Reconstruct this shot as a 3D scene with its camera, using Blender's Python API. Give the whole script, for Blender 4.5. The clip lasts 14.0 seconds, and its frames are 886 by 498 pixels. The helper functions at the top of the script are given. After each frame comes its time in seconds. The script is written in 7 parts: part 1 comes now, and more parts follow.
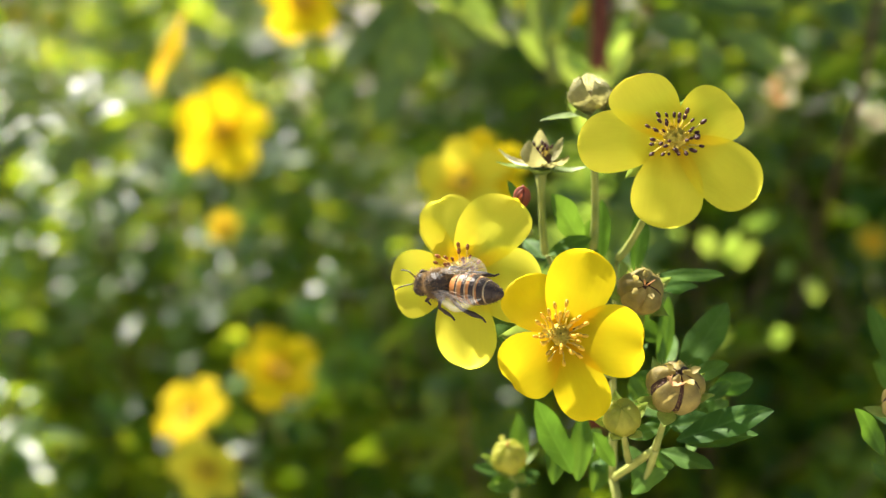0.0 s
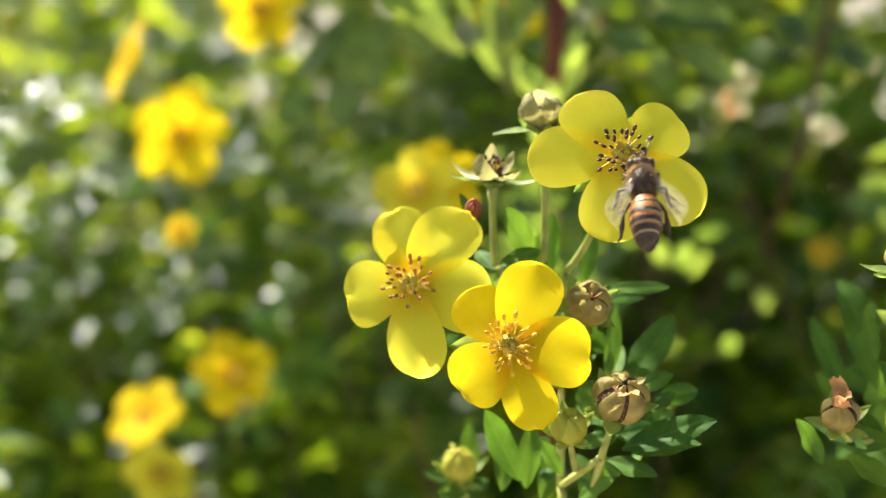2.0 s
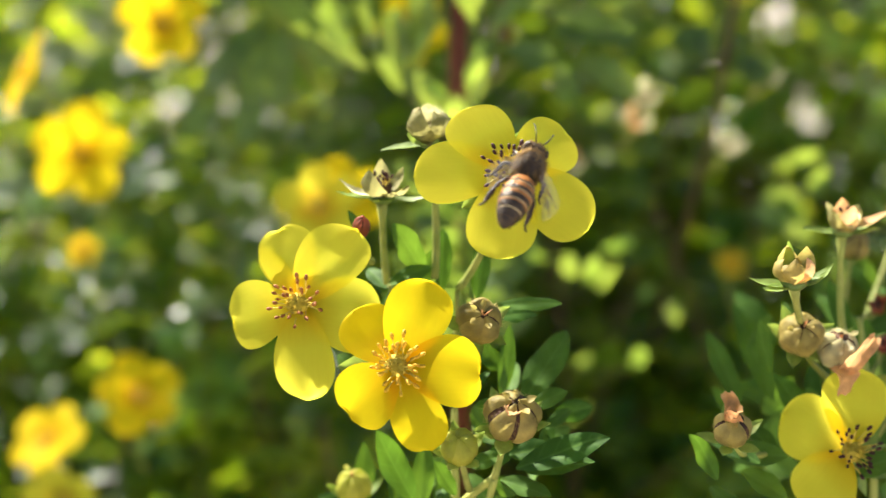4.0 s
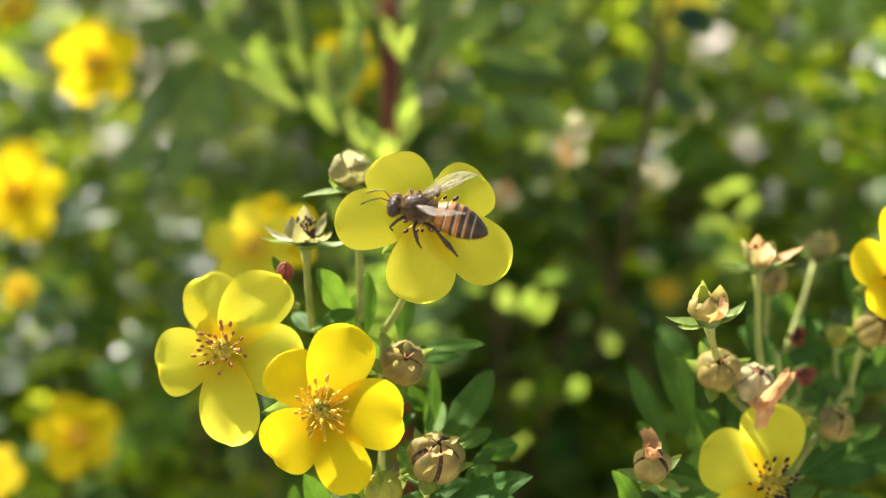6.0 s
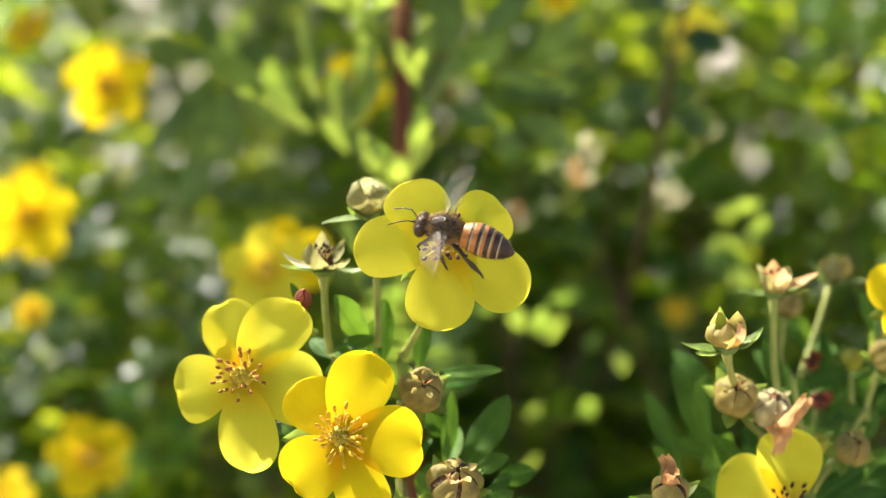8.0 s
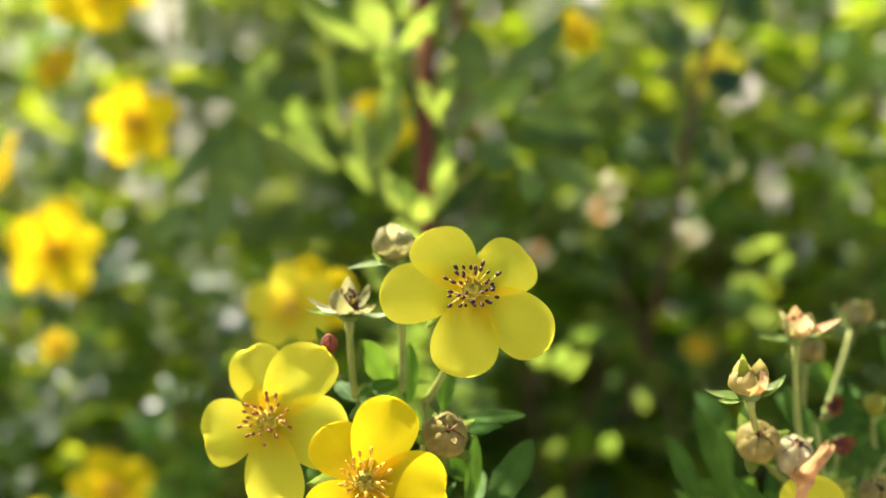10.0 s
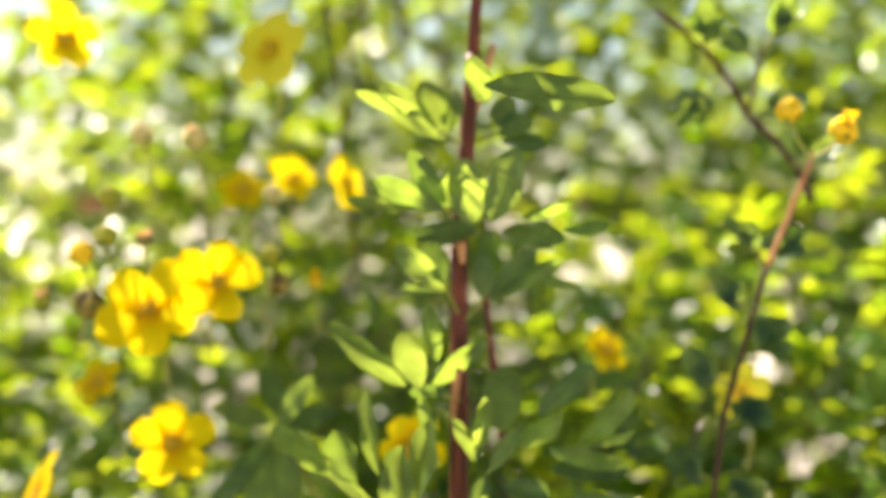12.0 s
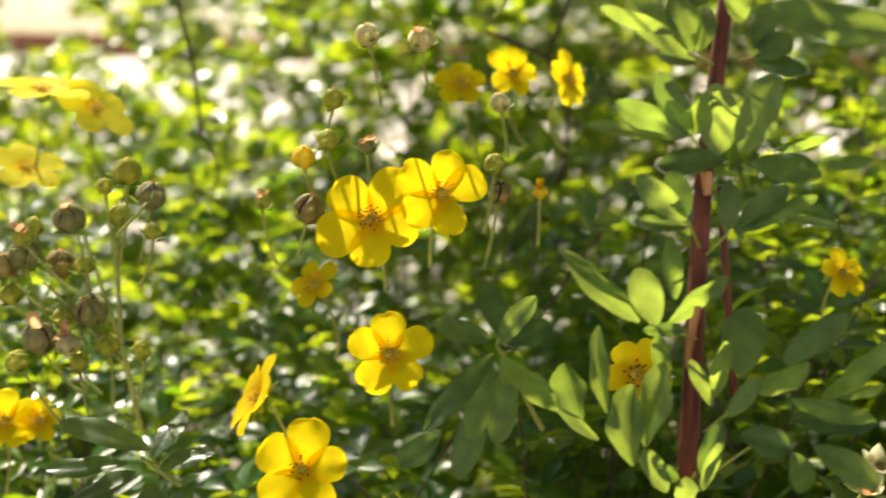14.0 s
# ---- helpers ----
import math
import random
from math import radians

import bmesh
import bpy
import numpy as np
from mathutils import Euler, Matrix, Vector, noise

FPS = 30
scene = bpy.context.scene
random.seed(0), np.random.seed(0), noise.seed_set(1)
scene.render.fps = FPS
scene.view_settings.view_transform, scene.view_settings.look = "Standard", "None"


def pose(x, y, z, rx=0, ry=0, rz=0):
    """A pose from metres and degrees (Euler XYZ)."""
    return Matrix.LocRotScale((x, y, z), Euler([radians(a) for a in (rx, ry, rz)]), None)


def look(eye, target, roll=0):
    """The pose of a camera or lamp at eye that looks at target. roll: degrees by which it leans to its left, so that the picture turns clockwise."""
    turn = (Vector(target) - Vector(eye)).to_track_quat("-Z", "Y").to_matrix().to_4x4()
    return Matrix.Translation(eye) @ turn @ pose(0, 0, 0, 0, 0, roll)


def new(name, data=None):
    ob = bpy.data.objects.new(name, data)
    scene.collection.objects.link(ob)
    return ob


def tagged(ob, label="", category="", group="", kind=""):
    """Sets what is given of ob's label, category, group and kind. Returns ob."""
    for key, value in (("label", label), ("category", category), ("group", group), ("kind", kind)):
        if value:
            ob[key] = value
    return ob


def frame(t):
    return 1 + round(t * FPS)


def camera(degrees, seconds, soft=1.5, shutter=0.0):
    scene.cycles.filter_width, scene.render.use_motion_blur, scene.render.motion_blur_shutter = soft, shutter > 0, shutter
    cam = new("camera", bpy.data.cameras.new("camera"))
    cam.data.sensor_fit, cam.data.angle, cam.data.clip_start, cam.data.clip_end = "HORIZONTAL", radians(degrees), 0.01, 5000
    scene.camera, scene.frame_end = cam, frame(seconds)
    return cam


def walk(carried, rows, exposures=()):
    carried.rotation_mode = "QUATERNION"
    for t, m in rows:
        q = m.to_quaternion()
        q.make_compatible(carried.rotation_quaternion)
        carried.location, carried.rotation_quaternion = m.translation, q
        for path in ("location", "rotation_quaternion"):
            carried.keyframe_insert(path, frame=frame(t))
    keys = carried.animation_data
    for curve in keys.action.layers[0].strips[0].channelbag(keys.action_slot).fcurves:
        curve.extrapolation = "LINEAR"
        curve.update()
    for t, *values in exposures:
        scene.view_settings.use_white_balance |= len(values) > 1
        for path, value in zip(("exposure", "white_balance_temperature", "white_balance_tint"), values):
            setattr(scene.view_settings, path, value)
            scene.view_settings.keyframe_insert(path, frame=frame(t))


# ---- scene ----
FOV = 36.0
EYE = 0.8          # height of the lens over the soil at three seconds
mm = 0.001

# ---- camera ----
cam = camera(FOV, 14.0, soft=1.25, shutter=0.5)

# seconds, eye (x, y, z), yaw to the right, pitch, lean, distance in focus
PATH = (
    (0.0, -0.00382, 0.00064, -0.00311, -3.269, -16.091, -1.091, 0.184),
    (0.5, -0.00403, 0.00062, -0.00038, -3.735, -16.722, -2.398, 0.184),
    (1.0, -0.00578, -0.00164, -0.00197, -3.233, -16.357, -1.208, 0.184),
    (1.5, -0.00394, -0.00211, -0.00280, -2.623, -15.701, 0.057, 0.184),
    (2.0, -0.00262, -0.00230, -0.00115, -1.490, -15.950, -0.109, 0.184),
    (2.5, -0.00192, -0.00117, -0.00193, -0.625, -15.689, 0.343, 0.184),
    (3.0, 0.00000, 0.00000, -0.00007, -0.000, -16.000, 0.000, 0.184),
    (3.5, 0.00080, 0.00113, -0.00175, 0.723, -15.538, 0.266, 0.184),
    (4.0, 0.00245, 0.00124, -0.00157, 1.800, -15.373, 0.130, 0.184),
    (6.5, 0.00645, -0.00158, 0.00248, 4.035, -14.007, -0.317, 0.184),
    (7.0, 0.00469, -0.00151, 0.00305, 3.836, -13.838, -0.449, 0.184),
    (9.5, 0.00442, -0.00178, 0.00494, 3.581, -13.085, -0.425, 0.184),
    (10.0, 0.00378, -0.00298, 0.00647, 2.895, -12.440, -0.413, 0.184),
    (10.5, 0.00269, -0.00372, 0.00867, 2.127, -10.631, -0.523, 0.184),
    (11.0, 0.00114, -0.00267, 0.01557, 1.309, -7.877, -0.448, 0.184),
    (11.5, 0.00024, -0.00478, 0.02303, 1.601, -4.319, -0.162, 0.220),
    (12.0, 0.00037, -0.00922, 0.02932, 2.027, -1.950, -0.047, 0.255),
    (12.5, 0.00146, -0.00994, 0.03605, 2.279, -3.609, 0.872, 0.285),
    (13.0, -0.00519, 0.00516, 0.04543, 0.485, -6.254, 1.250, 0.335),
    (13.5, -0.01344, 0.01106, 0.04587, -2.333, -7.219, 1.623, 0.372),
    (14.0, -0.01283, 0.01018, 0.04604, -5.692, -8.193, 1.576, 0.392),
)


def ahead(yaw, pitch):
    return Vector((math.sin(radians(yaw)) * math.cos(radians(pitch)), math.cos(radians(yaw)) * math.cos(radians(pitch)), math.sin(radians(pitch))))


def camera_rows():
    rows, marks = [], []
    for t, x, y, z, yaw, pitch, lean, far in PATH:
        eye = Vector((x, y, z + EYE))
        rows.append((t, look(eye, eye + ahead(yaw, pitch), lean)))
        marks.append((t, Matrix.Translation(eye + far * ahead(yaw, pitch))))
    return rows, marks


CAMERA_ROWS, FOCUS_ROWS = camera_rows()
walk(cam, CAMERA_ROWS, exposures=((0.0, 2.13, 6500, 10), (9.5, 2.13, 6500, 10), (10.5, 2.2, 6700, 10), (11.0, 2.33, 7000, 10), (12.0, 2.08, 7100, 10), (12.5, 1.78, 7100, 10), (13.3, 1.75, 7100, 10), (14.0, 1.6, 7000, 10)))
focus = new("focus_point")
focus.empty_display_size = 0.005
walk(focus, FOCUS_ROWS)
cam.data.dof.use_dof = True
cam.data.dof.focus_object = focus
cam.data.dof.aperture_fstop = 12.5
cam.data.dof.aperture_blades = 0

# ---- world and sun ----
SUN = Vector((-0.42, 0.53, 0.735)).normalized()
world = bpy.data.worlds.new("sky")
scene.world = world
world.use_nodes = True
wn = world.node_tree
sky = wn.nodes.new("ShaderNodeTexSky")
sky.sky_type = "NISHITA"
sky.sun_disc = False
sky.sun_elevation = math.asin(SUN.z)
sky.sun_rotation = math.atan2(SUN.x, SUN.y)
sky.altitude = 100
wn.links.new(sky.outputs["Color"], wn.nodes["Background"].inputs["Color"])
wn.nodes["Background"].inputs["Strength"].default_value = 0.05
sun_data = bpy.data.lights.new("sun", "SUN")
sun_data.energy, sun_data.angle, sun_data.color = 5.0, radians(0.53), (1.0, 0.925, 0.80)
sun = new("sun", sun_data)
sun.matrix_world = look(SUN * 5, (0, 0, 0))


# ---- materials ----
def material(name):
    m = bpy.data.materials.new(name)
    m.use_nodes = True
    m.node_tree.nodes.clear()
    return m, m.node_tree


def node(tree, kind, **inputs):
    n = tree.nodes.new(kind)
    for key, value in inputs.items():
        n.inputs[key.replace("_", " ")].default_value = value
    return n


def ramp(tree, fac, stops):
    r = tree.nodes.new("ShaderNodeValToRGB")
    while len(r.color_ramp.elements) < len(stops):
        r.color_ramp.elements.new(0.5)
    for e, (at, colour) in zip(r.color_ramp.elements, stops):
        e.position, e.color = at, (*colour, 1)
    tree.links.new(fac, r.inputs["Fac"])
    return r.outputs["Color"]


def mixed(tree, fac, a, b, mode="MIX"):
    m = tree.nodes.new("ShaderNodeMix")
    m.data_type, m.blend_type = "RGBA", mode
    for socket, value in ((m.inputs[0], fac), (m.inputs[6], a), (m.inputs[7], b)):
        if isinstance(value, (int, float)):
            socket.default_value = value
        elif isinstance(value, tuple):
            socket.default_value = (*value, 1)
        else:
            tree.links.new(value, socket)
    return m.outputs[2]


def noise_at(tree, scale, detail=3, coords="Object", stretch=None):
    tc = tree.nodes.new("ShaderNodeTexCoord")
    out = tc.outputs[coords]
    if stretch:
        mp = tree.nodes.new("ShaderNodeMapping")
        mp.inputs["Scale"].default_value = stretch
        tree.links.new(out, mp.inputs["Vector"])
        out = mp.outputs["Vector"]
    n = node(tree, "ShaderNodeTexNoise", Scale=scale, Detail=detail)
    tree.links.new(out, n.inputs["Vector"])
    return n.outputs["Fac"]


def sheet(name, colour, through_colour, share, rough, bump=0.0, bump_scale=900, gloss=0.4):
    """A thin leaf or petal: colour(tree) gives the face's colour, through_colour(tree) the light that passes through it."""
    m, tree = material(name)
    p = node(tree, "ShaderNodeBsdfPrincipled", Roughness=rough)
    p.inputs["Specular IOR Level"].default_value = gloss
    tr = tree.nodes.new("ShaderNodeBsdfTranslucent")
    mix = node(tree, "ShaderNodeMixShader", Fac=share)
    out = tree.nodes.new("ShaderNodeOutputMaterial")
    tree.links.new(colour(tree), p.inputs["Base Color"])
    tree.links.new(through_colour(tree), tr.inputs["Color"])
    if bump:
        b = node(tree, "ShaderNodeBump", Strength=bump, Distance=0.0002)
        tree.links.new(noise_at(tree, bump_scale, 4), b.inputs["Height"])
        tree.links.new(b.outputs["Normal"], p.inputs["Normal"])
    tree.links.new(p.outputs[0], mix.inputs[1])
    tree.links.new(tr.outputs[0], mix.inputs[2])
    tree.links.new(mix.outputs[0], out.inputs["Surface"])
    return m


def solid(name, stops, scale, rough, bump=0.3, detail=4, coords="Object", stretch=None, bump_scale=None, metal=0.0, sss=0.0):
    """A solid surface whose colour runs through stops by a noise of that scale."""
    m, tree = material(name)
    p = node(tree, "ShaderNodeBsdfPrincipled", Roughness=rough, Metallic=metal)
    p.inputs["Specular IOR Level"].default_value = 0.25
    out = tree.nodes.new("ShaderNodeOutputMaterial")
    n = noise_at(tree, scale, detail, coords, stretch)
    info = tree.nodes.new("ShaderNodeObjectInfo")
    base = ramp(tree, n, stops)
    dark = ramp(tree, info.outputs["Random"], ((0.0, (0.8, 0.8, 0.8)), (1.0, (1.1, 1.1, 1.1))))
    tree.links.new(mixed(tree, 1.0, base, dark, "MULTIPLY"), p.inputs["Base Color"])
    if bump:
        b = node(tree, "ShaderNodeBump", Strength=bump, Distance=0.0003)
        tree.links.new(noise_at(tree, bump_scale or scale * 3, 5, coords, stretch), b.inputs["Height"])
        tree.links.new(b.outputs["Normal"], p.inputs["Normal"])
    tree.links.new(p.outputs[0], out.inputs["Surface"])
    return m


def petal_colour(edge, heart):
    def build(tree):
        tc = tree.nodes.new("ShaderNodeTexCoord")
        sep = tree.nodes.new("ShaderNodeSeparateXYZ")
        tree.links.new(tc.outputs["Object"], sep.inputs[0])
        r = node(tree, "ShaderNodeMapRange")
        r.inputs["From Min"].default_value, r.inputs["From Max"].default_value = 0.0005, 0.0065
        tree.links.new(sep.outputs["X"], r.inputs["Value"])
        veins = noise_at(tree, 100, 3, stretch=(3, 26, 3))
        tinted = mixed(tree, r.outputs[0], heart, edge)
        blotch = noise_at(tree, 220, 3)
        shade = ramp(tree, veins, ((0.3, (0.975, 0.97, 0.96)), (0.7, (1, 1, 1))))
        patchy = ramp(tree, blotch, ((0.3, (0.96, 0.95, 0.93)), (0.7, (1, 1, 1))))
        return mixed(tree, 1.0, mixed(tree, 1.0, tinted, shade, "MULTIPLY"), patchy, "MULTIPLY")
    return build


def leaf_ribs(tree):
    """A pale midrib and fainter side ribs of a leaflet that lies along x."""
    tc = tree.nodes.new("ShaderNodeTexCoord")
    sep = tree.nodes.new("ShaderNodeSeparateXYZ")
    tree.links.new(tc.outputs["Object"], sep.inputs[0])

    def calc(op, a, b):
        n = tree.nodes.new("ShaderNodeMath")
        n.operation = op
        for socket, value in zip(n.inputs, (a, b)):
            if isinstance(value, (int, float)):
                socket.default_value = value
            else:
                tree.links.new(value, socket)
        return n.outputs[0]

    off = calc("ABSOLUTE", sep.outputs["Y"], 0)
    mid = calc("SUBTRACT", 1.0, calc("MINIMUM", calc("DIVIDE", off, 0.00028), 1.0))
    wave = calc("SINE", calc("MULTIPLY", calc("SUBTRACT", sep.outputs["X"], off), 2400.0), 0)
    side = calc("MULTIPLY", calc("POWER", calc("MAXIMUM", wave, 0.0), 5.0), 0.28)
    return calc("MAXIMUM", calc("MULTIPLY", mid, 0.75), side)


def leaf_colour(dark, light, scale=160, spread=0.35, island=True, ribs=False):
    def build(tree):
        if island:
            g = tree.nodes.new("ShaderNodeNewGeometry")
            pick = g.outputs["Random Per Island"]
        else:
            info = tree.nodes.new("ShaderNodeObjectInfo")
            pick = info.outputs["Random"]
        n = noise_at(tree, scale, 3)
        base = mixed(tree, pick, dark, light)
        if ribs:
            base = mixed(tree, leaf_ribs(tree), base, tuple(min(1, c * 1.25 + 0.012) for c in light))
        mottled = ramp(tree, n, ((0.25, (1 - spread, 1 - spread, 1 - spread)), (0.75, (1 + spread * 0.5, 1 + spread * 0.5, 1 + spread * 0.4))))
        return mixed(tree, 1.0, base, mottled, "MULTIPLY")
    return build


PETAL = sheet("petal_lemon", petal_colour((0.97, 0.86, 0.06), (0.94, 0.64, 0.02)), petal_colour((0.99, 0.91, 0.085), (0.97, 0.70, 0.035)), 0.72, 0.6, 0.1, 500, 0.06)
PETAL_DEEP = sheet("petal_golden", petal_colour((0.96, 0.71, 0.012), (0.90, 0.50, 0.008)), petal_colour((0.99, 0.77, 0.018), (0.95, 0.56, 0.01)), 0.66, 0.6, 0.1, 500, 0.08)
PETAL_BUD = sheet("petal_folded", leaf_colour((0.80, 0.60, 0.02), (0.86, 0.68, 0.035), 300, 0.2, False), leaf_colour((0.9, 0.7, 0.03), (0.93, 0.75, 0.04), 300, 0.2, False), 0.45, 0.6, 0.4, 600)
PETAL_DRY = sheet("petal_withered", leaf_colour((0.58, 0.30, 0.11), (0.70, 0.42, 0.20), 700, 0.3, False), leaf_colour((0.78, 0.42, 0.18), (0.82, 0.52, 0.28), 700, 0.3, False), 0.4, 0.6, 0.7, 900)
PETAL_RED = sheet("petal_red_dry", leaf_colour((0.20, 0.045, 0.02), (0.3, 0.08, 0.03), 700, 0.3, False), leaf_colour((0.4, 0.07, 0.03), (0.42, 0.1, 0.04), 700, 0.3, False), 0.35, 0.6, 0.7, 900)
LEAF = sheet("leaf_green", leaf_colour((0.03, 0.088, 0.014), (0.08, 0.165, 0.024), island=False, ribs=True), leaf_colour((0.10, 0.22, 0.012), (0.20, 0.34, 0.025), island=False), 0.38, 0.6, 0.5, 700, 0.12)
LEAF_SHOOT = sheet("leaf_shoot", leaf_colour((0.014, 0.046, 0.024), (0.038, 0.086, 0.034), island=False, ribs=True), leaf_colour((0.26, 0.41, 0.04), (0.60, 0.74, 0.09), island=False), 0.44, 0.36, 0.8, 400, 0.34)
LEAF_MASS = sheet("leaf_mass", leaf_colour((0.014, 0.060, 0.014), (0.055, 0.128, 0.020), 60), leaf_colour((0.19, 0.35, 0.008), (0.66, 0.75, 0.03), 60), 0.5, 0.32, 0, 0, 0.24)
SEPAL = sheet("sepal_green", leaf_colour((0.13, 0.2, 0.045), (0.19, 0.26, 0.06), 500, 0.3, False), leaf_colour((0.35, 0.5, 0.06), (0.45, 0.6, 0.1), 500, 0.3, False), 0.35, 0.55, 0.5, 1200)
HUSK = sheet("husk_tan", leaf_colour((0.29, 0.235, 0.055), (0.42, 0.335, 0.10), 420, 0.5, False), leaf_colour((0.62, 0.50, 0.13), (0.7, 0.56, 0.18), 420, 0.5, False), 0.45, 0.65, 0.9, 1500)
BUD = sheet("bud_green", leaf_colour((0.30, 0.30, 0.03), (0.42, 0.39, 0.05), 420, 0.3, False), leaf_colour((0.72, 0.78, 0.13), (0.80, 0.82, 0.18), 420, 0.3, False), 0.45, 0.6, 0.8, 1500)
PALE = sheet("sepal_pale", leaf_colour((0.24, 0.23, 0.07), (0.36, 0.33, 0.13), 420, 0.4, False), leaf_colour((0.40, 0.38, 0.12), (0.50, 0.46, 0.20), 420, 0.4, False), 0.45, 0.65, 1.0, 1800)
WOOL = sheet("bud_woolly", leaf_colour((0.50, 0.45, 0.18), (0.62, 0.56, 0.28), 600, 0.3, False), leaf_colour((0.85, 0.8, 0.5), (0.9, 0.85, 0.6), 600, 0.3, False), 0.55, 0.7, 1.0, 2500)
STALK = solid("stalk_green", ((0.3, (0.20, 0.24, 0.045)), (0.7, (0.34, 0.35, 0.085))), 260, 0.6, 0.6)
BARK = solid("bark_red", ((0.25, (0.045, 0.011, 0.007)), (0.55, (0.135, 0.034, 0.018)), (0.85, (0.28, 0.09, 0.04))), 90, 0.55, 0.8, stretch=(6, 6, 0.5))
BARK_DULL = solid("bark_dull", ((0.25, (0.035, 0.02, 0.012)), (0.75, (0.12, 0.065, 0.035))), 120, 0.65, 0.8, coords="Generated")
PEEL = solid("bark_peeling", ((0.3, (0.35, 0.15, 0.06)), (0.7, (0.55, 0.28, 0.12))), 150, 0.6, 0.6)
SEED = solid("seed_dark", ((0.3, (0.035, 0.016, 0.01)), (0.7, (0.1, 0.045, 0.025))), 900, 0.7, 0.8)
HEART = solid("flower_heart", ((0.3, (0.58, 0.42, 0.03)), (0.7, (0.80, 0.62, 0.08))), 2500, 0.6, 0.8)
FILAMENT = solid("filament_yellow", ((0.3, (0.66, 0.48, 0.06)), (0.7, (0.75, 0.58, 0.10))), 900, 0.6, 0)
ANTHER_DARK = solid("anther_brown", ((0.3, (0.03, 0.008, 0.006)), (0.7, (0.07, 0.018, 0.012))), 1500, 0.6, 0.5)
ANTHER_RUST = solid("anther_rust", ((0.3, (0.16, 0.045, 0.012)), (0.7, (0.42, 0.16, 0.03))), 2500, 0.6, 0.5)
ANTHER_GOLD = solid("anther_gold", ((0.3, (0.58, 0.30, 0.012)), (0.7, (0.78, 0.48, 0.03))), 1500, 0.6, 0.5)
SOIL = solid("soil_gravel", ((0.25, (0.03, 0.02, 0.012)), (0.5, (0.08, 0.055, 0.035)), (0.75, (0.2, 0.15, 0.10))), 14, 0.9, 1.0, detail=8, coords="Object")
PAVING = solid("paving_pale", ((0.25, (0.42, 0.36, 0.30)), (0.75, (0.62, 0.56, 0.49))), 5, 0.85, 0.6, detail=8)
KERB = solid("kerb_brick", ((0.25, (0.20, 0.07, 0.04)), (0.75, (0.36, 0.15, 0.09))), 9, 0.85, 0.6, detail=6)
POST = solid("post_teal", ((0.3, (0.01, 0.07, 0.075)), (0.7, (0.02, 0.10, 0.10))), 12, 0.4, 0.2)


# ---- building blocks ----
def part(name, mesh, mat, parent, label="", m=None):
    """Links a mesh as one object under a thing or a part, at the local pose m."""
    ob = new(name, mesh)
    if mat and not mesh.materials:
        mesh.materials.append(mat)
    if parent:
        ob.parent = parent
    if m is not None:
        ob.matrix_basis = m
    return tagged(ob, label)


def mesh_of(name, verts, faces, mat=None, smooth=True):
    me = bpy.data.meshes.new(name)
    me.from_pydata([tuple(v) for v in verts], [], faces)
    if smooth:
        me.polygons.foreach_set("use_smooth", [True] * len(me.polygons))
    if mat:
        me.materials.append(mat)
    me.update()
    return me


def quads_mesh(name, verts, quads, mat, smooth=True):
    """A large mesh of quads from arrays."""
    me = bpy.data.meshes.new(name)
    nv, nq = len(verts), len(quads)
    me.vertices.add(nv)
    me.vertices.foreach_set("co", np.ascontiguousarray(verts, dtype=np.float32).ravel())
    me.loops.add(nq * 4)
    me.loops.foreach_set("vertex_index", np.ascontiguousarray(quads, dtype=np.int32).ravel())
    me.polygons.add(nq)
    me.polygons.foreach_set("loop_start", np.arange(0, nq * 4, 4, dtype=np.int32))
    if smooth:
        me.polygons.foreach_set("use_smooth", np.ones(nq, dtype=bool))
    me.materials.append(mat)
    me.update(calc_edges=True)
    me.validate()
    return me


def grid_faces(nu, nv, closed=False):
    f = []
    for i in range(nu - 1):
        for j in range(nv if closed else nv - 1):
            k = (j + 1) % nv
            f.append((i * nv + j, i * nv + k, (i + 1) * nv + k, (i + 1) * nv + j))
    return f


def tube(points, radii, sides=8):
    """Verts and faces of a tapered tube along points."""
    pts = [Vector(p) for p in points]
    verts = []
    side = None
    for i, p in enumerate(pts):
        d = (pts[min(i + 1, len(pts) - 1)] - pts[max(i - 1, 0)]).normalized()
        if side is None:
            side = d.orthogonal().normalized()
        side = (side - d * side.dot(d)).normalized()
        up = d.cross(side)
        for k in range(sides):
            a = 2 * math.pi * k / sides
            verts.append(p + radii[i] * (math.cos(a) * side + math.sin(a) * up))
    faces = grid_faces(len(pts), sides, True)
    faces.append(tuple(range(sides - 1, -1, -1)))
    faces.append(tuple(range((len(pts) - 1) * sides, len(pts) * sides)))
    return verts, faces


def curve_points(a, b, bend=(0, 0, 0), n=7):
    """A bowed line from a to b, pushed out by bend in the middle."""
    a, b, bend = Vector(a), Vector(b), Vector(bend)
    return [a.lerp(b, i / (n - 1)) + bend * (4 * (i / (n - 1)) * (1 - i / (n - 1))) for i in range(n)]


def ball(rx, ry, rz, nu=10, nv=14, rough=0.0, seed=0):
    rng = random.Random(seed)
    verts = []
    for i in range(nu):
        th = math.pi * (0.02 + 0.96 * i / (nu - 1))
        for j in range(nv):
            ph = 2 * math.pi * j / nv
            k = 1 + rough * rng.uniform(-1, 1)
            verts.append((rx * k * math.sin(th) * math.cos(ph), ry * k * math.sin(th) * math.sin(ph), rz * k * math.cos(th)))
    faces = grid_faces(nu, nv, True)
    faces.append(tuple(range(nv)))
    faces.append(tuple(range(nu * nv - 1, nu * nv - nv - 1, -1)))
    return verts, faces


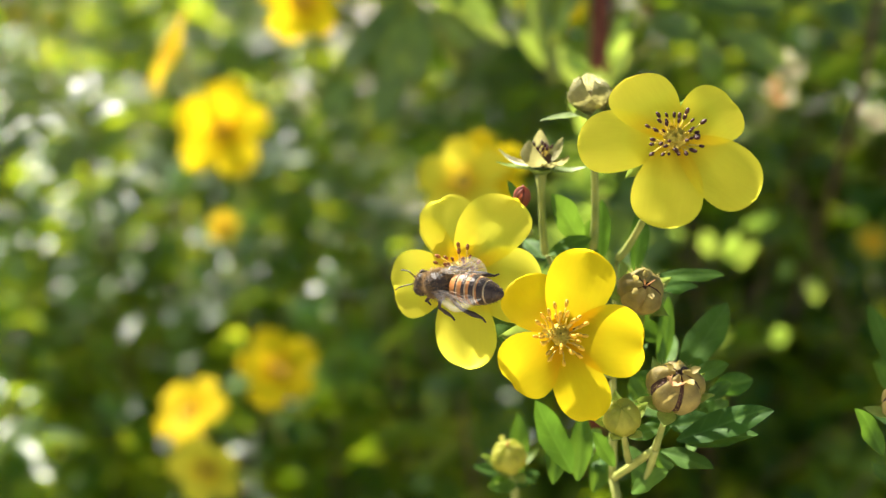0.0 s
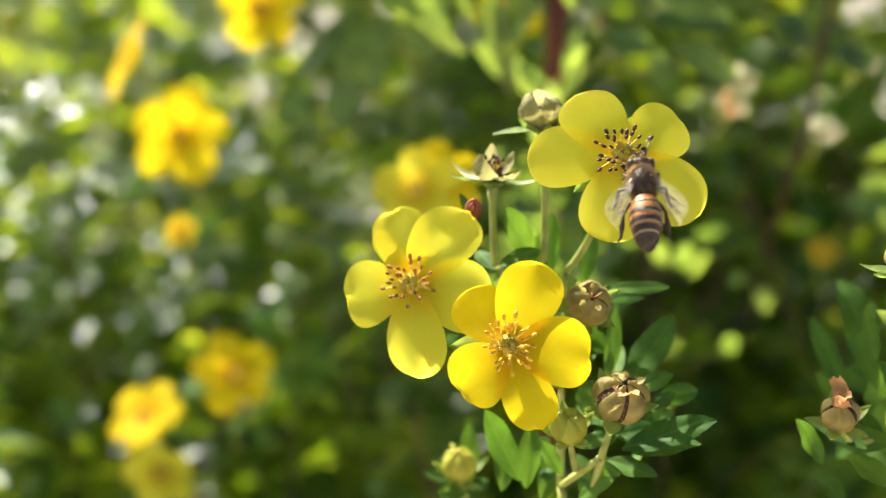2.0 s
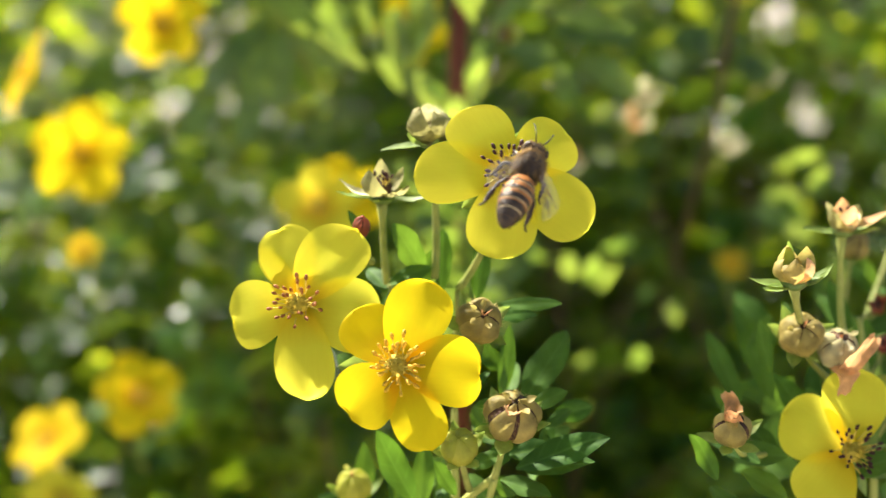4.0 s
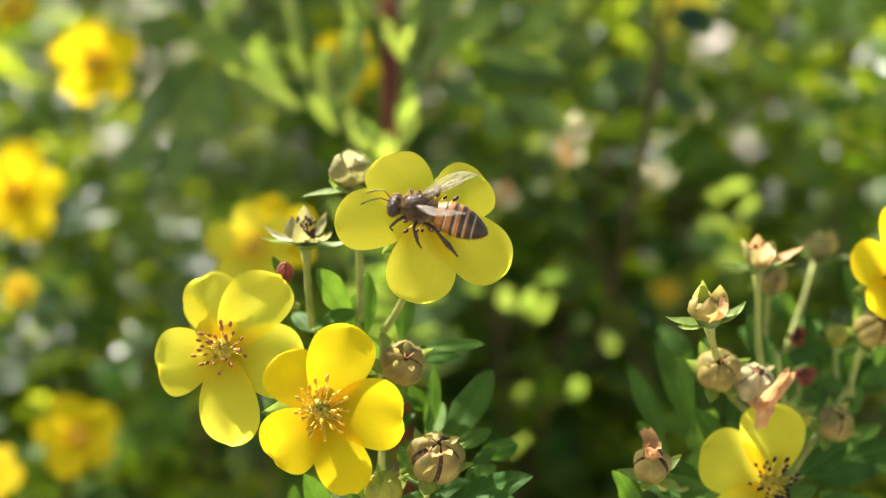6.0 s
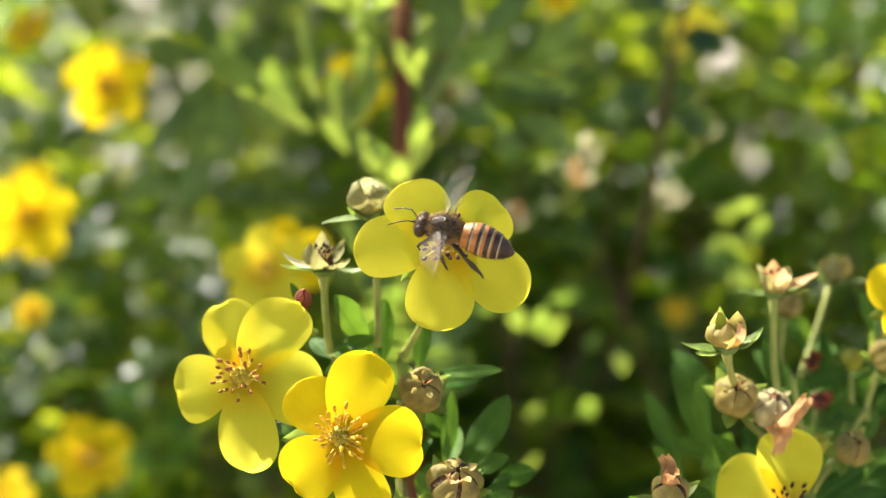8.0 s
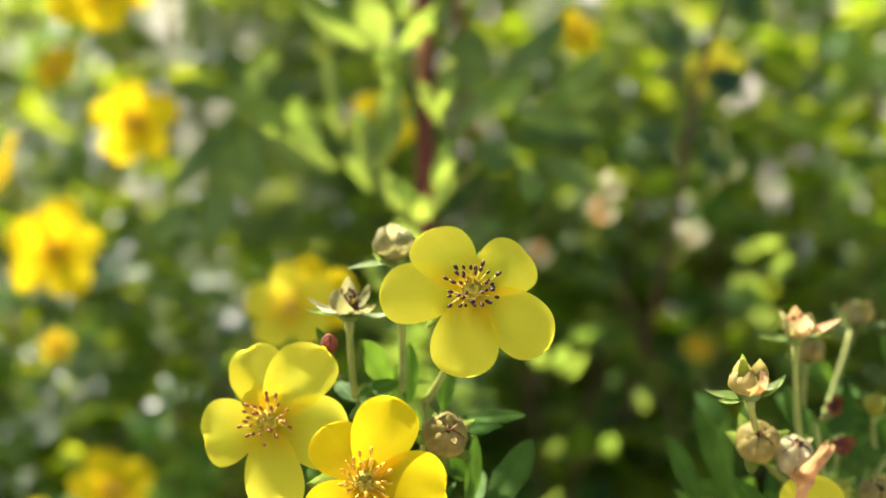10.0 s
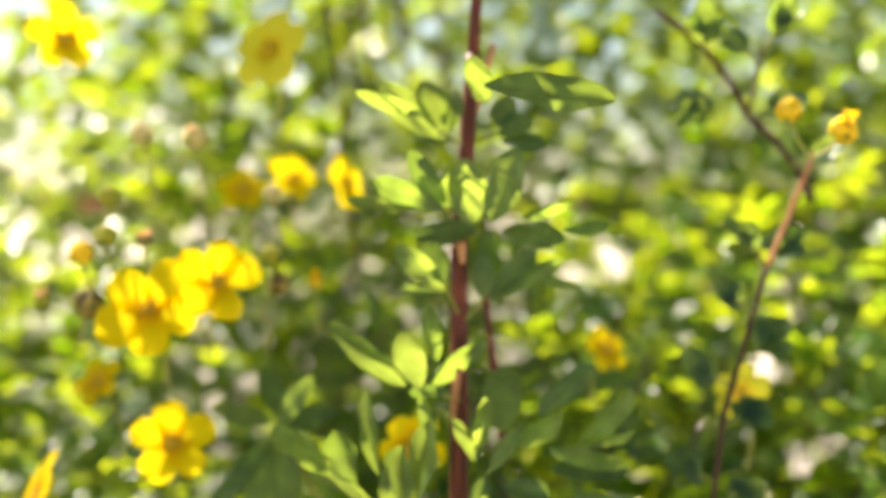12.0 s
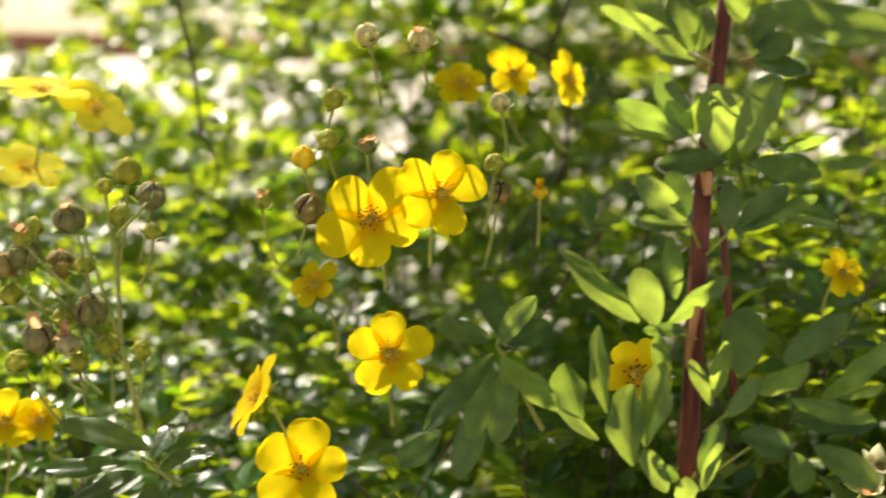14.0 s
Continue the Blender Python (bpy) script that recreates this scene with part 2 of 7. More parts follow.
def facing(place, n, spin=0.0):
    """The pose at place with its z along n, its x level and to the right as seen from in front of it."""
    z = Vector(n).normalized()
    x = Vector((0, 0, 1)).cross(z)
    x = x.normalized() if x.length > 1e-4 else Vector((1, 0, 0))
    y = z.cross(x)
    m = Matrix((x, y, z)).transposed().to_4x4()
    return Matrix.Translation(place) @ m @ Matrix.Rotation(radians(spin), 4, "Z")


# ---- flowers ----
def petal_mesh(length, width, cup, curl, notch, seed, mat, nu=15, nv=13, skew=0.0, ruffle=1.0, round_tip=2.4):
    """A petal: x runs outwards from the flower's middle, z towards its face; skew swings its broad part to one side."""
    rng = random.Random(seed)
    ph = [rng.uniform(0, 6.28) for _ in range(4)]
    verts = []
    for i in range(nu):
        u = 1 - (1 - i / (nu - 1)) ** 1.9
        if u < 0.62:
            h = 0.30 + 0.70 * math.sin(math.pi / 2 * u / 0.62) ** 0.8
        else:
            h = math.sqrt(max(0.0, 1 - ((u - 0.62) / 0.38) ** round_tip))
        for j in range(nv):
            v = 2 * j / (nv - 1) - 1
            r = u * length * (1 - notch * math.exp(-((v * h - 0.25 * math.sin(ph[2])) / 0.2) ** 2) * u ** 8)
            r += 0.0012 + ruffle * length * (0.014 * math.sin(4 * v + ph[3]) + 0.007 * math.sin(11 * v + ph[0])) * u ** 5
            y = v * h * width / 2 + skew * u * math.sin(math.pi / 2 * u)
            z = cup * length * u * (1 - 0.55 * u) * 1.6 - curl * length * u ** 3
            z += width * 0.05 * (v * h) ** 2 * (1 - 0.8 * u)
            z += ruffle * length * u * u * (0.018 * math.sin(3.4 * v + ph[1]) + 0.008 * math.sin(6 * v * h + 3 * u + ph[2]))
            verts.append((r, y, z))
    return mesh_of("petal", verts, grid_faces(nu, nv), mat)


def sepal_mesh(length, width, droop, mat, name="sepal"):
    verts = []
    for i in range(7):
        u = i / 6
        h = math.sin(math.pi * min(1, 0.14 + 0.86 * u) ** 0.85)
        for j in range(5):
            v = j / 2 - 1
            verts.append((0.0012 + u * length, v * h * width / 2, -0.0012 - droop * length * u * u + 0.12 * width * v * v))
    return mesh_of(name, verts, grid_faces(7, 5), mat)


STAMEN_MESHES = {}


def stamen_meshes(kind):
    """Filament and anther of one stamen that leans out from the flower's middle along x."""
    if kind not in STAMEN_MESHES:
        fil = mesh_of("filament", *tube([(0, 0, 0), (0.0005, 0, 0.0006), (0.0011, 0, 0.0010), (0.0017, 0, 0.0013)], [0.00012, 0.0001, 0.00009, 0.00008], 5), FILAMENT)
        long = 0.00056 if kind == "gold" else 0.00046
        v, f = ball(long, 0.00027, 0.00026, 6, 8, 0.10, 3)
        anther = mesh_of("anther", [(x + 0.0019, y, z + 0.0014 + 0.35 * x) for x, y, z in v], f, {"dark": ANTHER_DARK, "rust": ANTHER_RUST, "gold": ANTHER_GOLD}[kind])
        STAMEN_MESHES[kind] = fil, anther
    return STAMEN_MESHES[kind]


def potentilla_flower(place, n, petals, label, anthers="dark", mat=None, cup=0.16, curl=0.05, width=1.0, stamens=30, seed=1, stalk=None, group="yellow flowers", sepals=1.0, kind="potentilla_flower", ruffle=1.0):
    """petals: (degrees, length in mm, width over length, more cup, skew in mm, notch). stalk: where its stalk leaves the twig."""
    rng = random.Random(seed)
    f = new(kind)
    f.matrix_basis = facing(place, n)
    tagged(f, label, kind.replace("potentilla_", "").replace("_", " "), group)
    mat = mat or PETAL
    for k, (deg, length, wide, *extra) in enumerate(petals):
        more, skew, notch = (*extra, *(0, 0, rng.choice((0.0, 0.04, 0.08)))[len(extra):])
        me = petal_mesh(length * mm, length * wide * width * mm, cup * rng.uniform(0.8, 1.2) + more, curl * rng.uniform(0.6, 1.4), notch, seed * 17 + k, mat, skew=skew * mm, ruffle=ruffle)
        part("petal", me, mat, f, m=Matrix.Translation((0, 0, 0.00015 * (k % 2) + 0.0001 * k)) @ Matrix.Rotation(radians(deg), 4, "Z"))
    part("heart", mesh_of("heart", *ball(0.0014, 0.0014, 0.0010, 12, 18, 0.25, seed)), HEART, f, "domed yellow-green centre", Matrix.Translation((0, 0, 0.0008)))
    verts, faces = [], []
    for k in range(90):
        a, r = rng.uniform(0, 6.283), 0.0014 * math.sqrt(rng.random())
        p = Vector((r * math.cos(a), r * math.sin(a), 0.0014 - 180 * r * r))
        d = Vector((p.x * 300, p.y * 300, 1)).normalized() * rng.uniform(0.0004, 0.0009)
        q = d.orthogonal().normalized() * 0.00007
        n0 = len(verts)
        verts += [p - q, p + q, p + d + q * 1.6, p + d - q * 1.6]
        faces.append((n0, n0 + 1, n0 + 2, n0 + 3))
    tagged(part("style", mesh_of("style", verts, faces), HEART, f), kind="stuff")
    fil, anther = stamen_meshes(anthers)
    for k in range(stamens):
        a = 2 * math.pi * (k + rng.uniform(-0.9, 0.9)) / stamens
        ring = (0.0008, 0.0013, 0.0019)[k % 3] + rng.uniform(-0.0003, 0.0003)
        s = rng.uniform(0.75, 1.1)
        tilt = rng.uniform(-30, 6) + (ring - 0.0013) * 9000
        m = Matrix.Rotation(a, 4, "Z") @ Matrix.Translation((ring, 0, 0.0006)) @ Matrix.Rotation(radians(tilt), 4, "Y") @ Matrix.Rotation(rng.uniform(-0.4, 0.4), 4, "Z") @ Matrix.Scale(s, 4)
        st = part("stamen", fil, None, f, m=m)
        part("anther", anther, None, st)
    if sepals:
        broad, narrow = sepal_mesh(0.0068 * sepals, 0.0042 * sepals, 0.1, SEPAL), sepal_mesh(0.006 * sepals, 0.0022 * sepals, 0.25, SEPAL, "bract")
        for k in range(5):
            a = petals[0][0] + 36 + 72 * k
            part("sepal", broad, None, f, m=Matrix.Rotation(radians(a), 4, "Z"))
            part("bract", narrow, None, f, m=Matrix.Translation((0, 0, -0.0006)) @ Matrix.Rotation(radians(a + 36), 4, "Z"))
    v, fa = ball(0.0024, 0.0024, 0.002, 7, 12, 0.03, seed)
    part("receptacle", mesh_of("receptacle", [(x, y, z - 0.0016) for x, y, z in v], fa), SEPAL, f, "hairy green cup")
    if stalk:
        inv = f.matrix_basis.inverted()
        a, b = Vector((0, 0, -0.003)), inv @ Vector(stalk)
        pts = curve_points(a, b, Vector((0, 0, -0.22 * (a - b).length)), 8)
        part("stalk", mesh_of("stalk", *tube(pts, [0.00042 + 0.00003 * i for i in range(8)], 8)), STALK, f, "thin hairy green stalk")
    return f


def lobe_mesh(R, top, width, puff, mat, name="sepal", squash=1.0, swirl=0.0):
    """One husk lobe that wraps a ball from its foot to near its crown."""
    verts = []
    for i in range(9):
        u = i / 8
        th = math.pi * (0.93 - (0.93 - top) * u)
        w = width * (0.9 + 0.1 * math.sin(math.pi * min(1, u * 1.25) * 0.8)) * (1 - max(0, u - 0.62) / 0.38 * 0.12)
        for j in range(5):
            v = j / 2 - 1
            ph = v * w + swirl * u * u
            r = R * (1 + 1.9 * puff * (1 - v * v) + 0.025 * math.sin(9 * u + 300 * puff) + 0.03 * math.sin(4 * v + 5 * u + 500 * puff) * math.sin(math.pi * u))
            s = max(math.sin(th), 0.03)
            verts.append((r * s * math.cos(ph), r * s * math.sin(ph), squash * r * math.cos(th)))
    return mesh_of(name, verts, grid_faces(9, 5), mat)


def husk(name, place, axis, R, label, category, mat, top=0.06, width=0.6, puff=0.08, bracts=5, seed=1, stalk=None, tuft=0, inner=None, squash=0.95, group="", hairs=0, withered=0, dry=None, spin=0, spread=0.1, bract_long=1.5):
    """A closed bud or a spent flower's rounded husk of five lobes on its stalk."""
    rng = random.Random(seed)
    h = new(name)
    h.matrix_basis = facing(place, axis, spin)
    tagged(h, label, category, group)
    R = R * mm
    part("core", mesh_of("core", *ball(R * 0.97, R * 0.97, R * 0.95 * squash, 9, 14, 0.02, seed)), inner or SEED, h, "dark core" if inner is None else "")
    for k in range(5):
        me = lobe_mesh(R * rng.uniform(0.985, 1.03), top * rng.uniform(0.5, 1.5) + 0.01, width * rng.uniform(0.98, 1.10), puff * rng.uniform(0.6, 1.5), mat, squash=squash, swirl=rng.uniform(0.05, 0.45))
        part("sepal", me, mat, h, m=Matrix.Rotation(radians(72 * k + rng.uniform(-4, 4)), 4, "Z"))
    if bracts:
        me = sepal_mesh(R * bract_long, R * 0.75, -0.5 * spread * 10 * 0.3, SEPAL, "bract")
        for k in range(bracts):
            part("bract", me, SEPAL, h, m=Matrix.Translation((0, 0, -R * 0.72)) @ Matrix.Rotation(radians(72 * k + 36 + rng.uniform(-15, 15)), 4, "Z") @ Matrix.Rotation(radians(rng.uniform(-45, -10)), 4, "Y"))
    for k in range(tuft):
        a = rng.uniform(0, 6.28)
        d = Vector((math.cos(a) * rng.uniform(0, 0.5), math.sin(a) * rng.uniform(0, 0.5), 1))
        base = Vector((0, 0, R * 0.8 * squash))
        part("style", mesh_of("style", *tube([base, base + d * R * 0.35, base + d * R * rng.uniform(0.5, 0.8)], [R * 0.05, R * 0.04, R * 0.015], 5)), PETAL_DRY, h)
    if hairs:
        me = sepal_mesh(R * 0.42, R * 0.36, 0.1, mat, "sepal_tip")
        for k in range(5):
            part("sepal_tip", me, mat, h, m=Matrix.Translation((0, 0, R * rng.uniform(0.72, 0.9) * squash + 0.0012)) @ Matrix.Rotation(radians(72 * k + rng.uniform(-22, 22)), 4, "Z") @ Matrix.Rotation(radians(rng.uniform(-35, 30)), 4, "Y") @ Matrix.Scale(rng.uniform(0.5, 1.0), 4))
        verts, faces = [], []
        for k in range(2 * hairs):
            d = Vector((rng.gauss(0, 1), rng.gauss(0, 1), rng.gauss(0, 1))).normalized()
            p = Vector((d.x * R, d.y * R, d.z * R * squash)) * 1.03
            s = d.orthogonal().normalized() * 0.000028
            tip = p + d * 0.0004 * rng.uniform(0.4, 1.3) + Vector((rng.gauss(0, 1), rng.gauss(0, 1), rng.gauss(0, 1))) * 0.0003
            n0 = len(verts)
            verts += [p - s, p + s, tip, p + d.cross(s)]
            faces += [(n0, n0 + 1, n0 + 2), (n0 + 1, n0 + 3, n0 + 2)]
        tagged(part("hair", mesh_of("hair", verts, faces), WOOL if "woolly" in label or mat is WOOL else mat, h), kind="stuff")
    for k in range(withered):
        me = crumpled_mesh(R * rng.uniform(1.1, 1.9), R * rng.uniform(0.7, 1.1), seed * 7 + k)
        part("withered_petal", me, dry or PETAL_DRY, h, "curled dry petal", Matrix.Translation((0, 0, R * 0.55 * squash)) @ Matrix.Rotation(radians(rng.uniform(0, 360)), 4, "Z") @ Matrix.Rotation(radians(rng.uniform(-75, -5)), 4, "Y"))
    if stalk:
        b = h.matrix_basis.inverted() @ Vector(stalk)
        a = Vector((0, 0, -R * 0.85 * squash))
        pts = curve_points(a, b, Vector((0, 0, -0.15 * (a - b).length)), 8)
        part("stalk", mesh_of("stalk", *tube(pts, [R * 0.2 + 0.0002] + [0.0004 + 0.00003 * i for i in range(7)], 8)), STALK, h)
    return h


def pointed_mesh(length, width, low, high, mat, name="sepal", cup=0.35, seed=0):
    """A pointed sepal that leaves along x and bends up from low to high degrees."""
    rng = random.Random(seed)
    x = z = 0.0
    verts = []
    for i in range(8):
        u = i / 7
        e = radians(low + (high - low) * u) + 0.12 * math.sin(5 * u + seed)
        h = width / 2 * (1 - u ** 2.6) ** 0.9 * min(1.0, 0.62 + 1.6 * u) + 0.00005
        for j in range(5):
            v = j / 2 - 1
            lift = cup * h * v * v + rng.uniform(-0.03, 0.03) * width
            verts.append((x - math.sin(e) * lift, v * h, z + math.cos(e) * lift))
        x, z = x + math.cos(e) * length / 7, z + math.sin(e) * length / 7
    return mesh_of(name, verts, grid_faces(8, 5), mat)


def open_calyx(name, place, lean, label, category, lobes, bracts, stalk, stamens=12, heart=1.5, heart_mat=None, seed=1, cup=0.45, group="buds and husks", wool=0, foot=1.4):
    """A spent flower: pointed lobes round a shallow cup. lobes: (degrees, from the right and round the back; mm, mm, low, high, material)."""
    rng = random.Random(seed)
    z = Vector(lean).normalized()
    y = z.cross(Vector((1, 0, 0))).normalized()
    c = new(name)
    c.matrix_basis = Matrix.Translation(place) @ Matrix((y.cross(z), y, z)).transposed().to_4x4()
    tagged(c, label, category, group)
    v, f = ball(0.0019, 0.0019, 0.0012, 7, 12, 0.05, seed)
    part("receptacle", mesh_of("receptacle", v, f), SEPAL, c, "shallow hairy green cup")
    part("heart", mesh_of("heart", *ball(heart * mm, heart * mm, heart * 0.8 * mm, 9, 14, 0.22, seed)), heart_mat or SEED, c, "dried centre", Matrix.Translation((0, 0, 0.0009)))
    for k, (deg, long, wide, low, high, mat) in enumerate(lobes):
        part("withered_petal" if mat in (PETAL_DRY, PETAL_RED) else "sepal", pointed_mesh(long * mm, wide * mm, low, high, mat, cup=cup, seed=seed + k), mat, c, "dry orange petal" if mat is PETAL_DRY else "", Matrix.Rotation(radians(deg), 4, "Z") @ Matrix.Translation((foot * mm, 0, 0.0002)))
    for k, (deg, long, wide, low, high) in enumerate(bracts):
        part("bract", pointed_mesh(long * mm, wide * mm, low, high, SEPAL, "bract", 0.3, seed + 40 + k), SEPAL, c, m=Matrix.Rotation(radians(deg), 4, "Z") @ Matrix.Translation((0.0012, 0, -0.0005)))
    fil, anther = stamen_meshes("dark")
    for k in range(stamens):
        m = Matrix.Rotation(6.283 * (k + rng.uniform(-0.4, 0.4)) / stamens, 4, "Z") @ Matrix.Translation((0.0008 + 0.0004 * (k % 2), 0, 0.0012)) @ Matrix.Rotation(radians(rng.uniform(-70, -20)), 4, "Y") @ Matrix.Scale(rng.uniform(0.65, 0.95), 4)
        part("anther", anther, None, part("stamen", fil, None, c, m=m))
    verts, faces = [], []
    for k in range(wool):
        d = Vector((rng.gauss(0, 1), rng.gauss(0, 1), abs(rng.gauss(0, 1)) + 0.2)).normalized()
        p = Vector((0, 0, 0.0018)) + d * heart * 1.2 * mm
        side = d.orthogonal().normalized() * 0.00003
        tip = p + d * 0.0006 * rng.uniform(0.4, 1.4) + Vector((rng.gauss(0, 1), rng.gauss(0, 1), rng.gauss(0, 1))) * 0.0004
        verts += [p - side, p + side, tip]
        faces.append((3 * k, 3 * k + 1, 3 * k + 2))
    if wool:
        tagged(part("hair", mesh_of("hair", verts, faces), WOOL, c), kind="stuff")
    b = c.matrix_basis.inverted() @ Vector(stalk)
    a = Vector((0, 0, -0.0008))
    part("stalk", mesh_of("stalk", *tube(curve_points(a, b, Vector((0, 0, -0.15 * (a - b).length)), 8), [0.0009] + [0.0005 + 0.00002 * i for i in range(7)], 8)), STALK, c, "thin hairy green stalk")
    return c


def crumpled_mesh(length, width, seed):
    rng = random.Random(seed)
    ph = [rng.uniform(0, 6.28) for _ in range(5)]
    verts = []
    for i in range(9):
        u = i / 8
        h = 0.35 + 0.65 * math.sin(math.pi * min(1.0, u * 0.85 + 0.1))
        for j in range(7):
            v = j / 3 - 1
            roll = v * h * 1.7
            verts.append((length * u * (1 + 0.06 * math.sin(5 * v + ph[0])), width * 0.4 * math.sin(roll) + width * 0.1 * math.sin(7 * u + ph[1]), width * 0.35 * (1 - math.cos(roll)) + length * 0.12 * math.sin(5 * u + ph[2]) + width * 0.09 * math.sin(9 * u + 6 * v + ph[3])))
    return mesh_of("withered_petal", verts, grid_faces(9, 7))


# ---- leaves ----
def leaflet_arrays(L, W, bend, fold, nu=8, nv=5, twist=0.0, blunt=0.5):
    """A leaflet along x, its face to z."""
    u = np.linspace(0, 1, nu)[:, None] * np.ones((1, nv))
    v = np.linspace(-1, 1, nv)[None, :] * np.ones((nu, 1))
    h = np.sin(np.pi * np.clip(u, 0, 1) ** (0.85 + 0.4 * blunt)) ** (0.8 - 0.35 * blunt)
    h[0], h[-1] = 0.10, 0.02 + 0.22 * blunt ** 2
    y = v * h * W / 2
    z = fold * np.abs(v) * h * W / 2 - bend * L * u * u + twist * y * u
    x = L * u * (1 - 0.15 * bend * u)
    return np.stack([x, y, z], -1).reshape(-1, 3)


LEAFLET_QUADS = {}


def leaflet_quads(nu, nv):
    if (nu, nv) not in LEAFLET_QUADS:
        LEAFLET_QUADS[nu, nv] = np.array(grid_faces(nu, nv))
    return LEAFLET_QUADS[nu, nv]


def leaflet_mesh(L, W, bend, fold, seed, mat):
    rng = random.Random(seed)
    v = leaflet_arrays(L, W, bend, fold, 11, 7, rng.uniform(-0.3, 0.3), rng.uniform(0.75, 1.0) if mat == LEAF_SHOOT else rng.uniform(0.15, 0.55))
    u = v[:, 0] / L
    v[:, 2] += 0.03 * L * np.sin(5 * u + rng.uniform(0, 6)) * u
    v[:, 1] += 0.05 * L * u * u * rng.uniform(-1, 1)
    # rolled, wavy margins
    edge = np.abs(v[:, 1]) / (0.5 * W)
    v[:, 2] -= 0.10 * W * edge ** 3 * (1 + 0.8 * np.sin(11 * u + rng.uniform(0, 6)))
    # a sunken midrib
    v[:, 2] -= 0.02 * W * np.exp(-(v[:, 1] / (0.07 * W)) ** 2)
    return mesh_of("leaflet", v, grid_faces(11, 7), mat)


def blade_pose(base, tip, face):
    """The pose whose x runs from base to tip and whose z is turned towards face as far as it can be."""
    x = (Vector(tip) - Vector(base)).normalized()
    z = Vector(face) - x * Vector(face).dot(x)
    z.normalize()
    y = z.cross(x)
    return Matrix.Translation(base) @ Matrix((x, y, z)).transposed().to_4x4()


def thing_at(name, base, label, category, group="", kind=""):
    ob = new(name)
    ob.matrix_basis = Matrix.Translation(base)
    return tagged(ob, label, category, group, kind)


def local(parent, m):
    """The world pose m in the space of a thing, or of a part that lies in its thing's own space."""
    top = parent.parent or parent
    return top.matrix_basis.inverted() @ m


def leaflet(parent, base, tip, wide, face=(0, -0.6, 0.8), bend=0.12, fold=0.25, seed=0, mat=None):
    """One leaflet between two places; wide in mm."""
    L = (Vector(tip) - Vector(base)).length
    me = leaflet_mesh(L, wide * mm, bend, fold, seed, mat or LEAF)
    return part("leaflet", me, None, parent, m=local(parent, blade_pose(base, tip, face)))


def rod(parent, name, a, b, r0, r1, mat, bend=(0, 0, 0), label="", n=9, sides=10):
    """A tapered twig between two places; radii in mm."""
    pts = curve_points(a, b, bend, n)
    top = parent.parent or parent
    inv = top.matrix_basis.inverted()
    return part(name, mesh_of(name, *tube([inv @ p for p in pts], [(r0 + (r1 - r0) * i / (n - 1)) * mm for i in range(n)], sides)), mat, parent, label)


def compound_leaf(parent, base, tip, wide, face=(0, -0.6, 0.8), pairs=2, seed=0, mat=None, reach=0.45):
    """A leaf of one end leaflet and pairs of side leaflets; from the foot of its stalk to the tip of its end leaflet."""
    rng = random.Random(seed)
    base, tip = Vector(base), Vector(tip)
    d = tip - base
    joint = base + d * reach
    leaf = rod(parent, "leaf", base, joint, 0.45, 0.3, STALK, n=5, sides=6)
    leaflet(leaf, joint, tip, wide, face, rng.uniform(0.02, 0.2), rng.uniform(0.1, 0.4), seed, mat)
    z = Vector(face).normalized()
    side = d.normalized().cross(z)
    for k in range(pairs):
        p = base + d * (reach - 0.14 * k)
        for s in (-1, 1):
            way = (d.normalized() * rng.uniform(0.55, 0.9) + side * s * rng.uniform(0.5, 0.9) + z * rng.uniform(-0.15, 0.35)).normalized()
            leaflet(leaf, p, p + way * d.length * (1 - reach) * rng.uniform(0.65, 0.95), wide * rng.uniform(0.7, 0.95), face, rng.uniform(0.02, 0.25), rng.uniform(0.1, 0.4), seed * 13 + k * 2 + (s > 0), mat)
    return leaf


# ---- the ground and what lies beyond the shrub ----
def ground_sheet():
    n = 40
    xs = [(-1) ** (i < n // 2) * abs((i - n / 2) / (n / 2)) ** 3 * 300 for i in range(n + 1)]
    verts = [(x, y, 0.012 * noise.noise(Vector((x * 1.3, y * 1.3, 0))) if abs(x) < 3 and abs(y) < 3 else 0.0) for x in xs for y in xs]
    g = new("ground", mesh_of("ground", verts, grid_faces(n + 1, n + 1), SOIL))
    tagged(g, "brown soil with pale grit and litter", "ground", kind="structure")


def slab(name, x0, x1, y0, y1, z0, z1, mat, bevel=0.01):
    bm = bmesh.new()
    bmesh.ops.create_cube(bm, size=1)
    for v in bm.verts:
        v.co = Vector(((x0 + x1) / 2 + v.co.x * (x1 - x0), (y0 + y1) / 2 + v.co.y * (y1 - y0), (z0 + z1) / 2 + v.co.z * (z1 - z0)))
    bmesh.ops.bevel(bm, geom=bm.edges[:], offset=bevel, segments=2, affect="EDGES")
    me = bpy.data.meshes.new(name)
    bm.to_mesh(me)
    bm.free()
    me.materials.append(mat)
    return new(name, me)


ground_sheet()
tagged(slab("pavement", -90, 90, 2.5, 80.0, -0.1, 0.03, PAVING), "pale sunlit concrete path beyond the shrub", "path", kind="structure")
# unseen slab on the lens side, added as warm fill for the flowers
tagged(slab("path", -30, 30, -12.0, -0.35, -0.1, 0.03, PAVING), "pale concrete slab added out of view to bounce sunlight onto the flowers", "path", kind="structure")
tagged(slab("kerb", -120, 120, 80.0, 80.4, -0.1, 1.35, KERB, 0.05), "low red-brown brick wall far beyond the path", "wall", kind="structure")
tagged(slab("post", -0.339, -0.307, 0.779, 0.809, -0.05, 0.656, POST, 0.006), "dark teal painted post behind the leaves", "post")


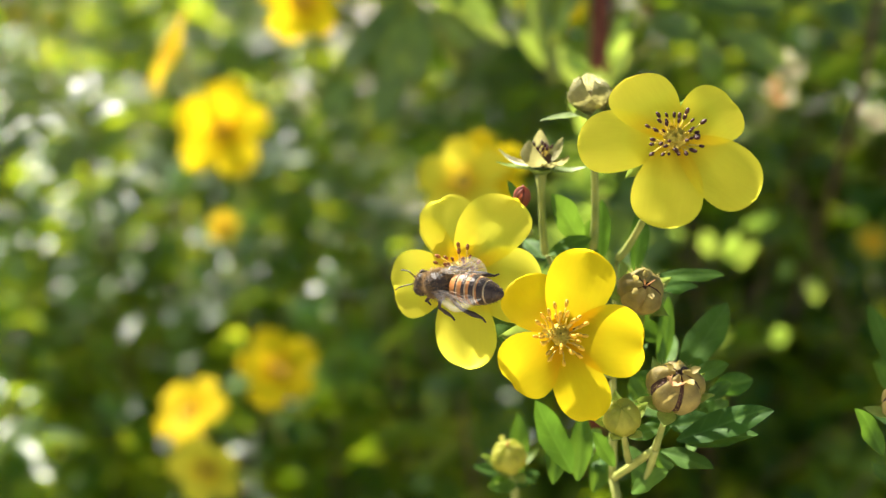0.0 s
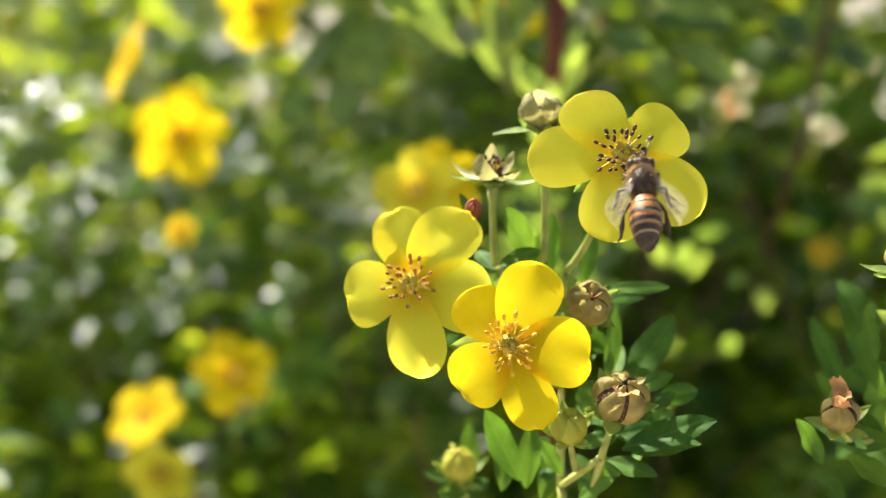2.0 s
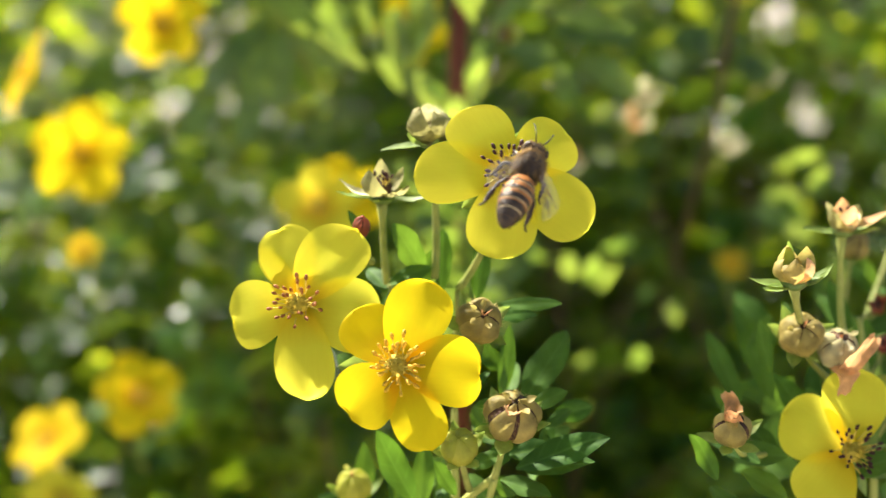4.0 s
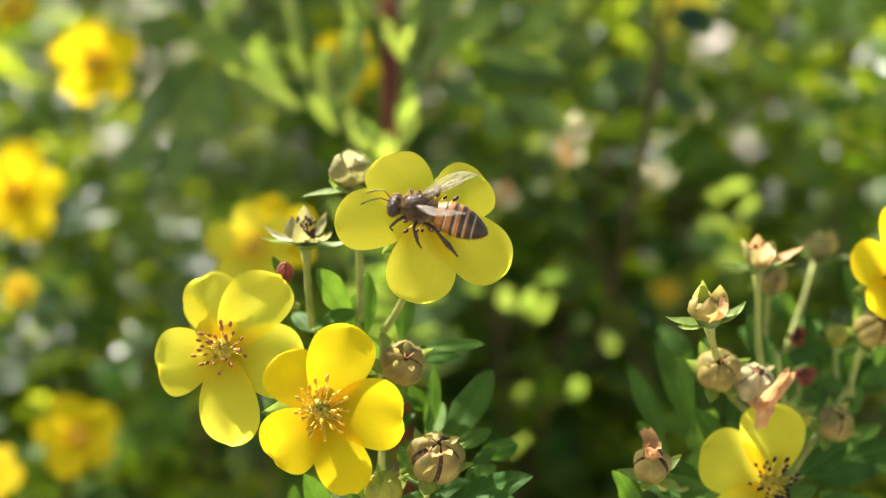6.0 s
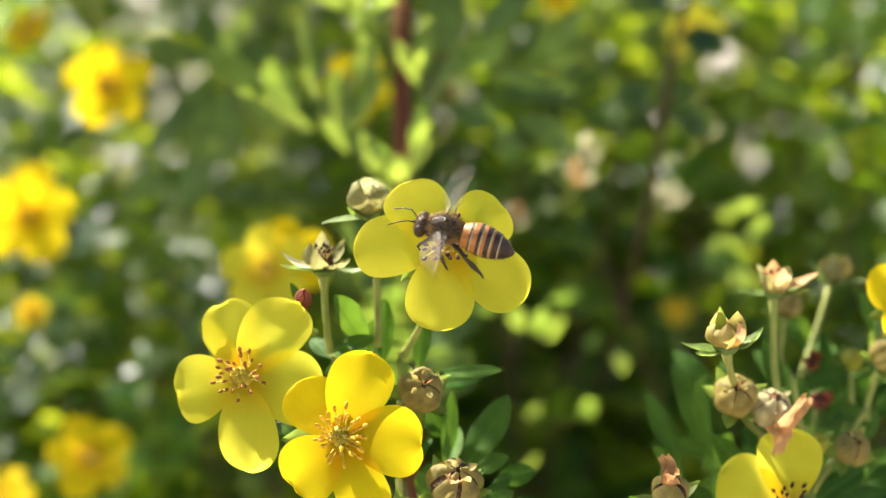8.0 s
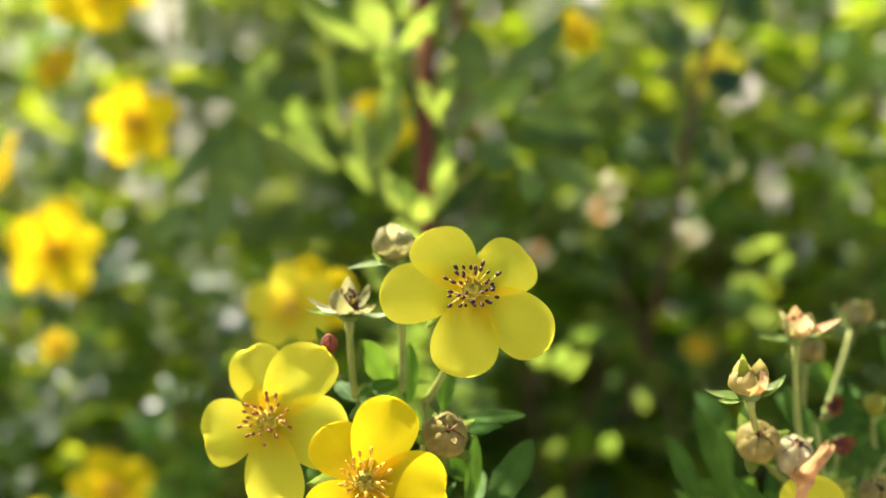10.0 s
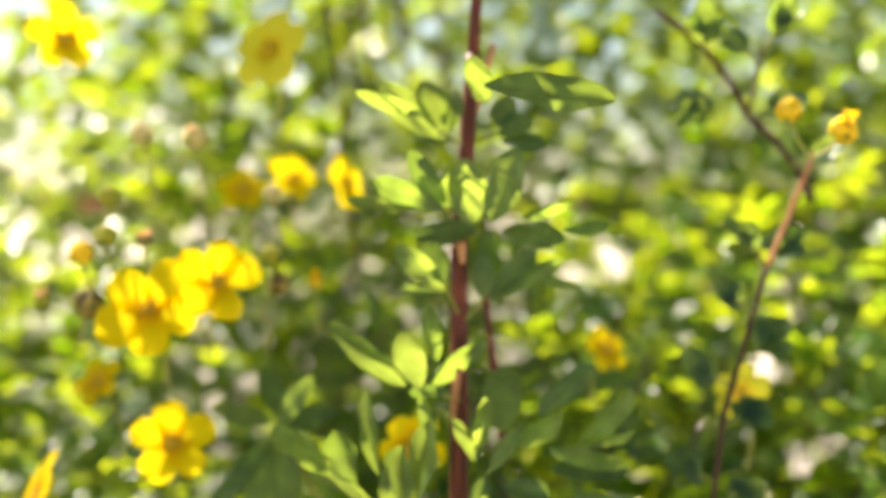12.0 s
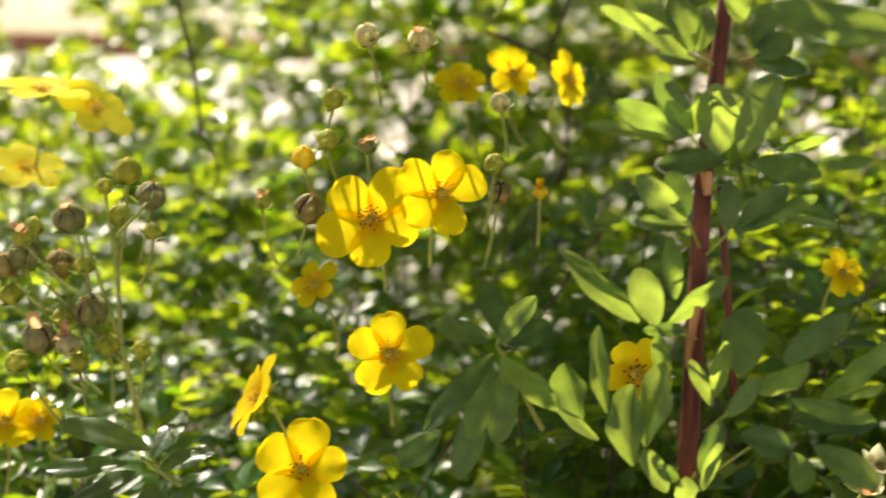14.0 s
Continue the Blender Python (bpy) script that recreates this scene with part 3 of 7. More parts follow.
# ---- the nearer flowering branch ----
BRANCH = thing_at("flowering_branch", (0.0138, 0.1799, 0.6506), "green leafy twig that carries the yellow flowers", "branch", "flowering branches")
rod(BRANCH, "stem", (0.0138, 0.1799, 0.6506), (0.0103, 0.1879, 0.7070), 0.90, 0.66, STALK, (0.002, 0, 0), "greenish stem")
rod(BRANCH, "stem", (0.0103, 0.1879, 0.7070), (0.0102, 0.1904, 0.7225), 0.66, 0.48, STALK)
rod(BRANCH, "stem", (0.0102, 0.1904, 0.7225), (0.0005, 0.1934, 0.7402), 0.48, 0.36, STALK)
rod(BRANCH, "stem", (0.0102, 0.1904, 0.7225), (0.0106, 0.1932, 0.7394), 0.48, 0.36, STALK)
rod(BRANCH, "stem", (0.0103, 0.1879, 0.7070), (0.0154, 0.1784, 0.7161), 0.54, 0.60, STALK)
rod(BRANCH, "stem", (0.0154, 0.1784, 0.7161), (0.0145, 0.1807, 0.7101), 0.60, 0.48, STALK)
# base, tip, width in mm
leaflet(BRANCH, (0.0058, 0.1957, 0.7411), (0.0016, 0.1940, 0.7492), 4.2, (0.3, -0.8, 0.5), seed=1)
leaflet(BRANCH, (0.0005, 0.1934, 0.7402), (0.0065, 0.1924, 0.7438), 2.6, seed=2)
leaflet(BRANCH, (0.0081, 0.1949, 0.7384), (0.0093, 0.1995, 0.7474), 3.2, (0.4, -0.8, 0.4), seed=3)
leaflet(BRANCH, (0.0052, 0.1950, 0.7388), (0.0071, 0.1968, 0.7449), 2.6, (0.2, -0.9, 0.3), seed=4)
leaflet(BRANCH, (0.0136, 0.1964, 0.7366), (0.0152, 0.1991, 0.7460), 3.0, (0.1, -0.9, 0.4), seed=5)
leaflet(BRANCH, (0.0157, 0.1888, 0.7382), (0.0258, 0.1891, 0.7393), 2.4, (0, -0.5, 0.9), seed=6)
leaflet(BRANCH, (0.0153, 0.1883, 0.7366), (0.0227, 0.1924, 0.7366), 3.0, (0, -0.5, 0.8), seed=7)
leaflet(BRANCH, (0.0202, 0.1903, 0.7224), (0.0277, 0.1971, 0.7320), 5.4, (-0.3, -0.8, 0.5), 0.05, 0.2, 8)
leaflet(BRANCH, (0.0172, 0.1924, 0.7226), (0.0195, 0.1955, 0.7333), 2.6, (0.2, -0.9, 0.3), seed=9)
leaflet(BRANCH, (0.0215, 0.1884, 0.7229), (0.0264, 0.1873, 0.7259), 3.0, (-0.2, -0.7, 0.7), seed=10)
leaflet(BRANCH, (0.0236, 0.1875, 0.7196), (0.0280, 0.1921, 0.7216), 2.2, seed=11)
leaflet(BRANCH, (0.0184, 0.1787, 0.7173), (0.0310, 0.1765, 0.7236), 4.6, (-0.1, -0.6, 0.8), 0.06, 0.3, 12)
leaflet(BRANCH, (0.0198, 0.1786, 0.7168), (0.0289, 0.1755, 0.7201), 3.2, (0, -0.5, 0.9), seed=13)
leaflet(BRANCH, (0.0162, 0.1783, 0.7158), (0.0228, 0.1742, 0.7157), 3.4, (0, -0.6, 0.8), 0.2, 0.3, 14)
leaflet(BRANCH, (0.0178, 0.1829, 0.7176), (0.0245, 0.1814, 0.7196), 3.6, seed=15)
leaflet(BRANCH, (0.0040, 0.1846, 0.7094), (-0.0013, 0.1857, 0.7204), 4.4, (0.3, -0.8, 0.5), 0.05, 0.25, 16)
leaflet(BRANCH, (0.0049, 0.1860, 0.7075), (0.0058, 0.1888, 0.7170), 3.6, (0.1, -0.9, 0.4), seed=17)
leaflet(BRANCH, (0.0014, 0.1895, 0.7053), (0.0024, 0.1936, 0.7128), 3.4, (0.3, -0.8, 0.4), seed=18)
leaflet(BRANCH, (0.0101, 0.1831, 0.7112), (0.0072, 0.1827, 0.7168), 2.6, seed=19)
leaflet(BRANCH, (0.0118, 0.1789, 0.7177), (0.0161, 0.1775, 0.7200), 2.6, seed=20)
leaflet(BRANCH, (0.0102, 0.1885, 0.7233), (0.0153, 0.1918, 0.7274), 2.4, seed=21)
leaflet(BRANCH, (0.0098, 0.1902, 0.7221), (0.0101, 0.1984, 0.7295), 3.4, (0, -0.9, 0.4), seed=22)
leaflet(BRANCH, (0.0125, 0.1820, 0.7076), (0.0162, 0.1777, 0.7137), 3.0, seed=23)
leaflet(BRANCH, (-0.0070, 0.1906, 0.7304), (-0.0042, 0.1880, 0.7284), 2.6, seed=24)
leaflet(BRANCH, (0.0001, 0.1970, 0.7386), (-0.0030, 0.2017, 0.7408), 2.6, seed=25)
leaflet(BRANCH, (0.0014, 0.1969, 0.7382), (-0.0012, 0.2001, 0.7354), 2.6, seed=26)
leaflet(BRANCH, (-0.0032, 0.1915, 0.7477), (-0.0051, 0.1927, 0.7518), 1.6, (0.4, -0.8, 0.4), seed=27)
leaflet(BRANCH, (0.0133, 0.1875, 0.7054), (0.0161, 0.1958, 0.7061), 4.4, (0.3, -0.8, 0.3), seed=28)
leaflet(BRANCH, (0.0075, 0.1909, 0.7032), (0.0107, 0.1970, 0.7103), 4.0, (0.3, -0.8, 0.3), seed=29)
leaflet(BRANCH, (0.0236, 0.1905, 0.7160), (0.0284, 0.1950, 0.7174), 2.6, seed=30)
leaflet(BRANCH, (0.0150, 0.1908, 0.7169), (0.0133, 0.1922, 0.7218), 2.8, seed=31)

leaflet(BRANCH, (0.0104, 0.1973, 0.7327), (0.0062, 0.1971, 0.7389), 3.2, (-0.33, -0.8, 0.32), seed=400)
leaflet(BRANCH, (0.0100, 0.1959, 0.7277), (0.0149, 0.1998, 0.7271), 2.8, (-0.04, -0.8, 0.45), seed=401)
leaflet(BRANCH, (0.0074, 0.1973, 0.7327), (0.0031, 0.1969, 0.7382), 2.5, (-0.38, -0.8, 0.33), seed=402)
leaflet(BRANCH, (0.0152, 0.1959, 0.7277), (0.0142, 0.1978, 0.7343), 2.4, (-0.19, -0.8, 0.70), seed=403)
leaflet(BRANCH, (0.0186, 0.1954, 0.7260), (0.0135, 0.1963, 0.7290), 3.1, (-0.13, -0.8, 0.55), seed=404)
leaflet(BRANCH, (0.0186, 0.1942, 0.7219), (0.0198, 0.2014, 0.7258), 3.0, (-0.29, -0.8, 0.23), seed=405)
leaflet(BRANCH, (0.0126, 0.1935, 0.7194), (0.0177, 0.1922, 0.7218), 3.5, (0.06, -0.8, 0.56), seed=406)
leaflet(BRANCH, (0.0152, 0.1916, 0.7128), (0.0195, 0.1922, 0.7149), 3.4, (-0.29, -0.8, 0.58), seed=407)
leaflet(BRANCH, (0.0178, 0.1923, 0.7152), (0.0129, 0.1969, 0.7172), 3.5, (0.27, -0.8, 0.45), seed=408)
leaflet(BRANCH, (0.0212, 0.1923, 0.7152), (0.0186, 0.1951, 0.7177), 2.9, (-0.34, -0.8, 0.65), seed=409)
leaflet(BRANCH, (0.0238, 0.1916, 0.7128), (0.0244, 0.1915, 0.7196), 2.5, (-0.39, -0.8, 0.37), seed=410)
leaflet(BRANCH, (0.0040, 0.1902, 0.7078), (0.0014, 0.1915, 0.7123), 3.4, (0.31, -0.8, 0.29), seed=411)
leaflet(BRANCH, (0.0066, 0.1904, 0.7086), (0.0059, 0.1952, 0.7112), 3.6, (-0.24, -0.8, 0.58), seed=412)
leaflet(BRANCH, (0.0091, 0.1899, 0.7070), (0.0077, 0.1963, 0.7079), 2.7, (-0.26, -0.8, 0.42), seed=413)
leaflet(BRANCH, (0.0152, 0.1899, 0.7070), (0.0123, 0.1929, 0.7104), 2.8, (0.07, -0.8, 0.34), seed=414)
leaflet(BRANCH, (0.0195, 0.1902, 0.7078), (0.0160, 0.1891, 0.7109), 2.9, (-0.11, -0.8, 0.60), seed=415)
leaflet(BRANCH, (0.0221, 0.1907, 0.7094), (0.0236, 0.1996, 0.7123), 2.3, (-0.39, -0.8, 0.27), seed=416)
leaflet(BRANCH, (0.0126, 0.1942, 0.7219), (0.0117, 0.1995, 0.7261), 2.7, (0.37, -0.8, 0.20), seed=417)
leaflet(BRANCH, (0.0057, 0.1911, 0.7111), (0.0098, 0.1972, 0.7112), 2.2, (0.37, -0.8, 0.58), seed=418)
leaflet(BRANCH, (0.0255, 0.1935, 0.7194), (0.0310, 0.1920, 0.7212), 3.6, (-0.05, -0.8, 0.24), seed=419)

potentilla_flower((0.0170, 0.1795, 0.7600), (-0.047, -0.796, 0.603), ((180, 11.6, 0.80, 0, 0.6, 0), (123, 10.0, 0.88, 0, 0.6, 0), (35, 8.6, 1.06, 0, 0.2, 0.03), (-35, 12.0, 0.76, -0.02, -0.9, 0), (-97, 11.4, 0.82, -0.02, -0.2, 0)), "pale lemon-yellow five-petalled flower with dark brown anthers", "dark", cup=0.04, curl=0.03, seed=3, stalk=(0.0107, 0.1932, 0.7394), ruffle=0.35, stamens=38)
potentilla_flower((-0.0119, 0.1832, 0.7405), (-0.203, -0.854, 0.479), ((106, 10.4, 0.80, 0.03, 0.6, 0.05), (62, 11.9, 0.82, 0.02, -1.1, 0), (-5, 10.7, 0.98, 0, -0.9, 0.05), (-78, 12.2, 0.70, -0.02, 0.5, 0.0), (-163, 8.8, 1.12, 0.03, 0.3, 0.05), (128, 8.4, 0.42, -0.10, 0.4, 0.0)), "bright lemon-yellow flower in sun with rust-brown anthers", "rust", cup=0.08, curl=0.05, seed=5, stalk=(0.0014, 0.1927, 0.7307))
potentilla_flower((0.0017, 0.1735, 0.7347), (0.068, -0.864, 0.499), ((68, 11.4, 0.80, 0, -0.4, 0), (-5, 10.5, 0.94, 0, -0.6, 0.06), (-73, 11.0, 0.66, 0, 0.5, 0.03), (-141, 8.2, 1.10, 0, 0.6, 0.06), (124, 8.6, 0.95, -0.25, 0, 0)), "deep lemon-yellow flower with golden anthers", "gold", mat=PETAL_DEEP, cup=0.07, curl=0.04, seed=8, stamens=38, stalk=(0.0102, 0.1904, 0.7225), ruffle=0.7)

open_calyx("flower_bud", (0.0069, 0.1961, 0.7612), (-0.14, -0.22, 0.96), "woolly white flower bud with pointed green bracts", "bud", tuple((18 + 72 * k, 7.4 + 0.6 * (k % 2), 5.6, 4, 184, PALE) for k in range(5)), ((186, 6.4, 2.0, -4, 12), (222, 4.8, 3.0, 15, 100), (345, 6.8, 2.6, 15, 88), (75, 5.5, 2.4, 20, 70), (285, 3.4, 2.4, 10, 80)), (0.0073, 0.1955, 0.7404), 0, 2.2, PALE, 11, wool=900, foot=0.5)
open_calyx("spent_flower", (-0.0004, 0.1957, 0.7530), (0.03, -0.10, 1.0), "spent flower with upright pale sepals round dark dried stamens", "spent flower", ((232, 5.6, 4.8, 16, 142, PALE), (95, 4.9, 3.0, 60, 98, PALE), (318, 4.9, 4.2, 8, 76, PALE), (30, 4.6, 2.8, 45, 84, PALE), (176, 5.6, 2.0, 2, 52, WOOL)), ((184, 5.6, 2.2, 8, 24), (352, 6.0, 2.4, 0, 28), (250, 2.6, 2.2, 10, 40), (292, 2.4, 2.0, 10, 40), (120, 4.0, 2.0, 10, 30)), (0.0003, 0.1960, 0.7395), 16, 1.7, SEED, 13)
husk("seed_husk", (0.0133, 0.1827, 0.7380), (0.15, -0.75, 0.55), 3.0, "round tan seed husk with dark seams", "seed husk", HUSK, 0.04, 0.645, 0.05, 5, 17, (0.0122, 0.1899, 0.7281), 2, None, 0.95, "buds and husks", 340)
husk("seed_husk", (0.0173, 0.1735, 0.7274), (0.12, -0.5, 0.85), 3.5, "split tan seed husk with dark gaps and a pinkish dry tip", "seed husk", HUSK, 0.03, 0.50, 0.05, 5, 22, (0.0154, 0.1784, 0.7161), 0, None, 0.9, "buds and husks", 400, 1)
husk("flower_bud", (0.0100, 0.1706, 0.7243), (-0.1, -0.6, 0.75), 2.4, "closed yellow-green flower bud", "bud", BUD, 0.02, 0.66, 0.06, 5, 23, (0.0120, 0.1815, 0.7129), 0, BUD, 0.95, "buds and husks", 140)
husk("flower_bud", (-0.0053, 0.1995, 0.7050), (-0.1, -0.4, 0.9), 2.6, "small yellow-green flower bud low on the twig", "bud", BUD, 0.02, 0.66, 0.06, 5, 29, (-0.0040, 0.1966, 0.6948), 2, BUD, 1.0, "buds and husks", 80)
husk("seed_husk", (-0.0032, 0.1880, 0.7503), (0.1, -0.5, 0.8), 1.15, "small red-brown withered bud", "bud", PETAL_RED, 0.05, 0.62, 0.05, 0, 31, (-0.0020, 0.1962, 0.7429), 0, None, 1.6, "buds and husks")
LOW = thing_at("leafy_twig", (-0.0036, 0.1965, 0.6805), "low leafy green twig with sunlit tips", "twig", "flowering branches")
rod(LOW, "stem", (-0.0036, 0.1965, 0.6805), (-0.0042, 0.2021, 0.7000), 0.54, 0.36, STALK)
leaflet(LOW, (-0.0042, 0.2021, 0.7000), (-0.0031, 0.2050, 0.7102), 3.4, (0.2, -0.8, 0.5), seed=41)
leaflet(LOW, (-0.0045, 0.2022, 0.7004), (-0.0111, 0.2010, 0.7031), 2.4, seed=42)
leaflet(LOW, (-0.0042, 0.1983, 0.7009), (-0.0083, 0.1948, 0.7026), 3.0, seed=43)
leaflet(LOW, (-0.0040, 0.1982, 0.7004), (-0.0008, 0.2026, 0.7018), 3.0, seed=44)

# ---- the branch of spent flowers beside it ----
DRY = thing_at("flowering_branch", (0.0783, 0.1871, 0.6527), "leafy twig crowded with spent flowers and husks", "branch", "flowering branches")
rod(DRY, "stem", (0.0783, 0.1871, 0.6527), (0.0760, 0.1965, 0.7136), 0.90, 0.60, STALK)
rod(DRY, "stem", (0.0760, 0.1965, 0.7136), (0.0737, 0.2012, 0.7320), 0.60, 0.42, STALK)
rod(DRY, "stem", (0.0760, 0.1965, 0.7136), (0.0874, 0.2045, 0.7247), 0.54, 0.42, STALK)
rod(DRY, "stem", (0.0760, 0.1965, 0.7136), (0.0530, 0.1846, 0.7160), 0.54, 0.42, STALK)
open_calyx("spent_flower", (0.0560, 0.1779, 0.7450), (-0.08, -0.22, 0.97), "spent flower with tan closing husk and sunlit sepals", "spent flower", ((255, 5.6, 4.6, 10, 182, HUSK), (322, 5.4, 4.4, 4, 172, PETAL_DRY), (34, 5.8, 4.2, 8, 158, HUSK), (104, 5.6, 4.0, 12, 150, HUSK), (182, 5.6, 4.6, 4, 176, HUSK)), ((180, 5.4, 2.2, -5, 50), (206, 4.6, 2.4, 0, 40), (12, 5.2, 2.2, 5, 55), (350, 4.0, 2.0, 10, 65), (95, 5.6, 2.0, 50, 92)), (0.0639, 0.1941, 0.7329), 0, 1.9, HUSK, 37, foot=0.7)
husk("seed_husk", (0.0601, 0.1867, 0.7343), (-0.1, -0.7, 0.6), 2.99, "round tan hairy seed husk", "seed husk", HUSK, 0.04, 0.645, 0.05, 4, 41, (0.0696, 0.1952, 0.7230), 2, None, 0.95, "buds and husks", 380)
CURLED = husk("seed_husk", (0.0660, 0.1876, 0.7317), (0.05, -0.5, 0.85), 2.82, "pale husk with a curled pink dry petal", "seed husk", WOOL, 0.08, 0.58, 0.06, 3, 43, (0.0713, 0.1945, 0.7204), 2, None, 0.95, "buds and husks", 120, 0)
for base, tip, wide in (((0.0652, 0.1842, 0.7304), (0.0662, 0.1828, 0.7264), 3.6), ((0.0655, 0.1838, 0.7296), (0.0697, 0.1830, 0.7350), 2.9)):
    m = local(CURLED, blade_pose(base, tip, (0.2, -0.9, 0.3)))
    part("withered_petal", crumpled_mesh((Vector(tip) - Vector(base)).length, wide * mm, 431), PETAL_DRY, CURLED, "long curled pink dry petal", m)
open_calyx("spent_flower", (0.0698, 0.2008, 0.7463), (0.03, -0.18, 0.98), "spent flower with upright orange dry petals in sun", "spent flower", ((268, 5.4, 3.4, 62, 92, PETAL_DRY), (350, 6.2, 2.8, 30, 42, PETAL_DRY), (215, 4.0, 3.8, 40, 96, PALE), (305, 3.6, 3.6, 48, 104, WOOL), (90, 4.2, 3.4, 55, 100, PETAL_DRY), (150, 4.2, 3.4, 45, 92, PALE), (35, 3.8, 3.4, 45, 96, PALE)), ((180, 5.2, 2.2, 0, 6), (335, 4.8, 2.2, 8, 40), (15, 5.0, 2.2, 5, 45), (100, 4.6, 2.0, 20, 60)), (0.0714, 0.2005, 0.7285), 5, 1.9, HUSK, 47)
husk("seed_husk", (0.0780, 0.2187, 0.7388), (0.1, -0.4, 0.9), 2.46, "brown husk behind the spent flowers", "seed husk", HUSK, 0.06, 0.6, 0.05, 4, 53, (0.0769, 0.2144, 0.7213), 1, None, 0.9, "buds and husks")
open_calyx("spent_flower", (0.0913, 0.2342, 0.7390), (0.12, -0.2, 0.95), "pale closing spent flower on a long thin stalk", "spent flower", tuple((20 + 72 * k, 6.2, 4.8, 6, 178, PALE if k % 2 else HUSK) for k in range(5)), tuple((56 + 72 * k, 5.2, 2.0, 5, 40) for k in range(5)), (0.0812, 0.2192, 0.7257), 0, 2.0, HUSK, 59, foot=0.6)
husk("flower_bud", (0.0747, 0.1912, 0.7244), (0.0, -0.8, 0.5), 1.63, "small round yellow-green bud", "bud", BUD, 0.02, 0.66, 0.05, 5, 61, (0.0760, 0.1967, 0.7145), 0, BUD, 0.95, "buds and husks", 60)
husk("seed_husk", (0.0815, 0.1942, 0.7222), (0.05, -0.7, 0.6), 2.55, "round tan seed husk low on the twig", "seed husk", HUSK, 0.04, 0.64, 0.06, 5, 67, (0.0809, 0.1997, 0.7120), 0, None, 0.95, "buds and husks", 340)
husk("flower_bud", (0.0888, 0.2156, 0.7295), (0.0, -0.4, 0.9), 1.76, "green bud with long sepals", "bud", BUD, 0.04, 0.62, 0.06, 5, 71, (0.0885, 0.2085, 0.7171), 1, BUD, 1.0, "buds and husks")
husk("seed_husk", (0.0906, 0.2046, 0.7342), (0.2, -0.6, 0.7), 2.90, "brown crumpled seed husk", "seed husk", HUSK, 0.08, 0.56, 0.06, 4, 73, (0.0881, 0.2058, 0.7222), 0, None, 0.9, "buds and husks", 60)
husk("spent_flower", (0.0832, 0.2196, 0.7278), (0.1, -0.6, 0.7), 1.32, "withered red-brown flower on the twig", "spent flower", PETAL_RED, 0.2, 0.5, 0.1, 0, 79, (0.0812, 0.2127, 0.7157), 0, None, 0.9, "buds and husks", 0, 3, PETAL_RED)
husk("spent_flower", (0.0818, 0.2108, 0.7241), (0.1, -0.6, 0.7), 1.50, "withered dark red flower", "spent flower", PETAL_RED, 0.2, 0.5, 0.1, 0, 83, (0.0791, 0.2049, 0.7159), 0, None, 0.9, "buds and husks", 0, 3, PETAL_RED)
husk("spent_flower", (0.0480, 0.1751, 0.7246), (-0.1, -0.5, 0.85), 2.55, "husk with curled salmon-pink dry petals", "spent flower", HUSK, 0.15, 0.55, 0.06, 5, 89, (0.0534, 0.1828, 0.7168), 0, None, 0.9, "buds and husks", 100, 3)
husk("seed_husk", (0.0657, 0.1937, 0.7127), (-0.1, -0.7, 0.6), 2.29, "tan husk half hidden by the flower", "seed husk", HUSK, 0.04, 0.64, 0.06, 4, 97, (0.0698, 0.1984, 0.7008), 0, None, 0.95, "buds and husks")
potentilla_flower((0.0676, 0.1829, 0.7175), (0.074, -0.886, 0.459), ((150, 10.2, 0.98), (82, 10.8, 0.95), (-135, 10.0, 1.0)), "lemon-yellow flower that has lost two petals", "dark", cup=0.1, curl=0.04, seed=14, stalk=(0.0739, 0.1933, 0.6974))
potentilla_flower((0.0918, 0.1989, 0.7439), (0.277, -0.878, 0.391), ((150, 8.4, 0.9), (78, 11.0, 0.9), (10, 11.0, 0.9), (-62, 11, 0.9), (-150, 7.0, 0.9)), "bright yellow flower on the crowded twig", "dark", mat=PETAL_DEEP, cup=0.18, seed=15, stalk=(0.0905, 0.2037, 0.7307))
leaflet(DRY, (0.0567, 0.2044, 0.7158), (0.0526, 0.2099, 0.7277), 3.6, (0.04, -0.75, 0.88), seed=60)
leaflet(DRY, (0.0637, 0.2096, 0.7145), (0.0568, 0.2114, 0.7310), 4.2, (0.02, -0.75, 0.39), seed=61)
leaflet(DRY, (0.0600, 0.2000, 0.7233), (0.0568, 0.1977, 0.7323), 2.4, (-0.37, -0.75, 0.49), seed=62)
leaflet(DRY, (0.0661, 0.1976, 0.7154), (0.0602, 0.1957, 0.7245), 4.0, (-0.35, -0.75, 0.90), seed=63)
leaflet(DRY, (0.0708, 0.2007, 0.7129), (0.0666, 0.2004, 0.7210), 3.6, (0.31, -0.75, 0.72), seed=64)
leaflet(DRY, (0.0829, 0.2105, 0.7072), (0.0977, 0.2141, 0.7146), 4.6, (0.12, -0.75, 0.87), seed=65)
leaflet(DRY, (0.0806, 0.2011, 0.7094), (0.0944, 0.2050, 0.7102), 4.6, (0.18, -0.75, 0.64), seed=66)
leaflet(DRY, (0.0909, 0.2129, 0.7194), (0.0985, 0.2165, 0.7261), 4.0, (0.18, -0.75, 0.63), seed=67)
leaflet(DRY, (0.0864, 0.2169, 0.7180), (0.0858, 0.2208, 0.7333), 2.8, (-0.28, -0.75, 0.81), seed=68)
leaflet(DRY, (0.0756, 0.1926, 0.7143), (0.0836, 0.1932, 0.7195), 4.2, (-0.35, -0.75, 0.40), seed=69)
leaflet(DRY, (0.0589, 0.1843, 0.7163), (0.0497, 0.1890, 0.7150), 4.0, (-0.20, -0.75, 0.53), seed=70)
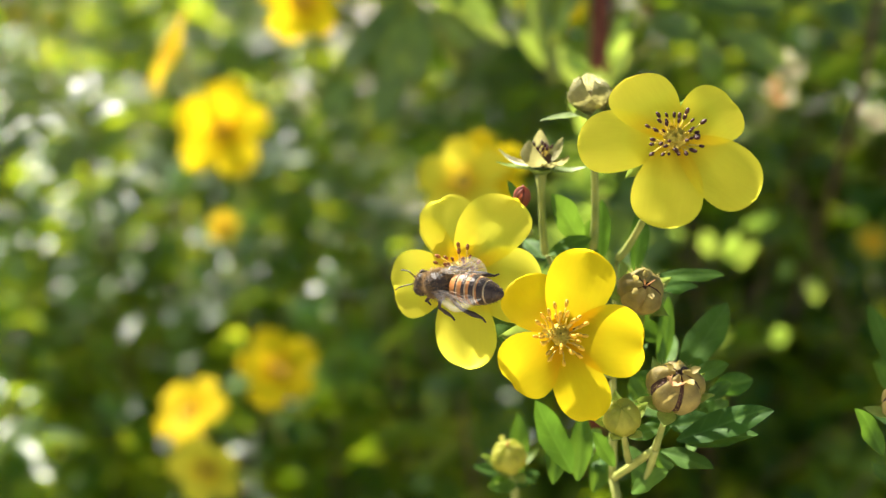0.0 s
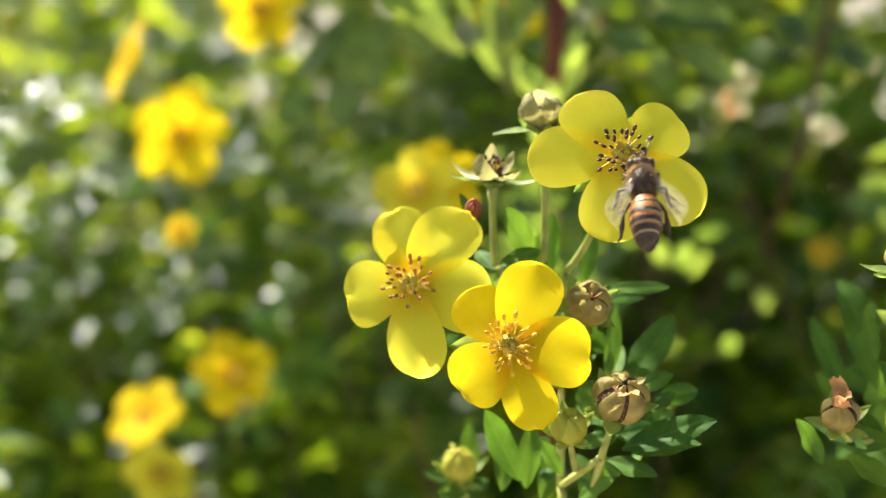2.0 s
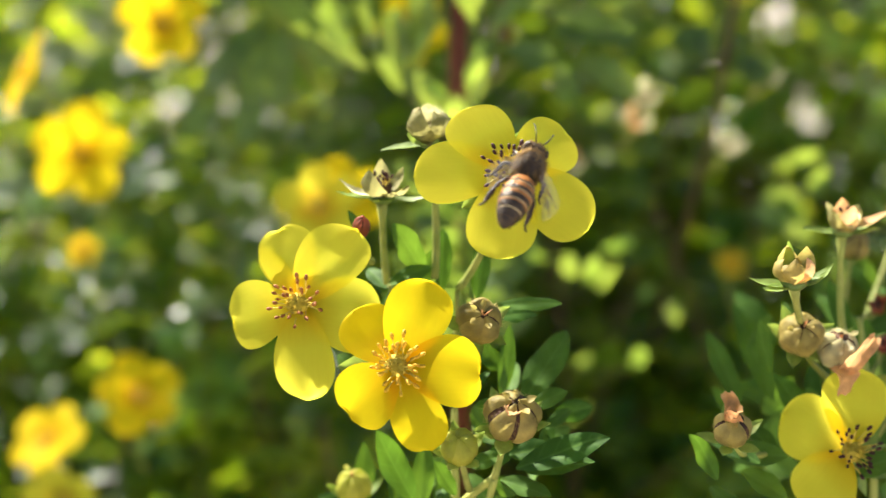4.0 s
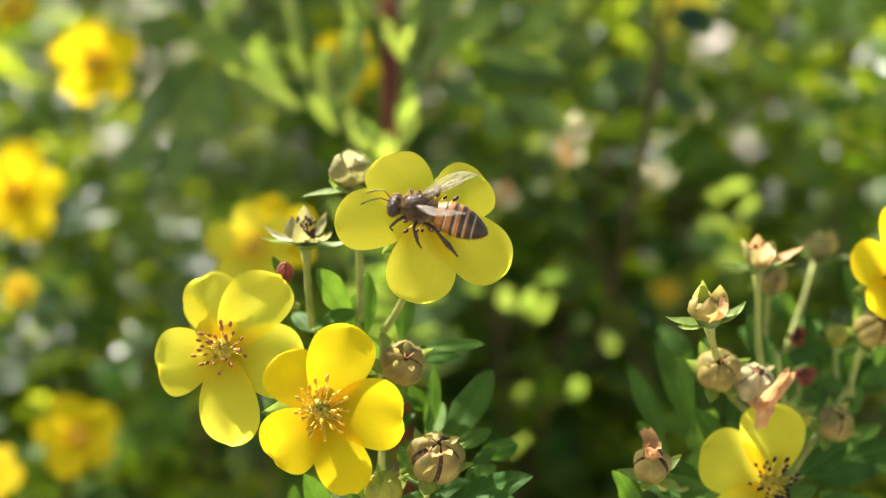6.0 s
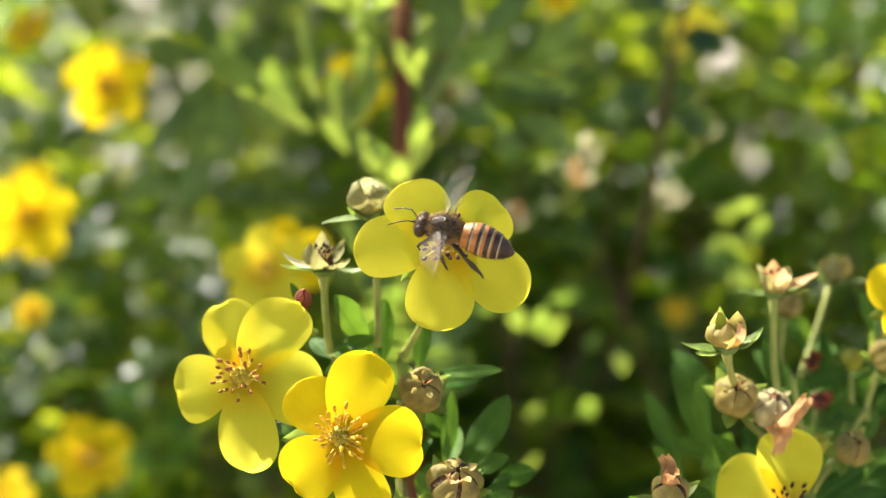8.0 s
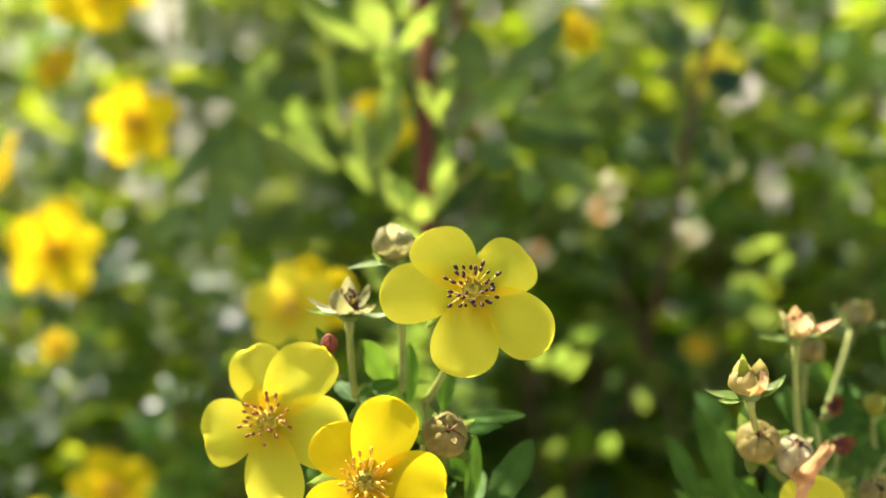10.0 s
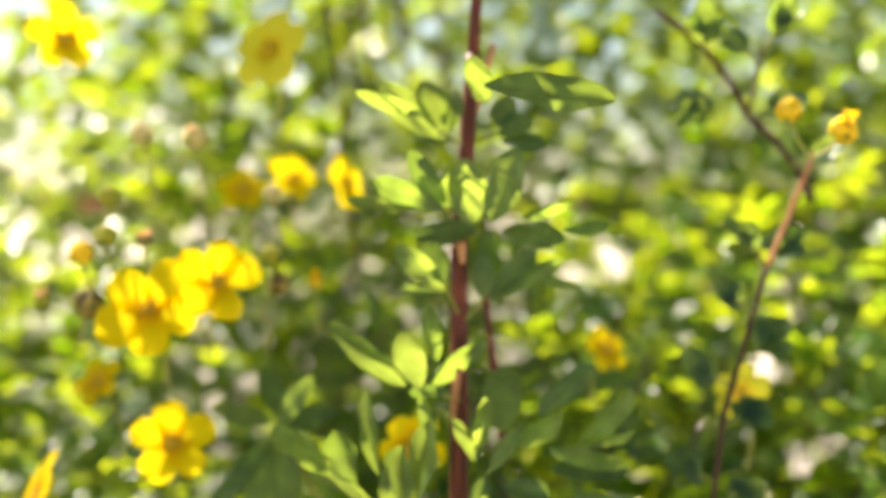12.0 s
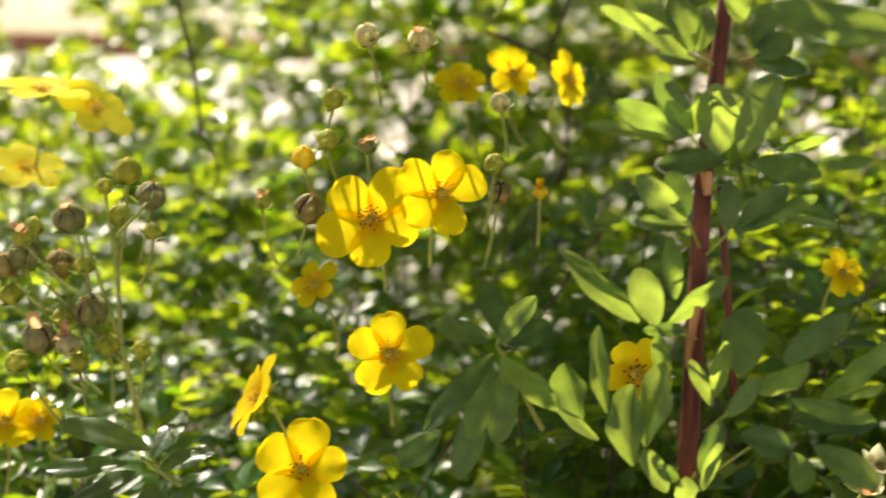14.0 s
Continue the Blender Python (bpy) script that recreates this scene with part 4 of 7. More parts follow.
leaflet(DRY, (0.0595, 0.1894, 0.7130), (0.0549, 0.1934, 0.7186), 3.6, (0.29, -0.75, 0.50), seed=71)
leaflet(DRY, (0.0658, 0.1925, 0.7109), (0.0620, 0.1926, 0.7158), 4.2, (-0.06, -0.75, 0.32), seed=72)
leaflet(DRY, (0.0890, 0.2136, 0.7213), (0.1024, 0.2171, 0.7206), 4.0, (-0.38, -0.75, 0.88), seed=73)
leaflet(DRY, (0.0850, 0.1963, 0.7153), (0.0925, 0.1925, 0.7195), 4.4, (-0.27, -0.75, 0.81), seed=74)
leaflet(DRY, (0.0760, 0.2085, 0.7135), (0.0744, 0.2137, 0.7186), 3.4, (-0.21, -0.75, 0.63), seed=75)
leaflet(DRY, (0.0814, 0.2159, 0.7123), (0.0786, 0.2188, 0.7239), 3.6, (0.17, -0.75, 0.41), seed=76)
leaflet(DRY, (0.0872, 0.2150, 0.7104), (0.0857, 0.2207, 0.7167), 3.4, (0.40, -0.75, 0.72), seed=77)
leaflet(DRY, (0.0533, 0.1790, 0.7176), (0.0470, 0.1850, 0.7197), 3.0, (0.35, -0.75, 0.53), seed=78)
leaflet(DRY, (0.0824, 0.2232, 0.7180), (0.0777, 0.2297, 0.7255), 3.0, (0.27, -0.75, 0.65), seed=79)
leaflet(DRY, (0.0487, 0.1841, 0.7127), (0.0446, 0.1817, 0.7212), 3.2, (0.10, -0.75, 0.85), seed=80)
leaflet(DRY, (0.0673, 0.1832, 0.7142), (0.0742, 0.1811, 0.7176), 4.0, (0.12, -0.75, 0.84), seed=81)
leaflet(DRY, (0.0751, 0.1876, 0.7100), (0.0860, 0.1885, 0.7120), 4.4, (-0.37, -0.75, 0.68), seed=82)
leaflet(DRY, (0.0593, 0.1845, 0.7093), (0.0527, 0.1833, 0.7147), 4.0, (0.29, -0.75, 0.70), seed=83)
leaflet(DRY, (0.0683, 0.1906, 0.7040), (0.0652, 0.1904, 0.7119), 4.0, (0.32, -0.75, 0.68), seed=84)
leaflet(DRY, (0.0816, 0.1896, 0.7039), (0.0880, 0.1885, 0.7091), 4.0, (0.27, -0.75, 0.83), seed=85)
leaflet(DRY, (0.0541, 0.1914, 0.7032), (0.0508, 0.1972, 0.7064), 4.0, (0.31, -0.75, 0.70), seed=86)
leaflet(DRY, (0.0687, 0.2175, 0.7233), (0.0678, 0.2213, 0.7284), 2.5, (0.08, -0.75, 0.62), seed=87)
leaflet(DRY, (0.0959, 0.2066, 0.7037), (0.1025, 0.2127, 0.7063), 3.4, (-0.12, -0.75, 0.35), seed=88)
leaflet(DRY, (0.0699, 0.2322, 0.7180), (0.0629, 0.2372, 0.7255), 3.9, (-0.00, -0.75, 0.63), seed=89)
leaflet(DRY, (0.0985, 0.2294, 0.7150), (0.0946, 0.2329, 0.7229), 3.7, (-0.20, -0.75, 0.42), seed=90)
leaflet(DRY, (0.0933, 0.2084, 0.7262), (0.0940, 0.2057, 0.7361), 3.3, (0.23, -0.75, 0.85), seed=91)
leaflet(DRY, (0.0777, 0.2132, 0.7249), (0.0879, 0.2158, 0.7284), 3.4, (-0.31, -0.75, 0.89), seed=92)
leaflet(DRY, (0.0972, 0.2119, 0.7089), (0.1076, 0.2162, 0.7129), 3.3, (0.01, -0.75, 0.30), seed=93)
leaflet(DRY, (0.0802, 0.2032, 0.7177), (0.0763, 0.2084, 0.7205), 3.9, (0.10, -0.75, 0.67), seed=94)
leaflet(DRY, (0.0597, 0.2124, 0.7083), (0.0542, 0.2092, 0.7173), 3.2, (0.19, -0.75, 0.32), seed=95)
leaflet(DRY, (0.0997, 0.2109, 0.7216), (0.0983, 0.2123, 0.7278), 3.5, (-0.28, -0.75, 0.52), seed=96)
leaflet(DRY, (0.0707, 0.2034, 0.7078), (0.0683, 0.2096, 0.7133), 4.0, (0.20, -0.75, 0.79), seed=97)
leaflet(DRY, (0.0607, 0.2153, 0.7202), (0.0659, 0.2143, 0.7276), 2.8, (-0.09, -0.75, 0.66), seed=98)
leaflet(DRY, (0.0709, 0.2329, 0.7051), (0.0603, 0.2294, 0.7108), 4.0, (-0.07, -0.75, 0.88), seed=99)
leaflet(DRY, (0.0942, 0.2217, 0.6911), (0.0882, 0.2254, 0.6921), 4.1, (0.29, -0.75, 0.48), seed=100)
leaflet(DRY, (0.0733, 0.2036, 0.7012), (0.0772, 0.2076, 0.7094), 2.9, (0.23, -0.75, 0.72), seed=101)
leaflet(DRY, (0.0735, 0.2040, 0.7268), (0.0703, 0.2059, 0.7367), 3.0, (-0.26, -0.75, 0.31), seed=102)
leaflet(DRY, (0.0583, 0.2085, 0.7247), (0.0643, 0.2137, 0.7284), 2.9, (0.35, -0.75, 0.47), seed=103)
leaflet(DRY, (0.0973, 0.2057, 0.7163), (0.0948, 0.2096, 0.7192), 2.5, (-0.07, -0.75, 0.68), seed=104)
leaflet(DRY, (0.0950, 0.2355, 0.7144), (0.0879, 0.2407, 0.7163), 2.8, (-0.14, -0.75, 0.67), seed=105)
leaflet(DRY, (0.0645, 0.2182, 0.7089), (0.0690, 0.2166, 0.7157), 4.2, (0.01, -0.75, 0.32), seed=106)
leaflet(DRY, (0.0733, 0.2313, 0.7074), (0.0649, 0.2300, 0.7113), 2.8, (-0.17, -0.75, 0.85), seed=107)
leaflet(DRY, (0.0918, 0.2074, 0.7134), (0.0841, 0.2045, 0.7173), 2.8, (0.21, -0.75, 0.35), seed=108)
leaflet(DRY, (0.0695, 0.2170, 0.6975), (0.0663, 0.2233, 0.6985), 4.1, (-0.27, -0.75, 0.36), seed=109)
leaflet(DRY, (0.1055, 0.2235, 0.7096), (0.1125, 0.2211, 0.7155), 3.8, (0.35, -0.75, 0.70), seed=110)
leaflet(DRY, (0.0858, 0.2348, 0.7170), (0.0796, 0.2416, 0.7238), 4.0, (-0.00, -0.75, 0.37), seed=111)
leaflet(DRY, (0.0743, 0.2183, 0.7041), (0.0804, 0.2177, 0.7112), 3.9, (-0.04, -0.75, 0.89), seed=112)
leaflet(DRY, (0.0823, 0.2012, 0.7103), (0.0755, 0.2001, 0.7200), 4.1, (-0.20, -0.75, 0.81), seed=113)
leaflet(DRY, (0.0957, 0.2001, 0.7014), (0.0963, 0.1971, 0.7080), 4.0, (0.38, -0.75, 0.48), seed=114)
leaflet(DRY, (0.1020, 0.2163, 0.7036), (0.0965, 0.2180, 0.7059), 3.5, (0.13, -0.75, 0.84), seed=115)
leaflet(DRY, (0.0851, 0.1975, 0.7042), (0.0803, 0.1942, 0.7099), 4.1, (0.28, -0.75, 0.41), seed=116)
leaflet(DRY, (0.0984, 0.2208, 0.7208), (0.1069, 0.2243, 0.7268), 4.0, (-0.38, -0.75, 0.76), seed=117)
leaflet(DRY, (0.1014, 0.2273, 0.7153), (0.1034, 0.2253, 0.7233), 4.0, (-0.24, -0.75, 0.32), seed=118)
leaflet(DRY, (0.0797, 0.2172, 0.7089), (0.0738, 0.2160, 0.7116), 3.5, (-0.14, -0.75, 0.89), seed=119)
leaflet(DRY, (0.0967, 0.2153, 0.7062), (0.0912, 0.2179, 0.7102), 3.8, (-0.11, -0.75, 0.89), seed=120)
leaflet(DRY, (0.0586, 0.2127, 0.7011), (0.0621, 0.2097, 0.7065), 3.4, (-0.23, -0.75, 0.87), seed=121)
leaflet(DRY, (0.0886, 0.2053, 0.7203), (0.0856, 0.2120, 0.7245), 4.1, (0.15, -0.75, 0.89), seed=122)
leaflet(DRY, (0.0669, 0.2282, 0.7013), (0.0731, 0.2240, 0.7079), 3.2, (0.32, -0.75, 0.72), seed=123)
leaflet(DRY, (0.0976, 0.2305, 0.7191), (0.1042, 0.2328, 0.7221), 2.9, (0.27, -0.75, 0.36), seed=124)
leaflet(DRY, (0.0739, 0.2046, 0.7055), (0.0654, 0.2036, 0.7133), 2.7, (-0.29, -0.75, 0.59), seed=125)
leaflet(DRY, (0.0753, 0.2024, 0.7211), (0.0768, 0.2053, 0.7306), 3.7, (0.03, -0.75, 0.52), seed=126)
leaflet(DRY, (0.0684, 0.2033, 0.7145), (0.0691, 0.2081, 0.7222), 3.3, (0.27, -0.75, 0.76), seed=127)
leaflet(DRY, (0.0707, 0.2189, 0.6974), (0.0658, 0.2165, 0.7087), 4.2, (-0.28, -0.75, 0.43), seed=128)
leaflet(DRY, (0.0933, 0.2282, 0.7008), (0.0872, 0.2282, 0.7118), 3.2, (0.06, -0.75, 0.42), seed=129)
leaflet(DRY, (0.0690, 0.2045, 0.7034), (0.0755, 0.2068, 0.7091), 3.2, (-0.12, -0.75, 0.52), seed=130)
leaflet(DRY, (0.0886, 0.2068, 0.7182), (0.0921, 0.2101, 0.7227), 2.5, (0.36, -0.75, 0.41), seed=131)
leaflet(DRY, (0.0925, 0.2134, 0.7215), (0.0983, 0.2122, 0.7258), 3.4, (0.39, -0.75, 0.43), seed=132)
leaflet(DRY, (0.0986, 0.2308, 0.7286), (0.0947, 0.2279, 0.7385), 2.3, (-0.25, -0.75, 0.80), seed=133)
leaflet(DRY, (0.0932, 0.2342, 0.7245), (0.0893, 0.2376, 0.7258), 3.3, (0.35, -0.75, 0.60), seed=134)
leaflet(DRY, (0.1009, 0.2244, 0.7198), (0.1038, 0.2197, 0.7242), 2.8, (-0.16, -0.75, 0.73), seed=135)
leaflet(DRY, (0.0972, 0.2279, 0.7168), (0.1023, 0.2283, 0.7243), 2.2, (-0.29, -0.75, 0.53), seed=136)
leaflet(DRY, (0.1018, 0.2338, 0.7175), (0.1043, 0.2353, 0.7258), 2.4, (-0.12, -0.75, 0.57), seed=137)
leaflet(DRY, (0.0901, 0.2203, 0.7246), (0.0949, 0.2170, 0.7303), 2.4, (-0.38, -0.75, 0.77), seed=138)
leaflet(DRY, (0.0898, 0.2240, 0.7230), (0.0989, 0.2267, 0.7252), 2.6, (-0.07, -0.75, 0.37), seed=139)
leaflet(DRY, (0.1015, 0.2262, 0.7270), (0.0996, 0.2253, 0.7326), 2.3, (0.05, -0.75, 0.84), seed=140)
leaflet(DRY, (0.0957, 0.2180, 0.7251), (0.0930, 0.2200, 0.7331), 2.9, (0.38, -0.75, 0.62), seed=141)
leaflet(DRY, (0.0833, 0.2214, 0.7190), (0.0900, 0.2182, 0.7234), 2.8, (0.09, -0.75, 0.66), seed=142)
leaflet(DRY, (0.0871, 0.2329, 0.7257), (0.0821, 0.2361, 0.7323), 3.2, (0.18, -0.75, 0.31), seed=143)
leaflet(DRY, (0.0885, 0.2329, 0.7260), (0.0842, 0.2344, 0.7341), 2.2, (0.24, -0.75, 0.38), seed=144)

# ---- the tall red-brown shoot behind ----
SHOOT = thing_at("potentilla_shoot", (0.0240, 0.4600, 0.5800), "tall red-brown woody shoot with blue-green leaves in tufts", "shoot")
rod(SHOOT, "stem", (0.0240, 0.4600, 0.5800), (0.0172, 0.3493, 0.7389), 2.8, 2.6, BARK, label="glossy red-brown stem")
rod(SHOOT, "stem", (0.0172, 0.3493, 0.7389), (0.0175, 0.3525, 0.8150), 2.6, 2.35, BARK)
rod(SHOOT, "stem", (0.0175, 0.3525, 0.8150), (0.0215, 0.3567, 0.8690), 2.35, 1.9, BARK)
rod(SHOOT, "stem", (0.0215, 0.3567, 0.8690), (0.0247, 0.3642, 0.9186), 1.7, 0.8, BARK)
rod(SHOOT, "side_stem", (0.0189, 0.3588, 0.8442), (0.0275, 0.3658, 0.8725), 1.3, 0.9, PEEL)
rod(SHOOT, "bark_strip", (0.0155, 0.3468, 0.7702), (0.0168, 0.3453, 0.7863), 0.5, 1.3, PEEL, label="peeling strip of orange bark")
rod(SHOOT, "bark_strip", (0.0181, 0.3464, 0.8135), (0.0177, 0.3481, 0.8188), 0.9, 1.5, PEEL)
rod(SHOOT, "side_stem", (0.0334, 0.3963, 0.7515), (0.0264, 0.4002, 0.8108), 1.2, 1.0, BARK)
leaf = rod(SHOOT, "leaf", (0.0174, 0.3478, 0.7773), (0.0054, 0.3388, 0.7822), 0.45, 0.34, STALK, n=5, sides=6)
leaflet(leaf, (0.0030, 0.3410, 0.7822), (-0.0189, 0.3442, 0.7965), 7.1, (0.25, -0.72, -0.44), 0.21, 0.16, 201, LEAF_SHOOT)
leaflet(leaf, (0.0013, 0.3391, 0.7867), (-0.0173, 0.3443, 0.7979), 4.4, (0.10, -0.80, 0.46), 0.06, 0.31, 202, LEAF_SHOOT)
leaflet(leaf, (0.0070, 0.3376, 0.7824), (0.0013, 0.3372, 0.7959), 8.2, (0.25, -0.72, -0.44), 0.16, 0.325, 203, LEAF_SHOOT)
leaflet(leaf, (0.0099, 0.3423, 0.7820), (0.0242, 0.3450, 0.7941), 7.1, (0.25, -0.72, -0.44), 0.06, 0.37, 204, LEAF_SHOOT)
leaflet(leaf, (0.0111, 0.3367, 0.7890), (0.0083, 0.3288, 0.8043), 5.3, (0.26, -0.80, 0.18), 0.08, 0.49, 205, LEAF_SHOOT)
leaflet(leaf, (0.0145, 0.3419, 0.7805), (0.0040, 0.3380, 0.7814), 3.3, (0.32, -0.80, 0.32), 0.16, 0.22, 206, LEAF_SHOOT)
leaf = rod(SHOOT, "leaf", (0.0204, 0.3453, 0.7542), (0.0318, 0.3338, 0.7688), 0.45, 0.34, STALK, n=5, sides=6)
leaflet(leaf, (0.0273, 0.3356, 0.7709), (0.0283, 0.3411, 0.7876), 10.8, (-0.01, -0.80, 0.53), 0.11, 0.21, 207, LEAF_SHOOT)
leaflet(leaf, (0.0364, 0.3318, 0.7758), (0.0496, 0.3247, 0.7887), 7.2, (-0.22, -0.80, 0.50), 0.04, 0.39, 208, LEAF_SHOOT)
leaflet(leaf, (0.0305, 0.3331, 0.7679), (0.0426, 0.3295, 0.7756), 9.3, (0.25, -0.72, -0.44), 0.10, 0.32, 209, LEAF_SHOOT)
leaflet(leaf, (0.0464, 0.3357, 0.7666), (0.0607, 0.3285, 0.7807), 8.5, (0.25, -0.72, -0.44), 0.17, 0.45, 210, LEAF_SHOOT)
leaflet(leaf, (0.0388, 0.3309, 0.7674), (0.0587, 0.3339, 0.7609), 6.3, (0.25, -0.72, -0.44), 0.04, 0.17, 211, LEAF_SHOOT)
leaflet(leaf, (0.0494, 0.3320, 0.7681), (0.0641, 0.3374, 0.7693), 3.8, (0.25, -0.72, -0.44), 0.21, 0.48, 212, LEAF_SHOOT)
leaflet(leaf, (0.0246, 0.3332, 0.7616), (0.0312, 0.3301, 0.7724), 4.6, (0.02, -0.80, 0.41), 0.06, 0.41, 213, LEAF_SHOOT)
leaf = rod(SHOOT, "leaf", (0.0191, 0.3464, 0.7647), (0.0219, 0.3361, 0.7674), 0.45, 0.34, STALK, n=5, sides=6)
leaflet(leaf, (0.0215, 0.3391, 0.7645), (0.0237, 0.3316, 0.7796), 5.3, (0.31, -0.80, 0.14), 0.10, 0.36, 214, LEAF_SHOOT)
leaflet(leaf, (0.0214, 0.3395, 0.7623), (0.0158, 0.3363, 0.7740), 3.8, (0.30, -0.80, 0.32), 0.10, 0.26, 215, LEAF_SHOOT)
leaf = rod(SHOOT, "leaf", (0.0144, 0.3443, 0.7447), (0.0043, 0.3389, 0.7479), 0.45, 0.34, STALK, n=5, sides=6)
leaflet(leaf, (-0.0163, 0.3364, 0.7599), (-0.0302, 0.3305, 0.7730), 10.6, (-0.80, -0.60, 0.20), 0.07, 0.17, 216, LEAF_SHOOT)
leaflet(leaf, (-0.0097, 0.3428, 0.7566), (-0.0168, 0.3423, 0.7699), 10.9, (-0.80, -0.60, 0.20), 0.15, 0.44, 217, LEAF_SHOOT)
leaflet(leaf, (-0.0039, 0.3391, 0.7593), (-0.0083, 0.3370, 0.7813), 8.5, (-0.80, -0.60, 0.20), 0.05, 0.32, 218, LEAF_SHOOT)
leaflet(leaf, (0.0031, 0.3418, 0.7454), (-0.0008, 0.3356, 0.7663), 13.8, (-0.80, -0.60, 0.20), 0.15, 0.43, 219, LEAF_SHOOT)
leaflet(leaf, (0.0056, 0.3366, 0.7520), (0.0076, 0.3347, 0.7740), 10.6, (-0.80, -0.60, 0.20), 0.09, 0.31, 220, LEAF_SHOOT)
leaflet(leaf, (-0.0055, 0.3429, 0.7513), (-0.0216, 0.3468, 0.7625), 4.9, (-0.80, -0.60, 0.20), 0.13, 0.41, 221, LEAF_SHOOT)
leaflet(leaf, (0.0118, 0.3392, 0.7618), (0.0053, 0.3353, 0.7807), 5.5, (-0.80, -0.60, 0.20), 0.11, 0.50, 222, LEAF_SHOOT)
leaf = rod(SHOOT, "leaf", (0.0180, 0.3440, 0.7421), (0.0175, 0.3323, 0.7474), 0.45, 0.34, STALK, n=5, sides=6)
leaflet(leaf, (0.0112, 0.3337, 0.7418), (0.0052, 0.3327, 0.7527), 5.5, (-0.11, -0.80, 0.14), 0.09, 0.42, 223, LEAF_SHOOT)
leaflet(leaf, (0.0192, 0.3354, 0.7463), (0.0230, 0.3325, 0.7600), 5.3, (-0.05, -0.80, 0.50), 0.17, 0.38, 224, LEAF_SHOOT)
leaflet(leaf, (0.0157, 0.3346, 0.7392), (0.0157, 0.3317, 0.7461), 6.1, (0.14, -0.80, 0.21), 0.13, 0.42, 225, LEAF_SHOOT)
leaflet(leaf, (0.0193, 0.3342, 0.7422), (0.0233, 0.3303, 0.7551), 3.8, (0.31, -0.80, 0.36), 0.14, 0.15, 226, LEAF_SHOOT)
leaflet(leaf, (0.0137, 0.3332, 0.7453), (0.0085, 0.3287, 0.7492), 3.8, (0.12, -0.80, 0.29), 0.19, 0.38, 227, LEAF_SHOOT)
leaf = rod(SHOOT, "leaf", (0.0201, 0.3440, 0.7422), (0.0306, 0.3336, 0.7546), 0.45, 0.34, STALK, n=5, sides=6)
leaflet(leaf, (0.0278, 0.3331, 0.7571), (0.0403, 0.3341, 0.7550), 7.2, (-0.06, -0.80, 0.50), 0.10, 0.45, 228, LEAF_SHOOT)
leaflet(leaf, (0.0400, 0.3367, 0.7610), (0.0616, 0.3383, 0.7609), 7.6, (0.02, -0.80, 0.57), 0.13, 0.34, 229, LEAF_SHOOT)
leaflet(leaf, (0.0397, 0.3318, 0.7542), (0.0457, 0.3355, 0.7422), 6.6, (0.01, -0.80, 0.55), 0.16, 0.40, 230, LEAF_SHOOT)
leaflet(leaf, (0.0456, 0.3357, 0.7548), (0.0608, 0.3301, 0.7477), 7.3, (-0.05, -0.80, 0.53), 0.16, 0.30, 231, LEAF_SHOOT)
leaf = rod(SHOOT, "leaf", (0.0188, 0.3524, 0.8192), (0.0225, 0.3434, 0.8221), 0.45, 0.34, STALK, n=5, sides=6)
leaflet(leaf, (0.0228, 0.3458, 0.8220), (0.0052, 0.3468, 0.8213), 6.9, (-0.07, -0.80, 0.50), 0.07, 0.30, 232, LEAF_SHOOT)
leaflet(leaf, (0.0202, 0.3450, 0.8233), (0.0185, 0.3400, 0.8406), 10.2, (-0.08, -0.80, 0.57), 0.05, 0.32, 233, LEAF_SHOOT)
leaflet(leaf, (0.0249, 0.3420, 0.8244), (0.0316, 0.3348, 0.8424), 11.9, (-0.28, -0.80, 0.55), 0.07, 0.22, 234, LEAF_SHOOT)
leaflet(leaf, (0.0236, 0.3407, 0.8217), (0.0277, 0.3392, 0.8204), 2.4, (-0.19, -0.80, 0.53), 0.15, 0.23, 235, LEAF_SHOOT)
leaflet(leaf, (0.0283, 0.3467, 0.8217), (0.0437, 0.3388, 0.8212), 7.8, (-0.18, -0.80, 0.50), 0.11, 0.19, 236, LEAF_SHOOT)
leaflet(leaf, (0.0442, 0.3462, 0.8227), (0.0563, 0.3435, 0.8227), 4.8, (0.25, -0.72, -0.44), 0.06, 0.34, 237, LEAF_SHOOT)
leaflet(leaf, (0.0329, 0.3428, 0.8253), (0.0466, 0.3429, 0.8287), 4.2, (0.25, -0.72, -0.44), 0.12, 0.43, 238, LEAF_SHOOT)
leaf = rod(SHOOT, "leaf", (0.0179, 0.3527, 0.8220), (0.0131, 0.3436, 0.8279), 0.45, 0.34, STALK, n=5, sides=6)
leaflet(leaf, (0.0134, 0.3432, 0.8280), (0.0040, 0.3372, 0.8415), 6.6, (0.25, -0.72, -0.44), 0.21, 0.49, 239, LEAF_SHOOT)
leaflet(leaf, (0.0132, 0.3448, 0.8279), (-0.0054, 0.3418, 0.8345), 7.8, (0.25, -0.72, -0.44), 0.06, 0.35, 240, LEAF_SHOOT)
leaflet(leaf, (0.0082, 0.3449, 0.8273), (-0.0115, 0.3389, 0.8312), 4.5, (0.09, -0.80, 0.46), 0.11, 0.30, 241, LEAF_SHOOT)
leaflet(leaf, (0.0121, 0.3422, 0.8285), (0.0074, 0.3382, 0.8357), 5.4, (0.25, -0.72, -0.44), 0.21, 0.47, 242, LEAF_SHOOT)
leaflet(leaf, (0.0145, 0.3447, 0.8279), (0.0144, 0.3404, 0.8382), 6.0, (0.34, -0.80, 0.30), 0.11, 0.26, 243, LEAF_SHOOT)
leaf = rod(SHOOT, "leaf", (0.0173, 0.3503, 0.7997), (0.0131, 0.3384, 0.8080), 0.45, 0.34, STALK, n=5, sides=6)
